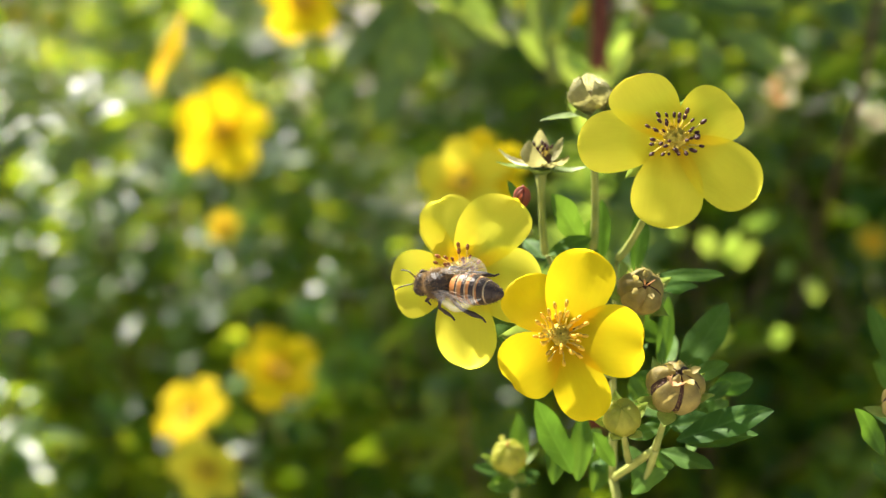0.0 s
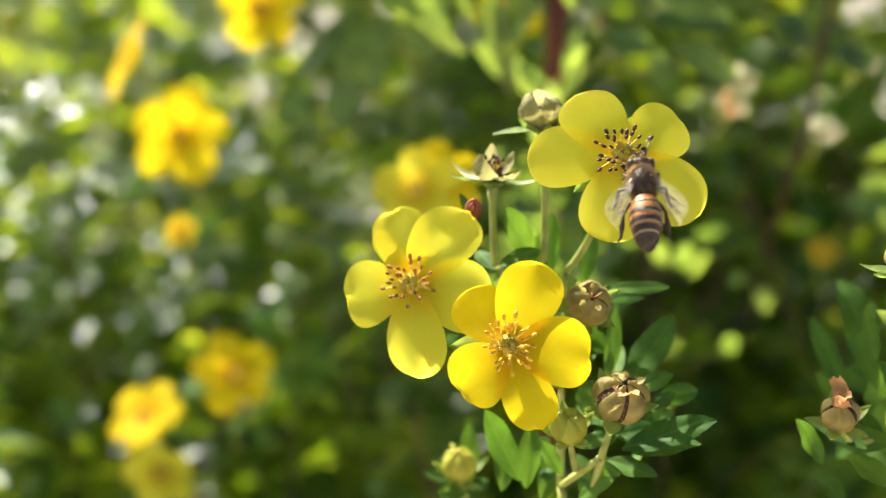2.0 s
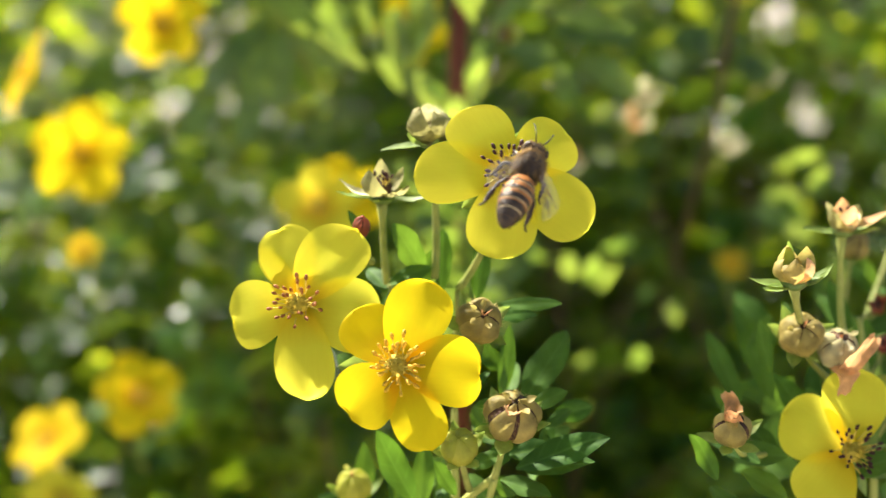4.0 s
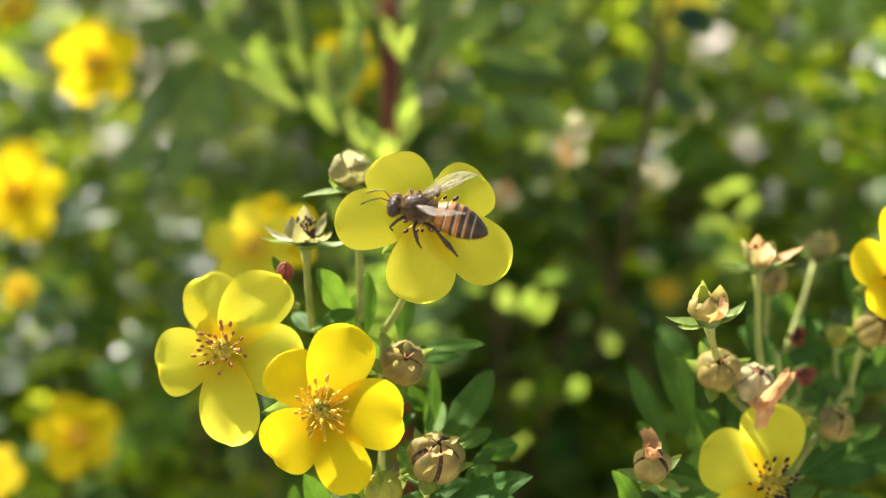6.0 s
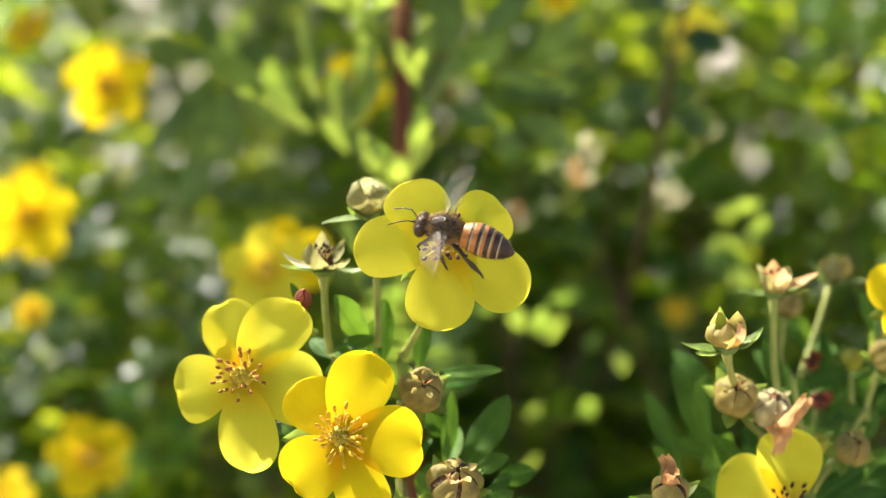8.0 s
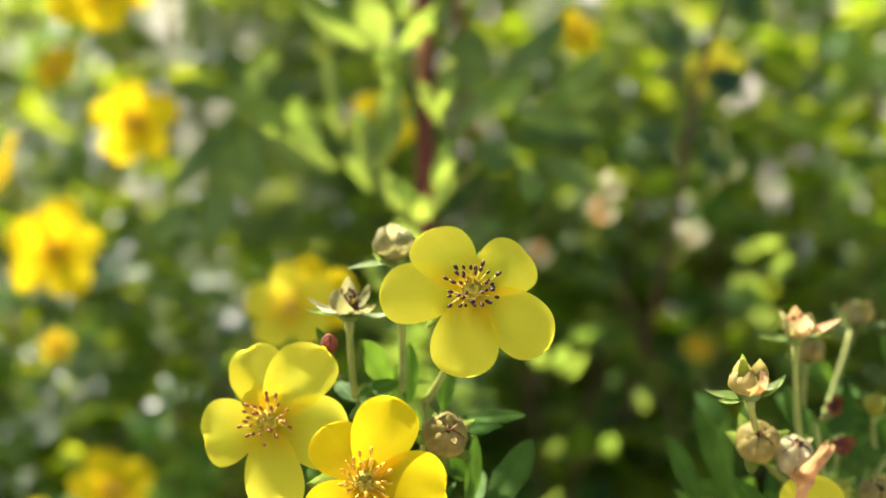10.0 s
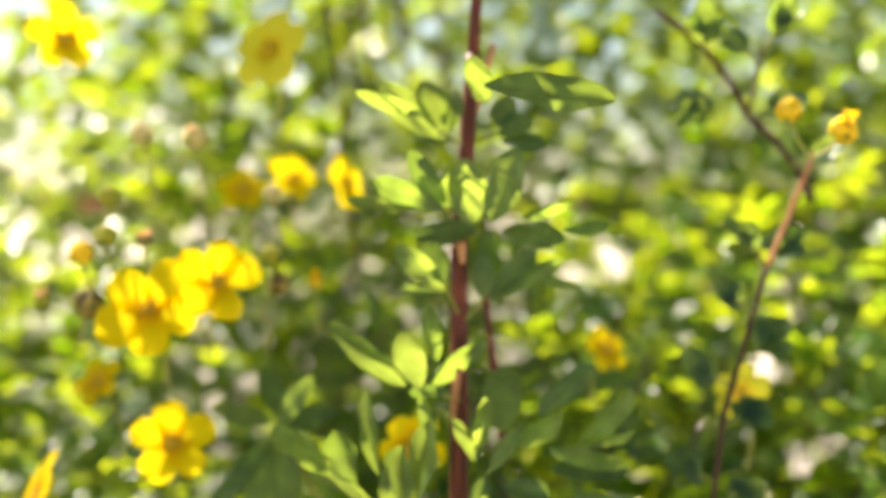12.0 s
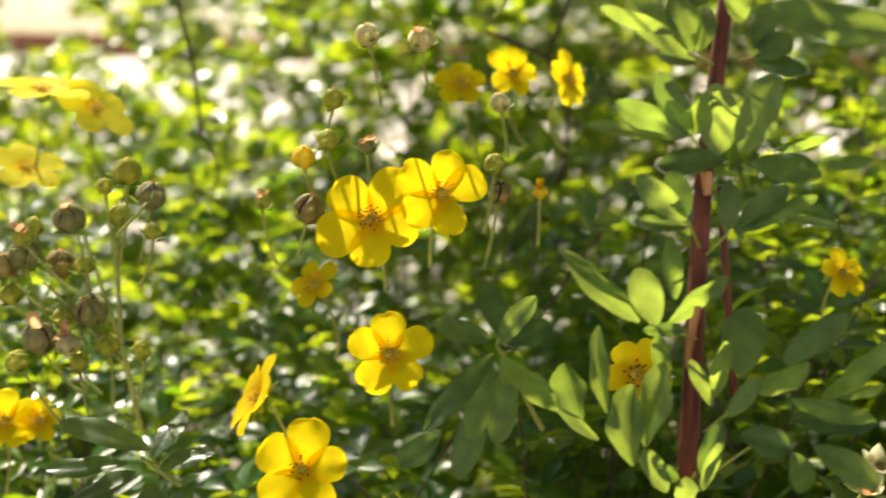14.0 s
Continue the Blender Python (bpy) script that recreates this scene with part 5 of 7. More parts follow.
leaflet(leaf, (0.0128, 0.3388, 0.8079), (0.0003, 0.3348, 0.8176), 6.8, (0.25, -0.72, -0.44), 0.15, 0.31, 244, LEAF_SHOOT)
leaflet(leaf, (0.0126, 0.3374, 0.8087), (0.0090, 0.3404, 0.8201), 6.5, (0.25, -0.72, -0.44), 0.14, 0.25, 245, LEAF_SHOOT)
leaflet(leaf, (0.0135, 0.3419, 0.8062), (0.0004, 0.3449, 0.8060), 4.2, (-0.18, -0.80, 0.21), 0.07, 0.50, 246, LEAF_SHOOT)
leaf = rod(SHOOT, "leaf", (0.0190, 0.3501, 0.7983), (0.0235, 0.3438, 0.8047), 0.45, 0.34, STALK, n=5, sides=6)
leaflet(leaf, (0.0230, 0.3450, 0.8045), (0.0239, 0.3437, 0.8171), 6.0, (0.10, -0.80, 0.34), 0.17, 0.19, 247, LEAF_SHOOT)
leaflet(leaf, (0.0251, 0.3461, 0.8045), (0.0368, 0.3423, 0.8164), 6.3, (0.02, -0.80, 0.23), 0.09, 0.34, 248, LEAF_SHOOT)
leaflet(leaf, (0.0262, 0.3440, 0.8053), (0.0439, 0.3411, 0.8140), 5.4, (0.25, -0.72, -0.44), 0.05, 0.24, 249, LEAF_SHOOT)
leaflet(leaf, (0.0374, 0.3440, 0.8090), (0.0503, 0.3488, 0.8071), 2.7, (0.27, -0.80, 0.32), 0.04, 0.42, 250, LEAF_SHOOT)
leaf = rod(SHOOT, "leaf", (0.0204, 0.3552, 0.8442), (0.0117, 0.3477, 0.8474), 0.45, 0.34, STALK, n=5, sides=6)
leaflet(leaf, (0.0115, 0.3488, 0.8474), (-0.0050, 0.3507, 0.8606), 8.8, (0.25, -0.72, -0.44), 0.20, 0.28, 251, LEAF_SHOOT)
leaflet(leaf, (0.0123, 0.3475, 0.8479), (0.0088, 0.3514, 0.8630), 8.8, (0.25, -0.72, -0.44), 0.19, 0.17, 252, LEAF_SHOOT)
leaflet(leaf, (0.0145, 0.3506, 0.8479), (0.0153, 0.3523, 0.8598), 7.6, (-0.05, -0.80, 0.21), 0.18, 0.47, 253, LEAF_SHOOT)
leaflet(leaf, (0.0083, 0.3457, 0.8521), (-0.0101, 0.3444, 0.8569), 4.5, (0.25, -0.72, -0.44), 0.10, 0.20, 254, LEAF_SHOOT)
leaflet(leaf, (0.0150, 0.3488, 0.8455), (0.0042, 0.3522, 0.8473), 3.9, (-0.30, -0.80, 0.19), 0.19, 0.43, 255, LEAF_SHOOT)
leaf = rod(SHOOT, "leaf", (0.0224, 0.3553, 0.8457), (0.0267, 0.3460, 0.8472), 0.45, 0.34, STALK, n=5, sides=6)
leaflet(leaf, (0.0264, 0.3432, 0.8469), (0.0358, 0.3453, 0.8530), 7.2, (0.02, -0.80, 0.50), 0.17, 0.17, 256, LEAF_SHOOT)
leaflet(leaf, (0.0285, 0.3489, 0.8459), (0.0398, 0.3440, 0.8449), 6.1, (-0.10, -0.80, 0.57), 0.17, 0.20, 257, LEAF_SHOOT)
leaflet(leaf, (0.0265, 0.3451, 0.8478), (0.0305, 0.3499, 0.8581), 6.6, (-0.25, -0.80, 0.34), 0.11, 0.21, 258, LEAF_SHOOT)
leaflet(leaf, (0.0237, 0.3474, 0.8552), (0.0209, 0.3400, 0.8666), 7.6, (-0.27, -0.80, 0.25), 0.05, 0.17, 259, LEAF_SHOOT)
leaflet(leaf, (0.0209, 0.3015, 0.8560), (0.0501, 0.2943, 0.8550), 9.0, (0.29, -0.61, 0.25), 0.14, 0.25, 290, LEAF_SHOOT)

# ---- other stems and leaves behind ----
TALL = thing_at("woody_stem", (0.0990, 0.5000, 0.6200), "brown woody stem with a pale tan tip", "stem")
rod(TALL, "stem", (0.0990, 0.5000, 0.6200), (0.0895, 0.3731, 0.7338), 1.1, 0.95, BARK_DULL)
rod(TALL, "stem", (0.0895, 0.3731, 0.7338), (0.0933, 0.3720, 0.7693), 0.95, 0.9, BARK_DULL)
rod(TALL, "stem", (0.0933, 0.3720, 0.7693), (0.1060, 0.3736, 0.8113), 0.9, 0.8, BARK_DULL)
rod(TALL, "stem", (0.1060, 0.3736, 0.8113), (0.1198, 0.3757, 0.8434), 0.9, 0.7, PEEL)
for a, b, w, k in (((0.1060, 0.3736, 0.8113), (0.0938, 0.3699, 0.8251), 6, 300), ((0.1052, 0.3734, 0.8098), (0.1167, 0.3788, 0.8221), 6, 301), ((0.1012, 0.3718, 0.7975), (0.0890, 0.3677, 0.8085), 7, 302), ((0.0985, 0.3721, 0.7850), (0.1138, 0.3771, 0.7955), 7, 303), ((0.0957, 0.3730, 0.7771), (0.0804, 0.3688, 0.7870), 7, 304), ((0.0932, 0.3716, 0.7662), (0.1078, 0.3759, 0.7719), 7, 305), ((0.0916, 0.3733, 0.7500), (0.0766, 0.3707, 0.7570), 7, 306), ((0.0908, 0.3724, 0.7437), (0.1075, 0.3787, 0.7489), 7, 307)):
    compound_leaf(TALL, a, b, w, (0.1, -0.7, 0.6), 2, k, LEAF_SHOOT)
BACK_STEM = thing_at("woody_stem", (-0.2166, 0.7488, 0.7658), "thin dark stem among sunlit leaves", "stem")
rod(BACK_STEM, "stem", (-0.2166, 0.7488, 0.7658), (-0.2024, 0.6764, 0.8018), 0.9, 0.9, BARK_DULL, (0.006, 0, 0))
rod(BACK_STEM, "stem", (-0.2024, 0.6764, 0.8018), (-0.2137, 0.6482, 0.8881), 0.9, 0.8, BARK_DULL, (0.004, 0, 0))
HIGH_STEM = thing_at("woody_stem", (-0.0259, 0.7690, 0.7742), "dark forked branch with a reddish arm", "branch")
rod(HIGH_STEM, "stem", (-0.0259, 0.7690, 0.7742), (-0.0315, 0.6800, 0.8456), 1.0, 1.2, BARK_DULL, (0.008, 0, 0))
rod(HIGH_STEM, "arm", (-0.0315, 0.6800, 0.8456), (-0.0600, 0.6590, 0.8567), 1.1, 0.8, BARK_DULL)
rod(HIGH_STEM, "arm", (-0.0315, 0.6800, 0.8456), (-0.0139, 0.6689, 0.8936), 1.0, 0.8, BARK_DULL)
SLANT = thing_at("woody_stem", (0.1398, 0.4427, 0.8301), "dark slanting branch with small leaves high in the bush", "branch")
rod(SLANT, "stem", (0.1398, 0.4427, 0.8301), (0.1136, 0.4260, 0.8572), 1.3, 1.2, BARK_DULL, (0.003, 0, 0))
rod(SLANT, "stem", (0.1136, 0.4260, 0.8572), (0.0823, 0.4195, 0.8899), 1.2, 0.9, BARK_DULL, (0.003, 0, 0.002))
rod(SLANT, "arm", (0.1136, 0.4260, 0.8572), (0.1162, 0.4174, 0.8781), 0.8, 0.5, BARK_DULL)
for a, b, w, k in (((0.1162, 0.4173, 0.8763), (0.1237, 0.4083, 0.8928), 7, 501), ((0.1121, 0.4202, 0.8569), (0.1294, 0.4120, 0.8621), 7, 502), ((0.0967, 0.4179, 0.8724), (0.0982, 0.4191, 0.8937), 7, 503), ((0.1021, 0.4173, 0.8672), (0.0861, 0.4074, 0.8542), 7, 504), ((0.1293, 0.4341, 0.8412), (0.1446, 0.4241, 0.8468), 7, 505), ((0.1144, 0.4172, 0.8727), (0.1019, 0.4184, 0.8849), 6, 506)):
    compound_leaf(SLANT, a, b, w, (0.1, -0.7, 0.6), 2, k, LEAF_SHOOT)
CLUSTER = thing_at("husk_twig", (-0.1498, 0.4234, 0.7237), "pale green forked twig that carries the husks", "twig")
rod(CLUSTER, "stem", (-0.1498, 0.4234, 0.7237), (-0.1540, 0.4172, 0.7526), 1.0, 0.8, STALK)
rod(CLUSTER, "stem", (-0.1540, 0.4172, 0.7526), (-0.1572, 0.4217, 0.7859), 0.8, 0.6, STALK)
rod(CLUSTER, "stem", (-0.1540, 0.4172, 0.7526), (-0.1669, 0.4207, 0.7857), 0.7, 0.5, STALK)
rod(CLUSTER, "stem", (-0.1538, 0.4165, 0.7474), (-0.1786, 0.4175, 0.7713), 0.7, 0.5, STALK)
rod(CLUSTER, "stem", (-0.1572, 0.4217, 0.7859), (-0.1479, 0.4242, 0.7967), 0.6, 0.5, STALK)
LOWLEAF = thing_at("leafy_twig", (-0.1226, 0.3764, 0.7217), "dark green leafy twig low in shade", "twig")
rod(LOWLEAF, "stem", (-0.1226, 0.3764, 0.7217), (-0.1342, 0.3763, 0.7293), 0.9, 0.6, STALK)
for a, b, w, k in (((-0.1319, 0.3769, 0.7318), (-0.1565, 0.3719, 0.7413), 9, 300), ((-0.1382, 0.3757, 0.7276), (-0.1599, 0.3695, 0.7274), 7, 301), ((-0.1356, 0.3756, 0.7253), (-0.1524, 0.3669, 0.7180), 9, 302), ((-0.1310, 0.3767, 0.7294), (-0.1247, 0.3889, 0.7415), 8, 303), ((-0.1293, 0.3764, 0.7263), (-0.1135, 0.3789, 0.7331), 8, 304), ((-0.1275, 0.3761, 0.7231), (-0.1320, 0.3644, 0.7135), 9, 305)):
    leaflet(LOWLEAF, a, b, w, (-0.1, -0.6, 0.8), 0.1, 0.2, k, LEAF_SHOOT)
SHADE = thing_at("leafy_twig", (-0.0211, 0.4082, 0.7352), "dark blue-green leafy twig beside the golden flower", "twig")
rod(SHADE, "stem", (-0.0211, 0.4082, 0.7352), (-0.0351, 0.4008, 0.7620), 0.9, 0.6, STALK)
for a, b, w, k in (((-0.0351, 0.4008, 0.7620), (-0.0255, 0.3942, 0.7779), 7, 300), ((-0.0368, 0.4009, 0.7636), (-0.0524, 0.3904, 0.7699), 8, 301), ((-0.0358, 0.4004, 0.7595), (-0.0544, 0.3858, 0.7395), 8, 302), ((-0.0365, 0.4000, 0.7570), (-0.0425, 0.3904, 0.7364), 8, 303), ((-0.0315, 0.4002, 0.7555), (-0.0338, 0.3967, 0.7325), 9, 304), ((-0.0299, 0.4040, 0.7530), (-0.0146, 0.4099, 0.7420), 8, 305), ((-0.0337, 0.4050, 0.7629), (-0.0398, 0.4128, 0.7799), 8, 306), ((-0.0320, 0.4050, 0.7612), (-0.0190, 0.4130, 0.7671), 8, 307), ((-0.0513, 0.4048, 0.7327), (-0.0644, 0.4023, 0.7239), 8, 308), ((-0.0383, 0.4079, 0.7448), (-0.0474, 0.4033, 0.7193), 9, 309)):
    leaflet(SHADE, a, b, w, (0.1, -0.7, 0.6), 0.1, 0.2, k, LEAF_SHOOT)

# leaves deep in the shrub that the sun picks out
LIT = []
for base, label, spots in (
        ((0.135, 0.47, 0.56), "leafy twig in sun behind the spent flowers", ((0.1217, 0.6995), (0.1315, 0.7062), (0.1295, 0.6882), (0.1380, 0.6824), (0.1023, 0.7176), (0.1270, 0.7120), (0.1180, 0.7030))),
        ((0.070, 0.47, 0.54), "low leafy twig dappled with sun", ((0.0611, 0.6812), (0.0670, 0.6761), (0.0808, 0.6684), (0.0689, 0.6892), (0.0549, 0.6801), (0.0614, 0.6449), (0.0579, 0.6332), (0.0426, 0.6841), (0.0898, 0.6619), (0.0766, 0.6520)))):
    twig = thing_at("leafy_twig", base, label, "twig")
    top = Vector((base[0] - 0.02, 0.425, 0.70))
    rod(twig, "stem", base, top, 0.6, 0.35, BARK_DULL)
    lit_rng = random.Random(len(spots))
    for k, (x, z) in enumerate(spots):
        p = Vector((x, 0.402 + 0.008 * (k % 3), z))
        LIT.append(p)
        u = min(max((z - 0.02 - base[2]) / (0.70 - base[2]), 0.1), 0.98)
        leaf = rod(twig, "leaf", Vector(base).lerp(top, u), p - Vector((0.002, 0, 0.004)), 0.25, 0.18, BARK_DULL, n=5, sides=6)
        way = Vector((lit_rng.uniform(-0.8, 0.8), -0.2, lit_rng.uniform(0.2, 0.8))).normalized() * lit_rng.uniform(0.004, 0.0056) * (1.4 if base[0] > 0.1 else 1.0)
        leaflet(leaf, p - way, p + way, lit_rng.uniform(4.5, 6.5) * (1.5 if base[0] > 0.1 else 1.0), (0.3, -0.7, -0.45), 0.1, 0.2, 700 + k, LEAF_SHOOT)

for k, (x, y, z, mat, label) in enumerate(((0.0501, 0.380, 0.7206, PETAL_DRY, "withered pinkish flower deep in the shrub"), (0.0706, 0.380, 0.7400, WOOL, "pale withered flower in a patch of sun"), (0.0695, 0.386, 0.7318, PETAL_DRY, "tan withered flower below the pale one"), (0.1041, 0.380, 0.7453, WOOL, "cream withered flower beside the brown stem"), (0.0949, 0.380, 0.7256, WOOL, "pale spent flower in a patch of sun"))):
    LIT.append(Vector((x, y, z)))
    open_calyx("spent_flower", (x, y, z - 0.003), (0.1, -0.35, 0.9), label, "spent flower", tuple((72 * n + 15 * k, 7.0, 5.4, 10, 110, mat if n % 2 else WOOL) for n in range(5)), tuple((36 + 72 * n, 6.0, 2.2, 5, 40) for n in range(5)), (x - 0.003, y + 0.03, z - 0.014), 0, 2.2, HUSK, 300 + k, group="buds and husks behind", foot=0.9)

FOOT = thing_at("leafy_twig", (0.0185, 0.3420, 0.6750), "dark green leafy twig at the foot of the red-brown shoot", "twig")
rod(FOOT, "stem", (0.0185, 0.3420, 0.6750), (0.0165, 0.3340, 0.7300), 0.9, 0.6, STALK)
foot_rng = random.Random(31)
for k in range(30):
    base = Vector((0.0175, 0.339, 0.680 + 0.0017 * k))
    turn = 2.4 * k
    tip = base + Vector((0.019 * math.cos(turn), -0.004 - 0.006 * abs(math.sin(turn)), 0.008 + 0.006 * math.sin(turn)))
    leaflet(FOOT, base, tip, foot_rng.uniform(6, 8.5), (foot_rng.uniform(-0.3, 0.3), -0.8, foot_rng.uniform(0.2, 0.6)), 0.1, 0.2, 600 + k, LEAF_SHOOT)

# ---- flowers further back ----
FAR = "soft yellow flowers behind"
potentilla_flower((-0.0732, 0.4021, 0.7973), (-0.049, -0.939, 0.340), ((140, 14.3, 0.89), (56, 15.9, 0.89), (-12, 13.9, 0.90), (-84, 14.0, 0.87), (-150, 15.9, 0.90)), "sunlit yellow flower beside its twin", "rust", mat=PETAL_DEEP, cup=0.16, seed=40, stamens=30, group=FAR, stalk=(-0.0715, 0.4224, 0.7720))
potentilla_flower((-0.0529, 0.4014, 0.8056), (0.251, -0.890, 0.380), ((75, 12.1, 0.82), (18, 12.5, 0.90), (-78, 12.0, 0.85), (150, 13.0, 0.85), (-140, 12.7, 0.88)), "bright yellow flower with short golden stamens", "gold", mat=PETAL_DEEP, cup=0.20, seed=41, stamens=28, group=FAR, stalk=(-0.0575, 0.4211, 0.7808))
potentilla_flower((-0.0675, 0.4067, 0.7564), (0.158, -0.936, 0.314), ((94, 11.7, 0.92), (22, 12.6, 0.81), (-50, 11.6, 0.83), (-122, 12.4, 0.94), (160, 11.8, 0.83)), "golden yellow open flower in shade", "gold", mat=PETAL_DEEP, cup=0.14, seed=42, stamens=28, group=FAR, stalk=(-0.0687, 0.4262, 0.7282))
potentilla_flower((-0.1082, 0.4100, 0.7396), (-0.834, -0.334, 0.439), ((90, 13.2, 0.95), (18, 13.4, 0.91), (-54, 12.5, 0.81), (-126, 13.1, 0.86), (162, 12.5, 0.89)), "golden flower seen from its side", "gold", mat=PETAL_DEEP, cup=0.24, seed=43, stamens=18, group=FAR, stalk=(-0.1102, 0.4293, 0.7102))
potentilla_flower((-0.0959, 0.4177, 0.7155), (-0.051, -0.913, 0.405), ((84, 15.2, 0.94), (12, 13.4, 0.85), (-60, 15.1, 0.92), (-132, 15.3, 0.83), (156, 14.3, 0.94)), "yellow flower with brown anthers low in the bush", "dark", mat=PETAL_DEEP, cup=0.18, seed=44, stamens=18, group=FAR, stalk=(-0.0957, 0.4369, 0.6845))
potentilla_flower((0.0053, 0.3980, 0.7559), (0.094, -0.969, 0.228), ((60, 10.2, 0.83), (120, 8.9, 0.93), (-20, 9.6, 0.83), (-90, 10.0, 0.84), (190, 9.0, 0.84)), "golden flower half hidden behind the red-brown shoot", "dark", mat=PETAL_DEEP, cup=0.11, seed=45, stamens=18, group=FAR, stalk=(0.0080, 0.4180, 0.7284))
potentilla_flower((-0.0976, 0.4450, 0.7694), (-0.378, -0.714, 0.590), ((60, 8.1, 0.87), (130, 8.3, 0.81), (-20, 7.4, 0.82), (-90, 7.9, 0.83), (200, 8.0, 0.88)), "small golden flower among leaves", "gold", mat=PETAL_DEEP, cup=0.19, seed=46, stamens=18, group=FAR, stalk=(-0.0949, 0.4648, 0.7404))
potentilla_flower((-0.2127, 0.5012, 0.8272), (0.109, -0.174, 0.979), ((90, 18.1, 0.94), (18, 16.4, 0.86), (-54, 18.5, 0.86), (-126, 16.7, 0.87), (162, 16.5, 0.93)), "large sunlit yellow flower facing the sky", "gold", mat=PETAL, cup=0.20, seed=47, stamens=18, group=FAR, stalk=(-0.2238, 0.5196, 0.7980))
potentilla_flower((-0.1937, 0.5023, 0.8214), (0.521, -0.438, 0.733), ((90, 14.8, 0.88), (18, 13.3, 0.89), (-54, 14.8, 0.85), (-126, 12.8, 0.83), (162, 12.9, 0.88)), "sunlit yellow flower seen at a slant", "gold", mat=PETAL, cup=0.15, seed=48, stamens=18, group=FAR, stalk=(-0.1941, 0.5217, 0.7923))
potentilla_flower((-0.2257, 0.5153, 0.7972), (0.342, -0.409, 0.846), ((80, 14.1, 0.80), (10, 14.6, 0.82), (-60, 14.3, 0.83), (-130, 14.0, 0.90), (152, 15.7, 0.86)), "pale sunlit yellow flower behind", "gold", mat=PETAL, cup=0.20, seed=49, stamens=18, group=FAR, stalk=(-0.2341, 0.5336, 0.7657))
potentilla_flower((-0.1933, 0.4477, 0.7173), (0.078, -0.878, 0.472), ((90, 7.4, 0.88), (18, 6.4, 0.91), (-54, 6.6, 0.81), (-126, 6.4, 0.93), (162, 7.1, 0.85)), "small yellow flower low at the side", "gold", mat=PETAL_DEEP, cup=0.18, seed=50, stamens=18, group=FAR, stalk=(-0.1967, 0.4664, 0.6849))
potentilla_flower((-0.2052, 0.4465, 0.7172), (0.239, -0.847, 0.475), ((90, 9.7, 0.91), (18, 10.7, 0.94), (-54, 9.7, 0.89), (-126, 10.4, 0.93), (162, 10.2, 0.90)), "yellow flower low at the side", "gold", mat=PETAL_DEEP, cup=0.23, seed=51, stamens=18, group=FAR, stalk=(-0.2135, 0.4647, 0.6846))
potentilla_flower((-0.0603, 0.5371, 0.8340), (0.064, -0.783, 0.618), ((90, 9.5, 0.93), (18, 8.8, 0.95), (-54, 9.2, 0.87), (-126, 9.2, 0.92), (162, 9.6, 0.91)), "soft yellow flower high behind", "gold", mat=PETAL_DEEP, cup=0.12, seed=52, stamens=18, group=FAR, stalk=(-0.0538, 0.5572, 0.8045))
potentilla_flower((-0.0410, 0.5398, 0.8389), (0.392, -0.789, 0.473), ((70, 10.0, 0.90), (0, 9.1, 0.84), (-70, 9.4, 0.81), (-140, 10.2, 0.86), (140, 10.2, 0.83)), "soft yellow flower high behind", "gold", mat=PETAL_DEEP, cup=0.20, seed=53, stamens=18, group=FAR, stalk=(-0.0347, 0.5599, 0.8095))
potentilla_flower((-0.0193, 0.5417, 0.8373), (0.805, -0.522, 0.283), ((90, 10.6, 0.86), (18, 9.6, 0.87), (-54, 10.2, 0.94), (-126, 11.1, 0.94), (162, 11.1, 0.83)), "golden flower seen from its side", "gold", mat=PETAL_DEEP, cup=0.10, seed=54, stamens=18, group=FAR, stalk=(-0.0188, 0.5612, 0.8077))
potentilla_flower((-0.0166, 0.3077, 0.7246), (-0.115, -0.849, 0.515), ((100, 9.2, 0.82), (28, 10.1, 0.83), (-44, 10.1, 0.86), (-116, 9.6, 0.95), (172, 9.5, 0.93)), "sunlit yellow flower behind the front ones", "gold", mat=PETAL, cup=0.18, seed=55, stamens=18, group=FAR, stalk=(-0.0148, 0.3255, 0.7017))
potentilla_flower((-0.0116, 0.3163, 0.7253), (0.358, -0.684, 0.636), ((80, 9.0, 0.91), (8, 10.1, 0.83), (-64, 9.5, 0.90), (-136, 9.5, 0.91), (152, 9.7, 0.85)), "golden flower behind the front ones", "gold", mat=PETAL_DEEP, cup=0.20, seed=56, stamens=18, group=FAR, stalk=(-0.0085, 0.3341, 0.7021))
potentilla_flower((-0.0795, 0.3981, 0.6427), (0.342, -0.626, 0.700), ((90, 12.9, 0.89), (18, 13.2, 0.87), (-54, 12.2, 0.86), (-126, 13.5, 0.91), (162, 12.1, 0.87)), "golden flower in deep shade", "gold", mat=PETAL_DEEP, cup=0.19, seed=57, stamens=18, group=FAR, stalk=(-0.0814, 0.4131, 0.6109))
potentilla_flower((-0.1061, 0.3930, 0.6304), (-0.368, -0.542, 0.755), ((90, 11.5, 0.90), (18, 12.5, 0.88), (-54, 12.9, 0.89), (-126, 11.2, 0.84), (162, 12.5, 0.81)), "golden flower low in the bush", "gold", mat=PETAL_DEEP, cup=0.24, seed=58, stamens=18, group=FAR, stalk=(-0.1076, 0.4078, 0.5979))
potentilla_flower((-0.0955, 0.3616, 0.6250), (0.421, -0.438, 0.794), ((80, 10.8, 0.83), (8, 9.6, 0.93), (-64, 10.4, 0.87), (-136, 10.4, 0.92), (152, 10.2, 0.92)), "half-closed sunlit yellow flower", "gold", mat=PETAL, cup=0.12, seed=59, stamens=18, group=FAR, stalk=(-0.0942, 0.3768, 0.5930))
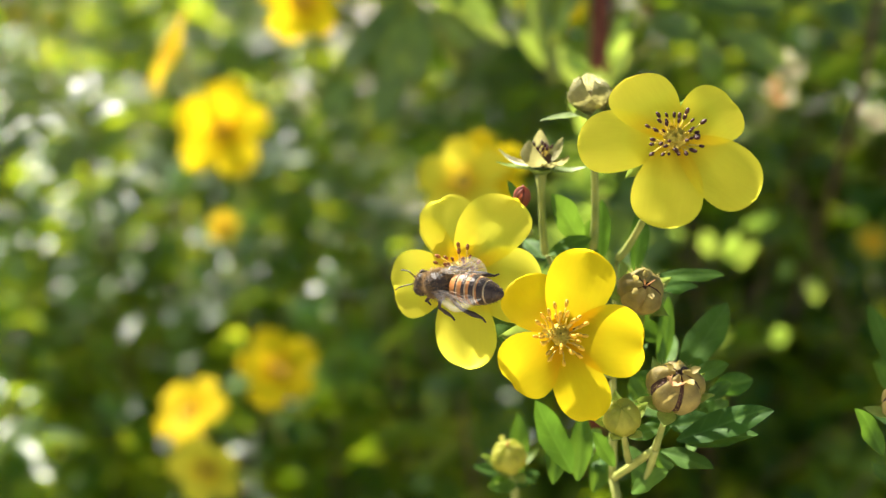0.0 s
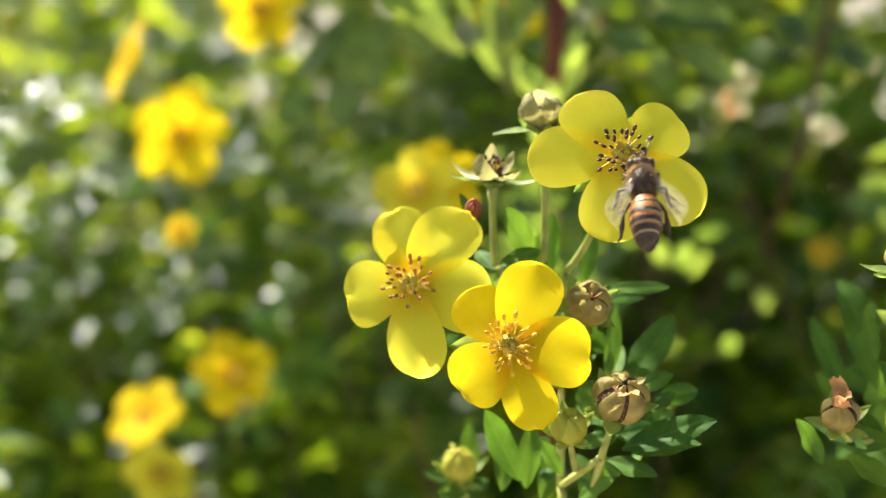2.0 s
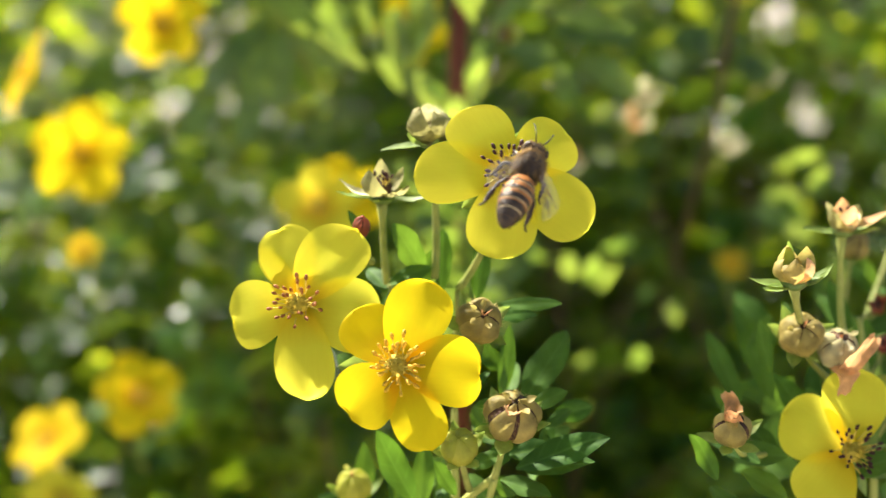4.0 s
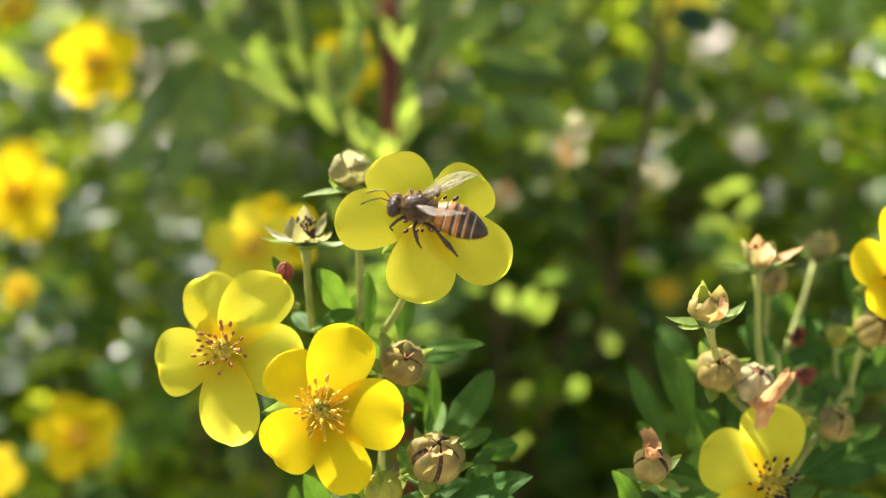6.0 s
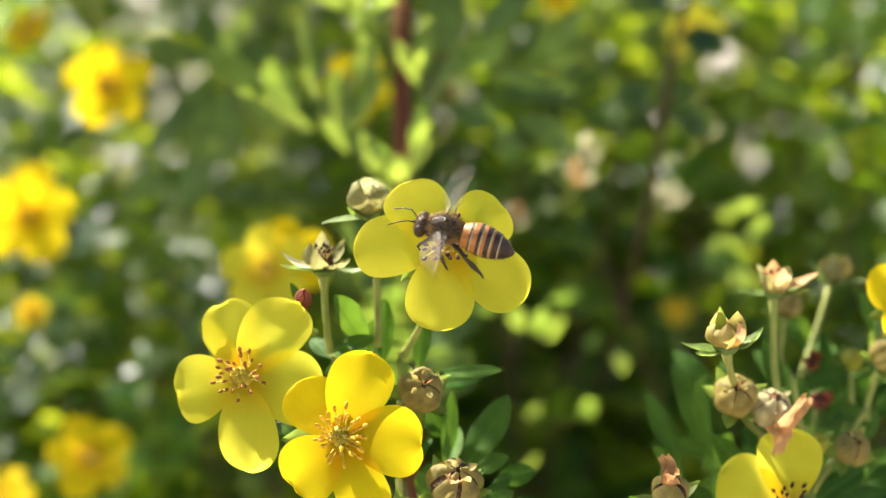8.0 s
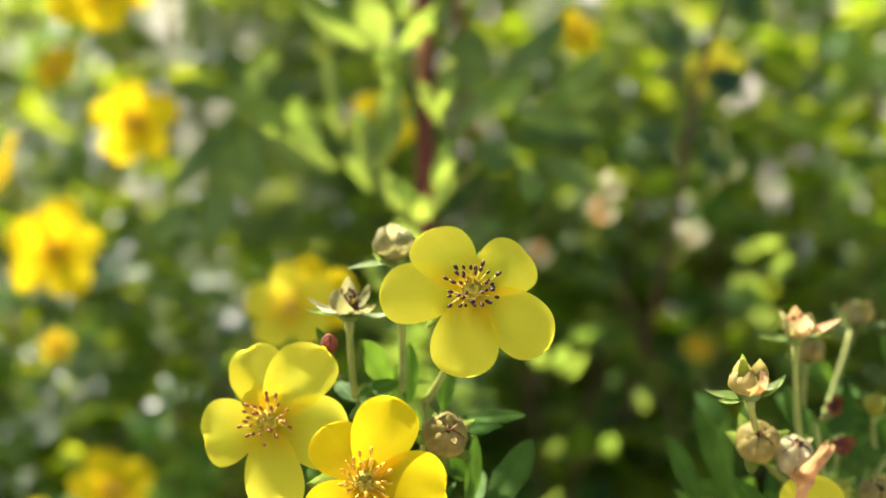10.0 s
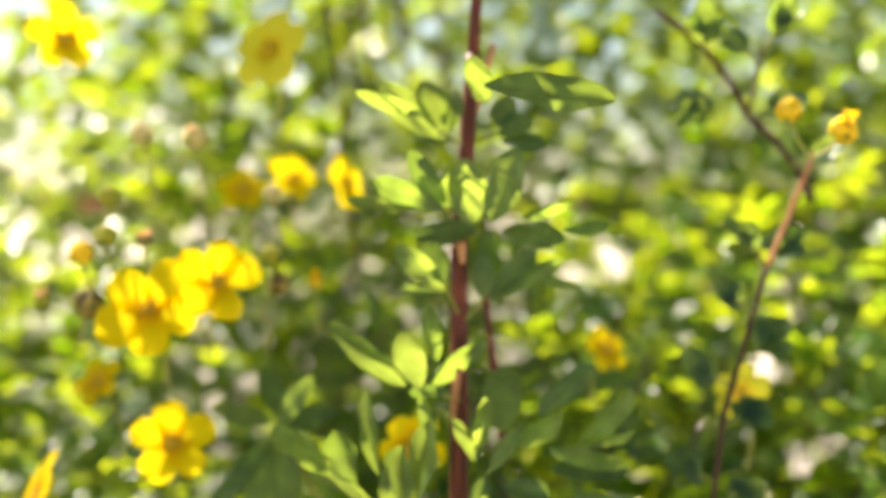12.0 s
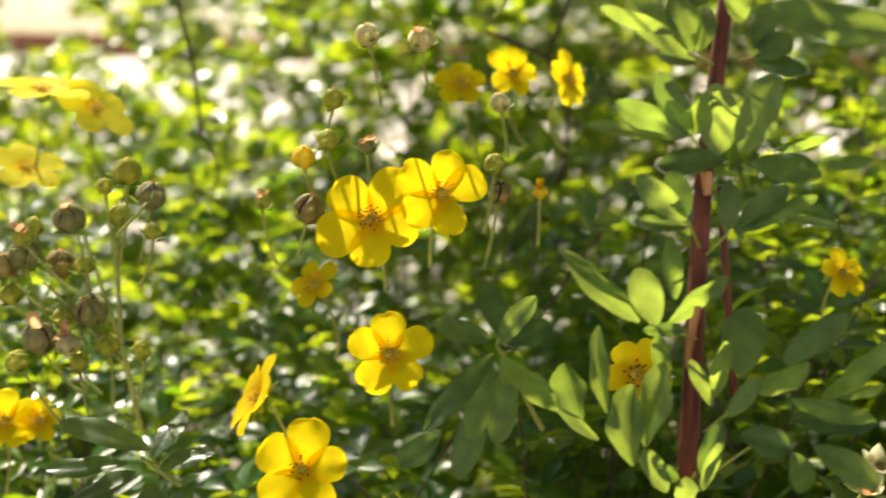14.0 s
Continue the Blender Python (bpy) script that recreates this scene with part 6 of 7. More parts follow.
potentilla_flower((-0.1002, 0.4284, 0.6815), (0.055, -0.896, 0.440), ((90, 4.5, 0.85), (18, 4.3, 0.93), (-54, 4.2, 0.90), (-126, 4.6, 0.94), (162, 4.2, 0.92)), "small orange-yellow flower in the bush", "gold", mat=PETAL_DEEP, cup=0.19, seed=60, stamens=18, group=FAR, stalk=(-0.0996, 0.4439, 0.6510))
potentilla_flower((0.1177, 0.4569, 0.6672), (0.055, -0.896, 0.440), ((90, 4.0, 0.86), (18, 4.3, 0.92), (-54, 4.3, 0.81), (-126, 4.1, 0.92), (162, 4.6, 0.89)), "small yellow flower deep in the bush", "gold", mat=PETAL_DEEP, cup=0.11, seed=61, stamens=18, group=FAR, stalk=(0.1289, 0.4727, 0.6352))
potentilla_flower((-0.1181, 0.4859, 0.8880), (0.456, -0.859, 0.234), ((90, 12.8, 0.84), (18, 12.1, 0.84), (-54, 11.3, 0.91), (-126, 11.5, 0.81), (162, 12.9, 0.81)), "golden flower high in the bush", "gold", mat=PETAL_DEEP, cup=0.21, seed=62, stamens=18, group=FAR, stalk=(-0.1174, 0.5077, 0.8632))
potentilla_flower((-0.0435, 0.4827, 0.8841), (-0.506, -0.772, 0.385), ((90, 14.2, 0.86), (18, 14.1, 0.91), (-54, 15.8, 0.91), (-126, 14.7, 0.88), (162, 14.5, 0.91)), "sunlit flower high in the bush", "gold", mat=PETAL, cup=0.14, seed=63, stamens=18, group=FAR, stalk=(-0.0464, 0.5047, 0.8590))
potentilla_flower((0.1135, 0.4300, 0.7669), (-0.506, -0.772, 0.385), ((90, 8.9, 0.84), (18, 9.3, 0.91), (-54, 8.2, 0.80), (-126, 8.8, 0.82), (162, 8.6, 0.89)), "pale yellow flower behind a brown stem", "gold", mat=PETAL, cup=0.22, seed=64, stamens=18, group=FAR, stalk=(0.1203, 0.4514, 0.7380))
potentilla_flower((0.0732, 0.4621, 0.7781), (0.455, -0.770, 0.447), ((90, 7.8, 0.92), (18, 7.4, 0.85), (-54, 8.1, 0.85), (-126, 8.3, 0.81), (162, 7.3, 0.85)), "small golden flower beyond the shoot", "gold", mat=PETAL_DEEP, cup=0.17, seed=65, stamens=18, group=FAR, stalk=(0.0769, 0.4817, 0.7501))
husk("flower_bud", (-0.0378, 0.4205, 0.8317), (-0.17, -0.38, 0.9), 2.89, "pale round bud on a thin stalk", "bud", WOOL, 0.09, 0.63, 0.06, 5, 140, (-0.0349, 0.4243, 0.8149), 2, WOOL, 0.95, "buds and husks behind", 0, 0)
husk("flower_bud", (-0.0875, 0.4155, 0.8315), (0.05, -0.52, 0.9), 3.08, "yellow-green bud over the flowers", "bud", BUD, 0.04, 0.62, 0.06, 5, 141, (-0.0927, 0.4186, 0.8157), 2, BUD, 0.95, "buds and husks behind", 0, 0)
husk("flower_bud", (-0.0879, 0.4098, 0.8195), (0.19, -0.54, 0.9), 3.08, "pale green bud above the flowers", "bud", BUD, 0.05, 0.57, 0.06, 5, 142, (-0.0802, 0.4134, 0.7977), 2, BUD, 0.95, "buds and husks behind", 0, 0)
husk("seed_husk", (-0.0782, 0.4192, 0.8507), (-0.19, -0.56, 0.9), 3.47, "pale woolly husk in sun", "seed husk", WOOL, 0.09, 0.57, 0.06, 5, 143, (-0.0738, 0.4225, 0.8291), 2, WOOL, 0.95, "buds and husks behind", 0, 0)
husk("seed_husk", (-0.0621, 0.4207, 0.8498), (0.05, -0.36, 0.9), 3.66, "pale husk with a dry upright petal", "seed husk", WOOL, 0.06, 0.58, 0.06, 5, 144, (-0.0591, 0.4247, 0.8345), 2, WOOL, 0.95, "buds and husks behind", 0, 1)
husk("spent_flower", (-0.0762, 0.4108, 0.8181), (-0.01, -0.47, 0.9), 2.5, "flat spent flower with pale sepals", "spent flower", PALE, 0.06, 0.62, 0.06, 5, 145, (-0.0749, 0.4137, 0.7967), 2, None, 0.95, "buds and husks behind", 0, 3)
husk("flower_bud", (-0.0957, 0.4122, 0.8140), (0.09, -0.60, 0.9), 3.37, "half-open yellow bud beside flowers", "bud", PETAL_BUD, 0.09, 0.62, 0.06, 5, 146, (-0.0909, 0.4157, 0.7938), 2, PETAL_BUD, 0.95, "buds and husks behind", 0, 0, dry=PETAL_DEEP)
husk("seed_husk", (-0.0934, 0.4102, 0.7986), (0.21, -0.13, 0.9), 4.5, "brown seed husk beside the flowers", "seed husk", HUSK, 0.06, 0.57, 0.06, 5, 147, (-0.0972, 0.4136, 0.7841), 2, None, 0.95, "buds and husks behind", 0, 0)
husk("seed_husk", (-0.1715, 0.4211, 0.7915), (-0.16, -0.56, 0.9), 4.73, "tan seed husk on a thin stalk", "seed husk", PALE, 0.04, 0.59, 0.06, 5, 148, (-0.1671, 0.4245, 0.7706), 2, None, 0.95, "buds and husks behind", 0, 1)
husk("seed_husk", (-0.1852, 0.4181, 0.7799), (0.21, -0.24, 0.9), 4.5, "tan husk with orange dry petals", "seed husk", PALE, 0.04, 0.61, 0.06, 5, 149, (-0.1738, 0.4216, 0.7551), 2, None, 0.95, "buds and husks behind", 0, 0)
husk("seed_husk", (-0.1778, 0.4281, 0.7756), (0.09, -0.33, 0.9), 4.5, "brown seed husk on its stalk", "seed husk", HUSK, 0.07, 0.63, 0.06, 5, 150, (-0.1705, 0.4309, 0.7489), 2, None, 0.95, "buds and husks behind", 0, 0)
husk("seed_husk", (-0.1641, 0.4177, 0.7629), (-0.18, -0.55, 0.9), 4.96, "round tan seed husk", "seed husk", PALE, 0.05, 0.56, 0.06, 5, 151, (-0.1592, 0.4216, 0.7454), 2, None, 0.95, "buds and husks behind", 0, 0)
husk("seed_husk", (-0.1800, 0.4149, 0.7542), (0.04, -0.46, 0.9), 4.96, "split tan seed husk", "seed husk", PALE, 0.06, 0.62, 0.06, 5, 152, (-0.1673, 0.4194, 0.7357), 2, None, 0.95, "buds and husks behind", 0, 1)
husk("flower_bud", (-0.1545, 0.4250, 0.8064), (0.15, -0.53, 0.9), 4.06, "green bud on a thin stalk", "bud", BUD, 0.04, 0.61, 0.06, 5, 153, (-0.1565, 0.4272, 0.7820), 2, BUD, 0.95, "buds and husks behind", 0, 0)
husk("seed_husk", (-0.1498, 0.4341, 0.7981), (0.12, -0.13, 0.9), 4.5, "olive-tan husk with green sepals", "seed husk", PALE, 0.10, 0.60, 0.06, 5, 154, (-0.1545, 0.4363, 0.7754), 2, None, 0.95, "buds and husks behind", 0, 0)
husk("flower_bud", (-0.1595, 0.4322, 0.7914), (-0.04, -0.25, 0.9), 3.6, "small green bud on its stalk", "bud", BUD, 0.06, 0.57, 0.06, 5, 155, (-0.1605, 0.4355, 0.7743), 2, BUD, 0.95, "buds and husks behind", 0, 0)
husk("spent_flower", (-0.1095, 0.4185, 0.7992), (0.14, -0.26, 0.9), 2.31, "spent flower with dark stamens", "spent flower", BUD, 0.07, 0.58, 0.06, 5, 156, (-0.1053, 0.4220, 0.7793), 2, BUD, 0.95, "buds and husks behind", 0, 3)
husk("spent_flower", (-0.0254, 0.4374, 0.8036), (-0.00, -0.50, 0.9), 2.31, "withered golden flower on a twig", "spent flower", PETAL_BUD, 0.10, 0.59, 0.06, 5, 157, (-0.0254, 0.4408, 0.7861), 2, PETAL_BUD, 0.95, "buds and husks behind", 0, 3, dry=PETAL_DEEP)
husk("flower_bud", (-0.0393, 0.4275, 0.8128), (-0.03, -0.36, 0.9), 3.08, "green bud with spread sepals", "bud", BUD, 0.07, 0.61, 0.06, 5, 158, (-0.0423, 0.4299, 0.7906), 2, BUD, 0.95, "buds and husks behind", 0, 0)
husk("seed_husk", (-0.0378, 0.4362, 0.8032), (0.10, -0.53, 0.9), 3.66, "round tan husk in shade", "seed husk", HUSK, 0.09, 0.56, 0.06, 5, 159, (-0.0423, 0.4380, 0.7780), 2, None, 0.95, "buds and husks behind", 0, 0)
husk("flower_bud", (0.1072, 0.3578, 0.8544), (-0.23, -0.46, 0.9), 3.25, "round yellow opening bud", "bud", PETAL_BUD, 0.06, 0.63, 0.06, 5, 160, (0.1149, 0.3625, 0.8417), 2, PETAL_BUD, 0.95, "buds and husks behind", 0, 0, dry=PETAL_DEEP)
husk("spent_flower", (0.1219, 0.3568, 0.8490), (0.28, -0.49, 0.9), 3.61, "brown-hearted withered golden flower", "spent flower", PETAL_BUD, 0.08, 0.62, 0.06, 5, 161, (0.1149, 0.3625, 0.8417), 2, PETAL_BUD, 0.95, "buds and husks behind", 0, 3, dry=PETAL_DEEP)
husk("flower_bud", (-0.1891, 0.4159, 0.7675), (0.01, -0.44, 0.9), 3.38, "yellow-green bud in the husk cluster", "bud", BUD, 0.05, 0.56, 0.06, 5, 162, (-0.1781, 0.4207, 0.7520), 2, BUD, 0.95, "buds and husks behind", 0, 0)
husk("flower_bud", (-0.1665, 0.4195, 0.7769), (0.13, -0.30, 0.9), 2.92, "yellow-green bud in the husk cluster", "bud", BUD, 0.04, 0.63, 0.06, 5, 163, (-0.1597, 0.4232, 0.7568), 2, BUD, 0.95, "buds and husks behind", 0, 0)
husk("flower_bud", (-0.1725, 0.4166, 0.7609), (-0.08, -0.16, 0.9), 3.16, "yellow-green bud in the husk cluster", "bud", BUD, 0.08, 0.61, 0.06, 5, 164, (-0.1660, 0.4197, 0.7366), 2, BUD, 0.95, "buds and husks behind", 0, 0)
husk("flower_bud", (-0.1458, 0.4232, 0.7880), (-0.03, -0.57, 0.9), 2.7, "yellow-green bud in the husk cluster", "bud", BUD, 0.04, 0.58, 0.06, 5, 165, (-0.1511, 0.4259, 0.7695), 2, BUD, 0.95, "buds and husks behind", 0, 0)
husk("flower_bud", (-0.1829, 0.4196, 0.7887), (0.25, -0.40, 0.9), 2.7, "yellow-green bud in the husk cluster", "bud", BUD, 0.05, 0.57, 0.06, 5, 166, (-0.1742, 0.4235, 0.7690), 2, BUD, 0.95, "buds and husks behind", 0, 0)
husk("flower_bud", (-0.1584, 0.4168, 0.7525), (-0.05, -0.56, 0.9), 3.38, "yellow-green bud in the husk cluster", "bud", BUD, 0.07, 0.58, 0.06, 5, 167, (-0.1579, 0.4197, 0.7312), 2, BUD, 0.95, "buds and husks behind", 0, 0)
husk("flower_bud", (-0.1864, 0.4131, 0.7465), (-0.21, -0.51, 0.9), 3.38, "yellow-green bud in the husk cluster", "bud", BUD, 0.09, 0.59, 0.06, 5, 168, (-0.1722, 0.4173, 0.7244), 2, BUD, 0.95, "buds and husks behind", 0, 0)
husk("flower_bud", (-0.1670, 0.4151, 0.7470), (0.14, -0.29, 0.9), 2.92, "yellow-green bud in the husk cluster", "bud", BUD, 0.10, 0.61, 0.06, 5, 169, (-0.1617, 0.4176, 0.7197), 2, BUD, 0.95, "buds and husks behind", 0, 0)
husk("flower_bud", (-0.1477, 0.4176, 0.7510), (-0.29, -0.51, 0.9), 2.92, "yellow-green bud in the husk cluster", "bud", BUD, 0.05, 0.59, 0.06, 5, 170, (-0.1518, 0.4202, 0.7306), 2, BUD, 0.95, "buds and husks behind", 0, 0)
husk("flower_bud", (-0.1613, 0.4236, 0.8016), (0.08, -0.43, 0.9), 2.48, "yellow-green bud in the husk cluster", "bud", BUD, 0.07, 0.61, 0.06, 5, 171, (-0.1587, 0.4259, 0.7750), 2, BUD, 0.95, "buds and husks behind", 0, 0)
husk("spent_flower", (-0.1693, 0.4118, 0.7530), (-0.08, -0.41, 0.9), 3.38, "pale husk with an orange dry petal", "spent flower", WOOL, 0.10, 0.62, 0.06, 5, 172, (-0.1598, 0.4163, 0.7365), 2, WOOL, 0.95, "buds and husks behind", 0, 3)
husk("spent_flower", (-0.1823, 0.4094, 0.7865), (-0.13, -0.39, 0.9), 2.92, "spent flower with one orange petal", "spent flower", BUD, 0.06, 0.59, 0.06, 5, 173, (-0.1631, 0.4146, 0.7676), 2, BUD, 0.95, "buds and husks behind", 0, 3)
husk("seed_husk", (-0.1912, 0.4169, 0.7762), (0.00, -0.44, 0.9), 3.84, "tan husk among green buds", "seed husk", HUSK, 0.08, 0.60, 0.06, 5, 174, (-0.1778, 0.4220, 0.7607), 2, None, 0.95, "buds and husks behind", 0, 0)

# ---- bushes of leaves ----
def leaf_arrays(rng, L):
    """A small compound leaf of five leaflets along x, as quads."""
    nu, nv = 4, 3
    q = leaflet_quads(nu, nv)
    vs, qs, n0 = [], [], 0
    for deg, back, k in ((0, 0, 1.0), (48, 0.05, 0.85), (-48, 0.05, 0.85), (70, 0.35, 0.75), (-70, 0.35, 0.75)):
        v = leaflet_arrays(L * 0.62 * k, L * 0.62 * k * 0.44, rng.uniform(0.0, 0.35), rng.uniform(0.1, 0.6), nu, nv, 0, 0.5)
        a = radians(deg + rng.uniform(-14, 14))
        b = rng.uniform(-0.35, 0.35)
        c, s = math.cos(a), math.sin(a)
        x, y, z = v[:, 0].copy(), v[:, 1].copy(), v[:, 2].copy()
        z += x * b
        vs.append(np.stack([L * (0.40 - back * 0.5) + x * c - y * s, x * s + y * c, z], -1))
        qs.append(q + n0)
        n0 += nu * nv
    return np.concatenate(vs), np.concatenate(qs)


LEAF_KINDS = [leaf_arrays(random.Random(100 + k), 1.0) for k in range(14)]


class Mass:
    """Collects leaves and twigs into one sheet of leaves and one net of twigs."""

    def __init__(self):
        self.v, self.q, self.n = [], [], 0
        self.tv, self.tq, self.tn = [], [], 0

    def leaf(self, rng, place, way, face, L):
        v, q = LEAF_KINDS[rng.randrange(len(LEAF_KINDS))]
        m = np.array(blade_pose((0, 0, 0), way, face).to_3x3()) * L
        self.v.append(v @ m.T + np.array(place))
        self.q.append(q + self.n)
        self.n += len(v)

    def twig(self, pts, r0, r1, sides=5):
        n = len(pts)
        v, f = tube(pts, [r0 + (r1 - r0) * i / (n - 1) for i in range(n)], sides)
        self.tv.append(np.array([tuple(p) for p in v]))
        self.tq.append(np.array(f[:(n - 1) * sides]) + self.tn)
        self.tn += len(v)

    def shoot(self, rng, foot, top, leaves, L, bare=0.3, keep=None, thick=0.0010):
        bend = Vector((rng.uniform(-0.11, 0.11), rng.uniform(-0.08, 0.08), 0))
        pts = curve_points(foot, top, bend, 9)
        if keep is is_open and not all(keep(p) for p in pts[3:]):
            return
        self.twig(pts, thick, thick * 0.5)
        for k in range(leaves):
            u = bare + (1 - bare) * (k + rng.random()) / leaves
            i = min(int(u * 8), 7)
            p = pts[i].lerp(pts[i + 1], u * 8 - i)
            axis = (pts[i + 1] - pts[i]).normalized()
            a = k * 2.4 + rng.uniform(-0.5, 0.5)
            out = Vector((math.cos(a), math.sin(a), rng.uniform(0.1, 1.0)))
            out.normalize()
            size = L * rng.uniform(0.7, 1.3)
            if keep and not keep(p + out * size * 0.6):
                continue
            face = (axis * 0.7 + Vector((rng.uniform(-0.6, 0.6), rng.uniform(-0.6, 0.4), rng.uniform(0.1, 0.9)))).normalized()
            self.leaf(rng, p, out, face, size)

    def put(self, label, twigs_label):
        leaves = new("foliage", quads_mesh("foliage", np.concatenate(self.v), np.concatenate(self.q), LEAF_MASS))
        tagged(leaves, label, "foliage", kind="stuff")
        twigs = new("twigs", quads_mesh("twigs", np.concatenate(self.tv), np.concatenate(self.tq), BARK_DULL))
        tagged(twigs, twigs_label, "twigs", kind="stuff")


# clearings in the leaves before the further flowers and the shoot
OPEN = [(ob.matrix_basis.translation.copy(), 0.028 if ob["group"] == FAR else 0.021) for ob in scene.objects if ob.get("group") in (FAR, "buds and husks behind")]
OPEN += [(SHOOT.matrix_basis @ ob.matrix_basis @ Vector((0.010, 0, 0)), 0.021) for ob in SHOOT.children_recursive if ob.name.startswith("leaflet")]
OPEN += [(Vector((0.0172 + 0.00002 * k, 0.3493 + 0.001 * k, 0.739 + 0.012 * k)), 0.021) for k in range(11)]
OPEN += [(p, 0.016) for p in LIT]
OPEN += [(Vector(p), 0.021) for p in ((0.1071, 0.3775, 0.8113), (0.0990, 0.3740, 0.7848), (0.0933, 0.3720, 0.7693), (0.0899, 0.3686, 0.7444))]
LENS = Vector((0, 0, EYE + 0.02))

# gaps in the leaves through which the sunlit ground and the sky beyond show: yaw, pitch, half width in degrees
GAPS = [(ahead(yaw, pitch), math.tan(radians(wide))) for yaw, pitch, wide in (
    (-22.6, 2.0, 1.7), (-20.4, 1.4, 0.7), (-18.8, -0.0, 0.9), (-17.3, -1.4, 0.6), (-13.2, -1.3, 0.8), (-12.5, 0.2, 0.6), (-10.7, -1.8, 0.6), (6.7, -8.3, 0.5), (9.6, -2.0, 0.9), (17.1, -10.6, 0.7), (12.9, -8.8, 0.5), (-10.5, 3.3, 0.7), (-15.4, 2.1, 0.6), (15.5, -6.3, 0.9), (18.7, -5.4, 0.6), (21.5, -7.5, 0.7), (10.0, -10.6, 0.6), (7.1, -12.8, 0.5), (-9.8, -12.4, 0.5), (16.7, -9.8, 0.6), (18.3, -9.1, 0.5), (-17.1, -21.5, 0.6), (-15.2, -21.8, 0.6), (-6.0, -22.6, 0.5), (-18.3, -6.9, 0.5), (-13.8, -7.6, 0.6)
)]


def in_window(p):
    d = p - LENS
    for way, wide in GAPS:
        along = d.dot(way)
        if along > 0.42 and (d - way * along).length < wide * along:
            return True
    return False


def is_clear(p):
    """Whether a leaf of the deeper shrub may grow at p."""
    return not in_window(p)


def is_open(p):
    """Whether a leaf may grow at p: clear of the shoot and the further flowers."""
    if p.y < 0.27 or in_window(p):
        return False
    for c in LIT:
        along = (p - c).dot(SUN)
        if along > 0 and (p - c - SUN * along).length < 0.015:
            return False
    for c, wide in OPEN:
        d = c - LENS
        along = (p - LENS).dot(d) / d.length_squared
        if 0.5 < along < 1.02 and (LENS + d * along - p).length < wide:
            return False
    return True


# places that the sun reaches through gaps left in the added boughs
FLECKS = [(Vector(p), (0.022, 0.020, 0.015, 0.015, 0.012, 0.017, 0.016, 0.018, 0.010, 0.009)[k] if k < 10 else 0.022) for k, p in enumerate(((-0.0085, 0.3450, 0.7880), (0.0040, 0.3450, 0.7872), (0.0556, 0.3450, 0.7705), (0.0152, 0.3450, 0.7834), (0.0462, 0.3450, 0.7679), (0.0045, 0.3450, 0.8344), (0.0424, 0.3450, 0.8275), (-0.0034, 0.3450, 0.8571), (-0.0166, 0.3077, 0.7246), (-0.0080, 0.3120, 0.7290), (-0.0761, 0.4020, 0.7985), (-0.0530, 0.4015, 0.8061), (-0.0676, 0.4070, 0.7591), (-0.0020, 0.3446, 0.8558), (-0.0969, 0.4178, 0.7173), (-0.1827, 0.4191, 0.7852), (-0.1688, 0.4211, 0.7891), (-0.1820, 0.4166, 0.7677), (-0.1660, 0.4178, 0.7646), (-0.1533, 0.4242, 0.8001), (-0.1523, 0.4207, 0.7755), (-0.1777, 0.4145, 0.7502), (-0.1548, 0.4169, 0.7508), (-0.2117, 0.5013, 0.8272), (-0.1947, 0.5022, 0.8214), (-0.2257, 0.5153, 0.7972), (-0.0873, 0.4149, 0.8273), (-0.0952, 0.4122, 0.8137), (-0.0697, 0.4200, 0.8504), (-0.0386, 0.4205, 0.8320)))]
FLECKS += [(p, 0.014) for p in LIT]
fleck = random.Random(77)
FLECKS += [(Vector((fleck.uniform(0.09, 0.44), fleck.uniform(0.46, 1.1), fleck.uniform(0.55, 0.95))), fleck.uniform(0.030, 0.055)) for k in range(75)]
FLECKS += [(Vector((fleck.uniform(-0.36, -0.10), fleck.uniform(0.42, 0.8), fleck.uniform(0.5, 0.85))), 0.028) for k in range(44)]


def in_gap(p):
    for c, wide in FLECKS:
        d = p - c
        along = d.dot(SUN)
        if along > 0.02 and (d - SUN * along).length < wide:
            return True
    return False


def is_over(p):
    """Where the added shading boughs carry leaves: above all that the lens takes in."""
    return p.y > 0.5 and p.z > 0.86 + 0.17 * p.y and not in_gap(p)


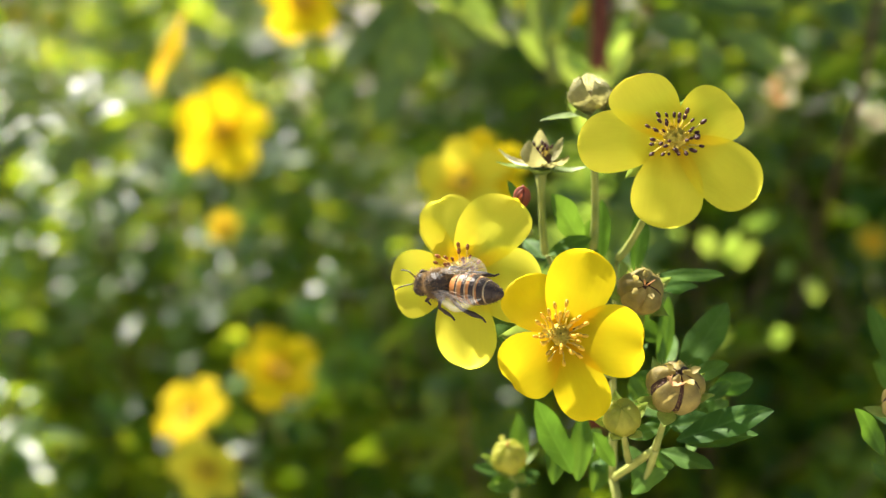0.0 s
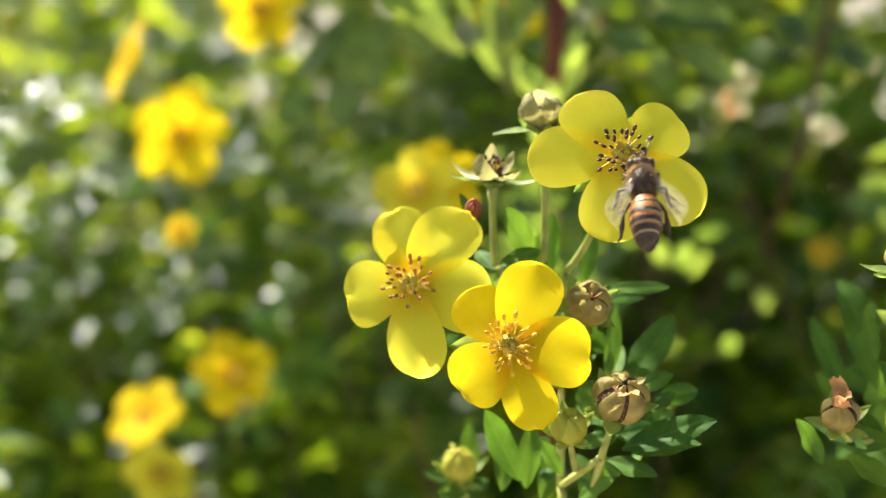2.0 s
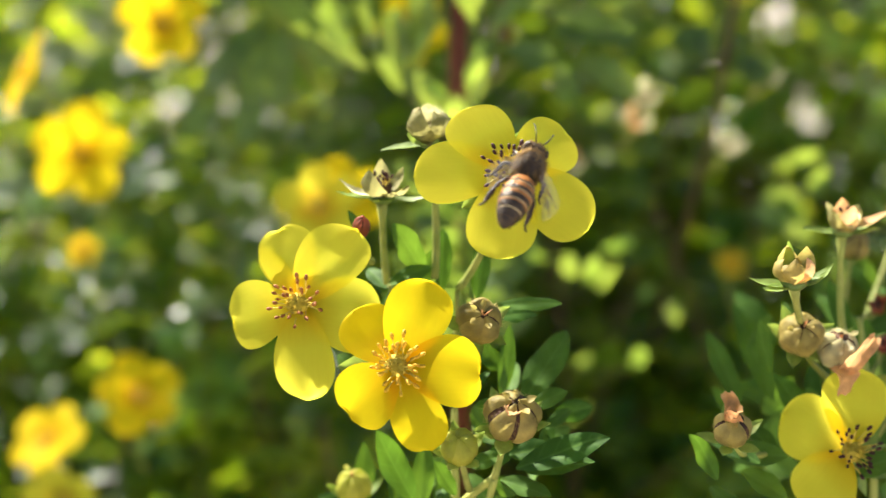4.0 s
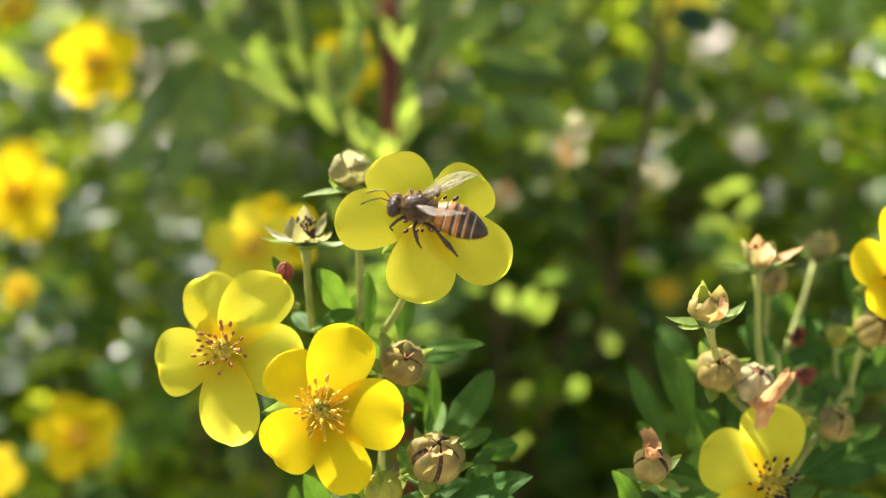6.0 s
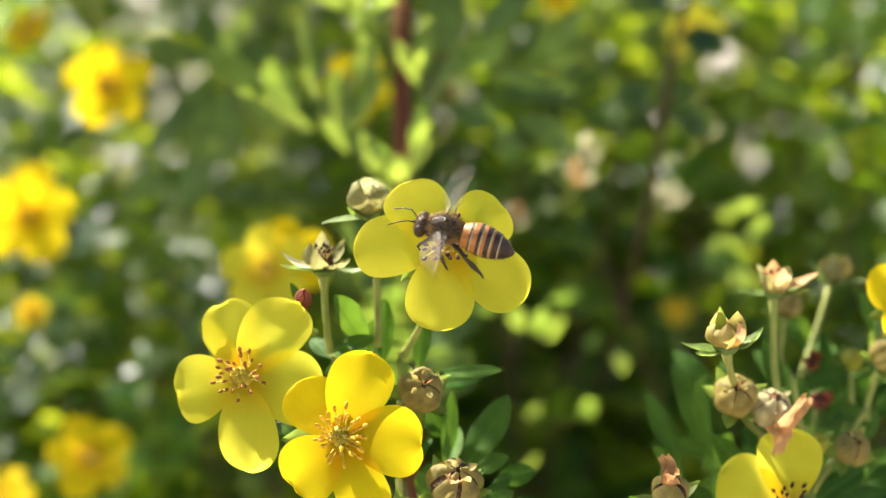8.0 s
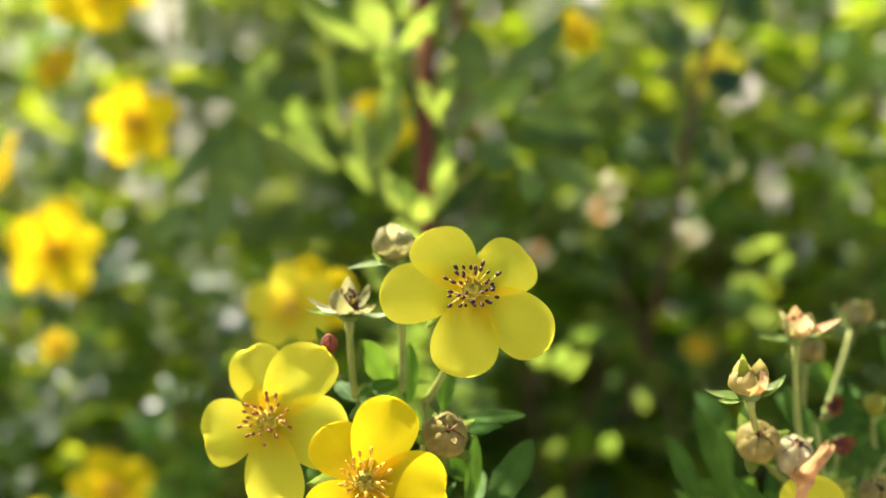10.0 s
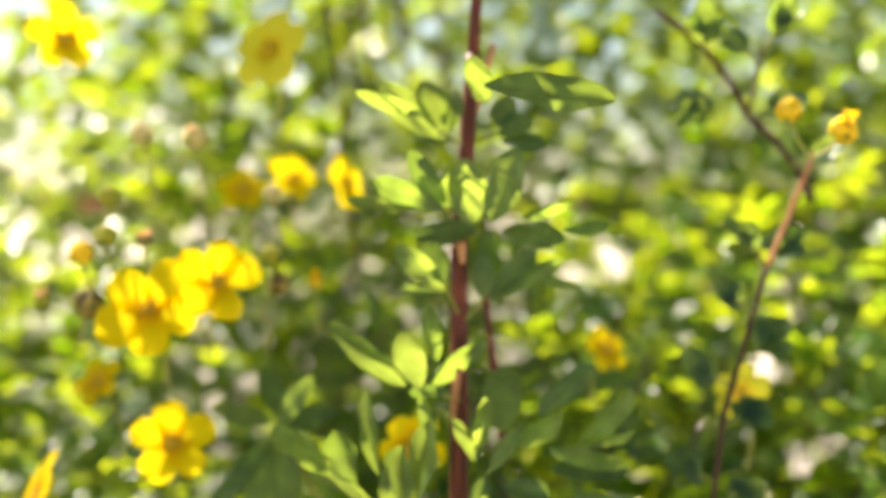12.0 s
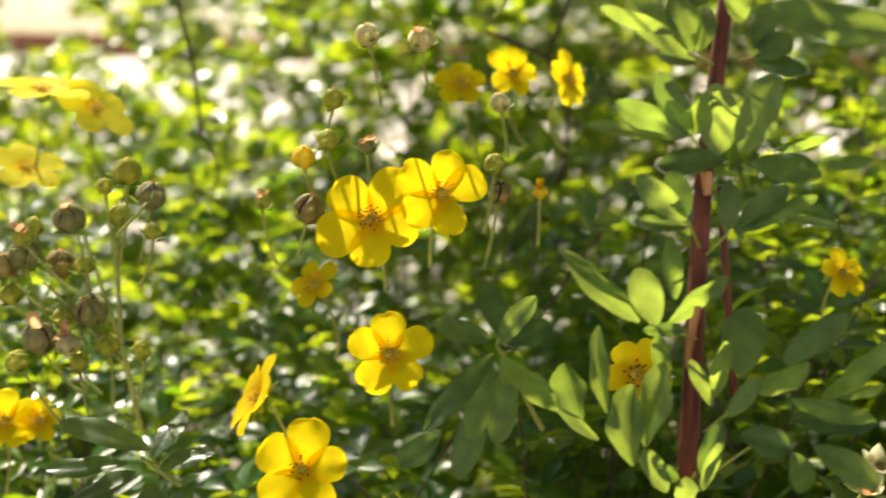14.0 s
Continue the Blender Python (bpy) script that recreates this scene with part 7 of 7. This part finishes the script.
def bushes():
    rng = random.Random(21)
    near, back, over = Mass(), Mass(), Mass()
    # the same shrub, a hand's width behind the front flowers; low on its sunny side
    for k in range(620):
        y = rng.uniform(0.42, 0.95)
        x = rng.uniform(-0.30, 0.30) * (0.6 + y)
        if x < -0.03:
            if rng.random() < 0.35:
                continue
            h = rng.uniform(0.46, 0.70) + 0.20 * (y - 0.45)
        else:
            h = rng.uniform(0.50, 0.77) + 0.24 * (y - 0.45)
        top = Vector((x + rng.uniform(-0.12, 0.12), y + rng.uniform(-0.08, 0.04), h))
        near.shoot(rng, Vector((x * 0.7 + rng.uniform(-0.1, 0.1), y + 0.1, 0.12)), top, 28, 0.029, 0.45, is_open)
    # the deeper shrub, rising towards the back
    for k in range(640):
        y = rng.uniform(0.95, 2.5)
        x = rng.uniform(-0.58, 0.58) * (0.4 + y)
        if x < -0.10 * y and rng.random() < 0.32:
            continue
        if y < 1.45 and x > 0.10 and rng.random() < 0.5:
            continue
        if y < 1.45:
            h = rng.uniform(0.78, 1.15) if x > 0.10 else rng.uniform(0.58, 0.92) + 0.12 * (y - 0.95)
        else:
            h = rng.uniform(*((0.80, 1.28) if y < 1.9 else (1.0, 1.48))) + 0.16 * (y - 1.45) - 0.26 * (x < -0.30 * y)
        top = Vector((x + rng.uniform(-0.16, 0.16), y + rng.uniform(-0.1, 0.1), h))
        back.shoot(rng, Vector((x + rng.uniform(-0.45, 0.45), y + rng.uniform(-0.1, 0.4), 0.05)), top, 32 if y < 1.45 else 40, 0.038 if y < 1.45 else 0.055, 0.2, is_clear, 0.0006)
    # unseen boughs that arch over from behind, added to shade the shrub
    for k in range(230):
        y = rng.uniform(0.54, 1.30)
        x = rng.uniform(-0.42 if y < 0.85 else -0.06, 0.05 + 0.16 * (y - 0.3))
        if rng.random() < (0.85 if x > 0.04 or y > 0.9 else 0.88 if x > -0.1 else 0.8 if x < -0.34 else 0.0):
            continue
        over.shoot(rng, Vector((x * 1.2, y + 0.6, 1.02 + 0.19 * y)), Vector((x, y, rng.uniform(0.98, 1.10) + 0.19 * y)), 30, 0.036, 0.3, is_over, 0.0006)
    for k in range(60):
        x, y = rng.uniform(-0.33, -0.13), rng.uniform(0.60, 0.95)
        over.shoot(rng, Vector((x * 1.2, y + 0.6, 1.02 + 0.19 * y)), Vector((x, y, rng.uniform(0.98, 1.10) + 0.19 * y)), 26, 0.036, 0.3, is_over, 0.0006)
    # unseen leafy tips over the shoot, added to dapple it and the twigs nearby
    for tip, count in ((Vector((-0.137, 0.480, 0.972)), 70), (Vector((-0.083, 0.507, 0.966)), 62), (Vector((-0.195, 0.585, 0.995)), 60), (Vector((-0.225, 0.600, 0.99)), 50), *((Vector((-0.085 + 0.024 * i, 0.358, 0.928 + 0.012 * j)), 8) for i in range(4) for j in range(2)), *((Vector((-0.164 + 0.028 * i + 0.01 * (j % 2), 0.505, 0.962 + 0.030 * j)), 60) for i in range(5) for j in range(4))):
        over.twig(curve_points(tip + Vector((0.05, 0.6, -0.05)), tip, (0, 0, 0.12), 9), 0.0010, 0.0005)
        for k in range(count):
            p = tip + Vector((rng.gauss(0, 0.012), rng.gauss(0, 0.014), rng.gauss(0, 0.012)))
            if in_gap(p):
                continue
            over.leaf(rng, p, Vector((rng.uniform(-1, 1), rng.uniform(-1, 1), rng.uniform(-0.3, 0.3))), Vector((rng.uniform(-0.5, 0.2), rng.uniform(-0.2, 0.6), 0.8)), 0.019)
    near.put("blue-green pinnate leaves of the flowering shrub", "thin red-brown twigs of the shrub")
    back.put("dense sunlit and shaded leaves of the shrub behind", "brown twigs deep in the shrub")
    over.put("leafy boughs added out of view to shade the shrub", "thin twigs of the added boughs out of view")


bushes()


# ---- the bee ----
def bee_materials():
    m, tree = material("bee_wing")
    out = tree.nodes.new("ShaderNodeOutputMaterial")
    clear = node(tree, "ShaderNodeBsdfTransparent")
    p = node(tree, "ShaderNodeBsdfPrincipled", Roughness=0.25)
    p.inputs["Base Color"].default_value = (0.72, 0.66, 0.54, 1)
    p.inputs["Specular IOR Level"].default_value = 0.8
    n = noise_at(tree, 400, 3)
    fac = tree.nodes.new("ShaderNodeMapRange")
    fac.inputs["To Min"].default_value, fac.inputs["To Max"].default_value = 0.08, 0.2
    tree.links.new(n, fac.inputs["Value"])
    mix = tree.nodes.new("ShaderNodeMixShader")
    tree.links.new(fac.outputs[0], mix.inputs[0])
    tree.links.new(clear.outputs[0], mix.inputs[1])
    tree.links.new(p.outputs[0], mix.inputs[2])
    tree.links.new(mix.outputs[0], out.inputs["Surface"])
    return m


WING = bee_materials()
BEE_DARK = solid("bee_dark", ((0.3, (0.018, 0.012, 0.009)), (0.7, (0.05, 0.032, 0.02))), 1200, 0.4, 0.5)
BEE_AMBER = solid("bee_amber", ((0.3, (0.27, 0.095, 0.02)), (0.7, (0.42, 0.175, 0.042))), 900, 0.45, 0.4)
BEE_FUR = solid("bee_fur", ((0.3, (0.11, 0.062, 0.022)), (0.7, (0.33, 0.21, 0.085))), 700, 0.9, 0.0)
BEE_VEIN = solid("bee_vein", ((0.3, (0.10, 0.06, 0.03)), (0.7, (0.18, 0.11, 0.05))), 900, 0.5, 0.0)
BEE_PALE = solid("bee_pale_band", ((0.3, (0.34, 0.25, 0.13)), (0.7, (0.50, 0.39, 0.22))), 1500, 0.8, 0.6)


def fur(verts_of, count, length, rng, lean=(0, -0.5, 0.2)):
    """Short hairs on a surface; verts_of(rng) gives a place and its outward way."""
    verts, faces = [], []
    for k in range(count):
        p, d = verts_of(rng)
        d = (d + Vector(lean) * 0.6 + Vector((rng.gauss(0, 0.3), rng.gauss(0, 0.3), rng.gauss(0, 0.3)))).normalized()
        s = d.orthogonal().normalized() * 0.00004
        t = d.cross(s)
        n0 = len(verts)
        verts += [p - s, p + s, p + t, p + d * length * rng.uniform(0.5, 1.2)]
        faces += [(n0, n0 + 1, n0 + 3), (n0 + 1, n0 + 2, n0 + 3), (n0 + 2, n0, n0 + 3)]
    return mesh_of("fur", verts, faces)


def wing_mesh(length, width, side):
    verts = []
    for i in range(11):
        u = i / 10
        lead = 0.10 * width * math.sin(math.pi * u)
        trail = width * math.sin(math.pi * min(1, u * 0.93 + 0.07) ** 1.5) ** 0.75
        for j in range(6):
            v = j / 5
            verts.append((side * (lead - v * (trail + lead)) * -1, -length * u, 0.0001 * math.sin(9 * u) + 0.04 * width * math.sin(6 * v + 4 * u)))
    return mesh_of("wing", verts, grid_faces(11, 6))


def vein_mesh(length, width, side):
    verts, faces = [], []
    for a, b in (((0, 0), (-0.04, -0.97)), ((0, 0), (0.35, -0.9)), ((0.1, -0.2), (0.75, -0.72)), ((0.12, -0.5), (0.55, -0.55)), ((0.02, -0.65), (0.5, -0.8))):
        v, f = tube(curve_points((side * a[0] * width, a[1] * length, 0.0001), (side * b[0] * width, b[1] * length, 0.0001), (side * -0.06 * width, 0, 0), 5), [0.000045] * 5, 4)
        faces += [tuple(i + len(verts) for i in q) for q in f]
        verts += v
    return mesh_of("vein", verts, faces)


def honey_bee():
    rng = random.Random(77)
    bee = new("honey_bee")
    tagged(bee, "brown honey bee with amber and black banded abdomen", "bee")
    # y runs to the head, z to the back; the waist is the origin
    v, f = ball(0.0019, 0.0025, 0.00185, 12, 16, 0.02, 1)
    thorax = part("thorax", mesh_of("thorax", [(x, y + 0.0024, z + 0.0002) for x, y, z in v], f), BEE_DARK, bee, "furry brown thorax")

    def on_thorax(r):
        d = Vector((r.gauss(0, 1), r.gauss(0, 1), r.gauss(-0.15, 0.8))).normalized()
        return Vector((d.x * 0.0019, d.y * 0.0025 + 0.0024, d.z * 0.00185 + 0.0002)), d
    tagged(part("fur", fur(on_thorax, 2200, 0.00085, rng), BEE_FUR, thorax), kind="stuff")
    v, f = ball(0.00175, 0.0011, 0.0015, 10, 14, 0.01, 2)
    head = part("head", mesh_of("head", [(x, y + 0.0057, z - 0.0005) for x, y, z in v], f), BEE_DARK, bee, "dark head")

    def on_head(r):
        d = Vector((r.gauss(0, 1), r.gauss(0.4, 1), r.gauss(0.2, 1))).normalized()
        return Vector((d.x * 0.00175, d.y * 0.0011 + 0.0057, d.z * 0.0015 - 0.0005)), d
    tagged(part("fur", fur(on_head, 500, 0.0005, rng), BEE_FUR, head), kind="stuff")
    for s in (-1, 1):
        v, f = ball(0.0006, 0.0008, 0.0012, 8, 10, 0, 3)
        part("eye", mesh_of("eye", [(x + s * 0.0014, y + 0.0058, z - 0.0005) for x, y, z in v], f), BEE_DARK, head, "large glossy dark eye")
        part("antenna", mesh_of("antenna", *tube([(s * 0.0004, 0.0066, 0.0001), (s * 0.0011, 0.0078, 0.0007), (s * 0.0014, 0.0092, 0.0001), (s * 0.0016, 0.0104, -0.0009)], [0.0001, 0.00009, 0.0001, 0.00008], 6)), BEE_DARK, bee)
    # six rings of the abdomen: a dark hind edge and a pale hair band on each
    profile = lambda u: 0.00225 * (math.sin(math.pi * min(1.0, 0.16 + 0.84 * u) ** 0.92) ** 0.62 if u < 0.999 else 0.02)
    cuts = (0.0, 0.17, 0.36, 0.54, 0.70, 0.85, 1.0)
    for k in range(6):
        verts, kinds, rows = [], [], 7
        for i in range(rows):
            u = cuts[k] + (cuts[k + 1] - cuts[k]) * i / (rows - 1)
            r = profile(u) * (1.0 + 0.035 * i / (rows - 1))
            for j in range(20):
                a = 2 * math.pi * j / 20
                verts.append((r * math.cos(a), -0.0002 - 0.0078 * u, 1.06 * r * math.sin(a) - 0.0009 * u * u))
        me = mesh_of("abdomen_ring", verts, grid_faces(rows, 20, True))
        for mat in (BEE_AMBER, BEE_DARK, BEE_PALE):
            me.materials.append(mat)
        dark_from = (5, 4, 3, 2, 1, 0)[k]
        for n, poly in enumerate(me.polygons):
            row = n // 20
            poly.material_index = 2 if row == 0 and 0 < k < 5 else 1 if row >= dark_from else 0
        part("abdomen_ring", me, None, bee)

    def on_abdomen(r):
        u, a = r.uniform(0, 0.95), r.uniform(0, 6.28)
        q = profile(u)
        return Vector((q * math.cos(a), -0.0002 - 0.0078 * u, 1.06 * q * math.sin(a) - 0.0009 * u * u)), Vector((math.cos(a), 0, math.sin(a)))
    tagged(part("fur", fur(on_abdomen, 420, 0.00030, rng), BEE_FUR, bee, "short pale hairs"), kind="stuff")
    # legs: front, middle, hind
    for s in (-1, 1):
        for y0, knee, foot, fat in ((0.0032, (2.4, 4.8, -1.4), (2.0, 5.6, -3.0), 0.00026), (0.0021, (3.2, 2.2, -1.3), (3.7, 1.0, -3.3), 0.0003), (0.0010, (2.9, -1.5, -1.4), (3.3, -4.2, -3.3), 0.00042)):
            hip = Vector((s * 0.0011, y0, -0.0013))
            kn, ft = Vector((s * knee[0] * mm, knee[1] * mm, knee[2] * mm)), Vector((s * foot[0] * mm, foot[1] * mm, foot[2] * mm))
            mid = kn.lerp(ft, 0.55)
            toe = ft + Vector((s * 0.0005, -0.0006, -0.0002))
            part("leg", mesh_of("leg", *tube([hip, hip.lerp(kn, 0.6) + Vector((0, 0, 0.0004)), kn, mid, ft, toe], [0.0003, 0.0003, 0.00024, fat, 0.00018, 0.00012], 7)), BEE_DARK, bee)
    wings = []
    for s in (-1, 1):
        for name, length, width, root in (("fore_wing", 0.0092, 0.0026, (s * 0.0013, 0.0028, 0.0012)), ("hind_wing", 0.0064, 0.0017, (s * 0.0013, 0.0018, 0.0011))):
            w = part(name, wing_mesh(length, width, s), WING, bee, "clear smoky veined wing")
            part("vein", vein_mesh(length, width, s), BEE_VEIN, w)
            wings.append((w, s, root, name == "hind_wing"))
    for ob in bee.children_recursive:
        if not ob.data.get("sized"):
            ob.data.transform(Matrix.Scale(0.92, 4))
            ob.data["sized"] = True
    return bee, [(w, s, tuple(0.92 * c for c in root), hind) for w, s, root, hind in wings]


BEE, WINGS = honey_bee()

# seconds, place of the waist, and turn in degrees
BEE_PATH = (
    (0, -0.0124, 0.1747, 0.7414, -3.3, -55.0, 63.1),
    (0.1, -0.0125, 0.1747, 0.7418, 2.5, -52.9, 57.1),
    (0.2, -0.0128, 0.1743, 0.7430, 24.7, -48.4, 37.6),
    (0.3, -0.0135, 0.1725, 0.7445, 42.0, -30.5, 13.6),
    (0.5, -0.0139, 0.1722, 0.7448, 41.6, -18.7, 9.6),
    (0.6, -0.0120, 0.1709, 0.7450, 54.8, 12.7, -0.2),
    (0.7, -0.0137, 0.1688, 0.7461, 53.3, 20.2, -2.7),
    (0.8, -0.0135, 0.1676, 0.7470, 64.0, 9.4, -0.1),
    (0.9, -0.0120, 0.1679, 0.7529, 60.8, 32.5, -24.1),
    (1.0, -0.0078, 0.1705, 0.7621, 61.8, 31.4, -23.0),
    (1.1, 0.0040, 0.1690, 0.7611, 36.8, 27.3, -28.7),
    (1.2, 0.0158, 0.1600, 0.7564, 52.3, 2.2, 2.4),
    (1.3, 0.0166, 0.1611, 0.7568, 49.1, 1.3, 2.5),
    (1.4, 0.0183, 0.1649, 0.7592, 39.6, -5.6, 14.7),
    (1.5, 0.0185, 0.1664, 0.7577, 44.1, -6.8, -0.7),
    (2.0, 0.0184, 0.1653, 0.7577, 45.0, -3.0, -1.3),
    (2.5, 0.0180, 0.1662, 0.7583, 44.1, -3.3, -3.6),
    (3.0, 0.0181, 0.1670, 0.7591, 43.5, -2.6, -4.5),
    (3.5, 0.0191, 0.1686, 0.7597, 36.0, 26.5, -3.5),
    (3.9, 0.0183, 0.1686, 0.7609, 43.4, 27.8, -2.1),
    (4.2, 0.0169, 0.1685, 0.7616, 44.2, 34.0, -0.1),
    (5.2, 0.0156, 0.1675, 0.7604, 43.9, 16.9, -7.4),
    (5.8, 0.0168, 0.1690, 0.7624, 9.1, -11.4, 42.9),
    (6.3, 0.0189, 0.1736, 0.7625, 25.9, -32.8, 119.5),
    (6.5, 0.0204, 0.1733, 0.7628, 23.9, -29.9, 124.8),
    (7.0, 0.0208, 0.1732, 0.7634, 18.7, -30.0, 128.0),
    (7.2, 0.0210, 0.1732, 0.7635, 18.1, -30.0, 128.9),
    (8.4, 0.0166, 0.1685, 0.7634, 22.7, -34.6, 37.3),
    (8.9, 0.0159, 0.1650, 0.7709, 45.8, -36.9, 26.0),
    (9.3, 0.0105, 0.1660, 0.7780, 58.8, -42.6, -0.8),
    (9.4, 0.0035, 0.1736, 0.7914, 54.7, -32.3, -1.7),
    (9.6, -0.0055, 0.2014, 0.8173, 74.0, -35.4, 6.0),
    (10.5, -0.1186, 0.3249, 0.8464, 0.8, -49.4, 87.2),
    (11.0, -0.0791, 0.3384, 0.8532, 77.5, 18.7, -16.3),
    (11.2, -0.0496, 0.3319, 0.8286, 29.0, 41.3, -68.8),
    (11.3, -0.0427, 0.3207, 0.7852, -45.5, 3.2, 178.8),
    (11.4, -0.0545, 0.3219, 0.7373, -20.5, 24.6, -102.1),
    (11.5, -0.0643, 0.3266, 0.7417, 17.5, 25.4, -82.7),
    (11.6, -0.0787, 0.3334, 0.7543, 32.5, 34.2, -70.1),
    (11.7, -0.0935, 0.3348, 0.7775, 32.7, 34.7, -70.0),
    (11.9, -0.1128, 0.3343, 0.7748, 30.0, 35.9, -72.2),
    (12.1, -0.0997, 0.3325, 0.7600, 9.2, 37.6, -86.2),
    (12.3, -0.0712, 0.3372, 0.7755, 2.2, 37.0, -90.7),
    (12.4, -0.0667, 0.3377, 0.7940, -2.2, 36.7, -93.6),
    (12.5, -0.0655, 0.3381, 0.8058, -0.4, 36.4, -92.6),
    (12.6, -0.0612, 0.3469, 0.8440, 59.9, 34.0, -43.7),
    (12.7, -0.0594, 0.3517, 0.8693, 53.8, 36.1, -48.7),
    (12.9, -0.0589, 0.3815, 0.9131, 77.3, 22.8, -19.2),
    (14.0, -0.0831, 0.4621, 1.0138, 71.7, 26.0, -17.8),
)
# seconds and how far the wings are spread and raised
WING_FOLDED = ((0.0, 4, 6), (0.5, 6, 6), (0.58, 62, 12), (1.42, 40, 10), (1.55, 18, 6), (4.3, 18, 6), (5.6, 30, 18), (6.3, 30, 24), (7.2, 30, 22), (7.8, 40, 22), (9.08, 60, 20), (13.1, 40, 10), (14.0, 40, 10))
FLIGHTS = ((0.62, 1.36), (7.9, 9.0), (9.2, 12.95))


def wing_rows(side, root, hind):
    rows = [(t, spread, raised) for t, spread, raised in WING_FOLDED]
    for start, end in FLIGHTS:
        n = int(round((end - start) * FPS))
        for k in range(n + 1):
            beat = (34, -6, -30, 12)[k % 4]
            rows.append((start + k / FPS, 82 + (6, -4)[k % 2], beat))
    rows.sort()
    return [(t, pose(*root, -raised, 0, side * (spread + (7 if hind else 0)))) for t, spread, raised in rows]


def motions():
    walk(BEE, [(t, pose(x, y, z, rx, ry, rz)) for t, x, y, z, rx, ry, rz in BEE_PATH])
    for w, side, root, hind in WINGS:
        walk(w, wing_rows(side, root, hind))


motions()
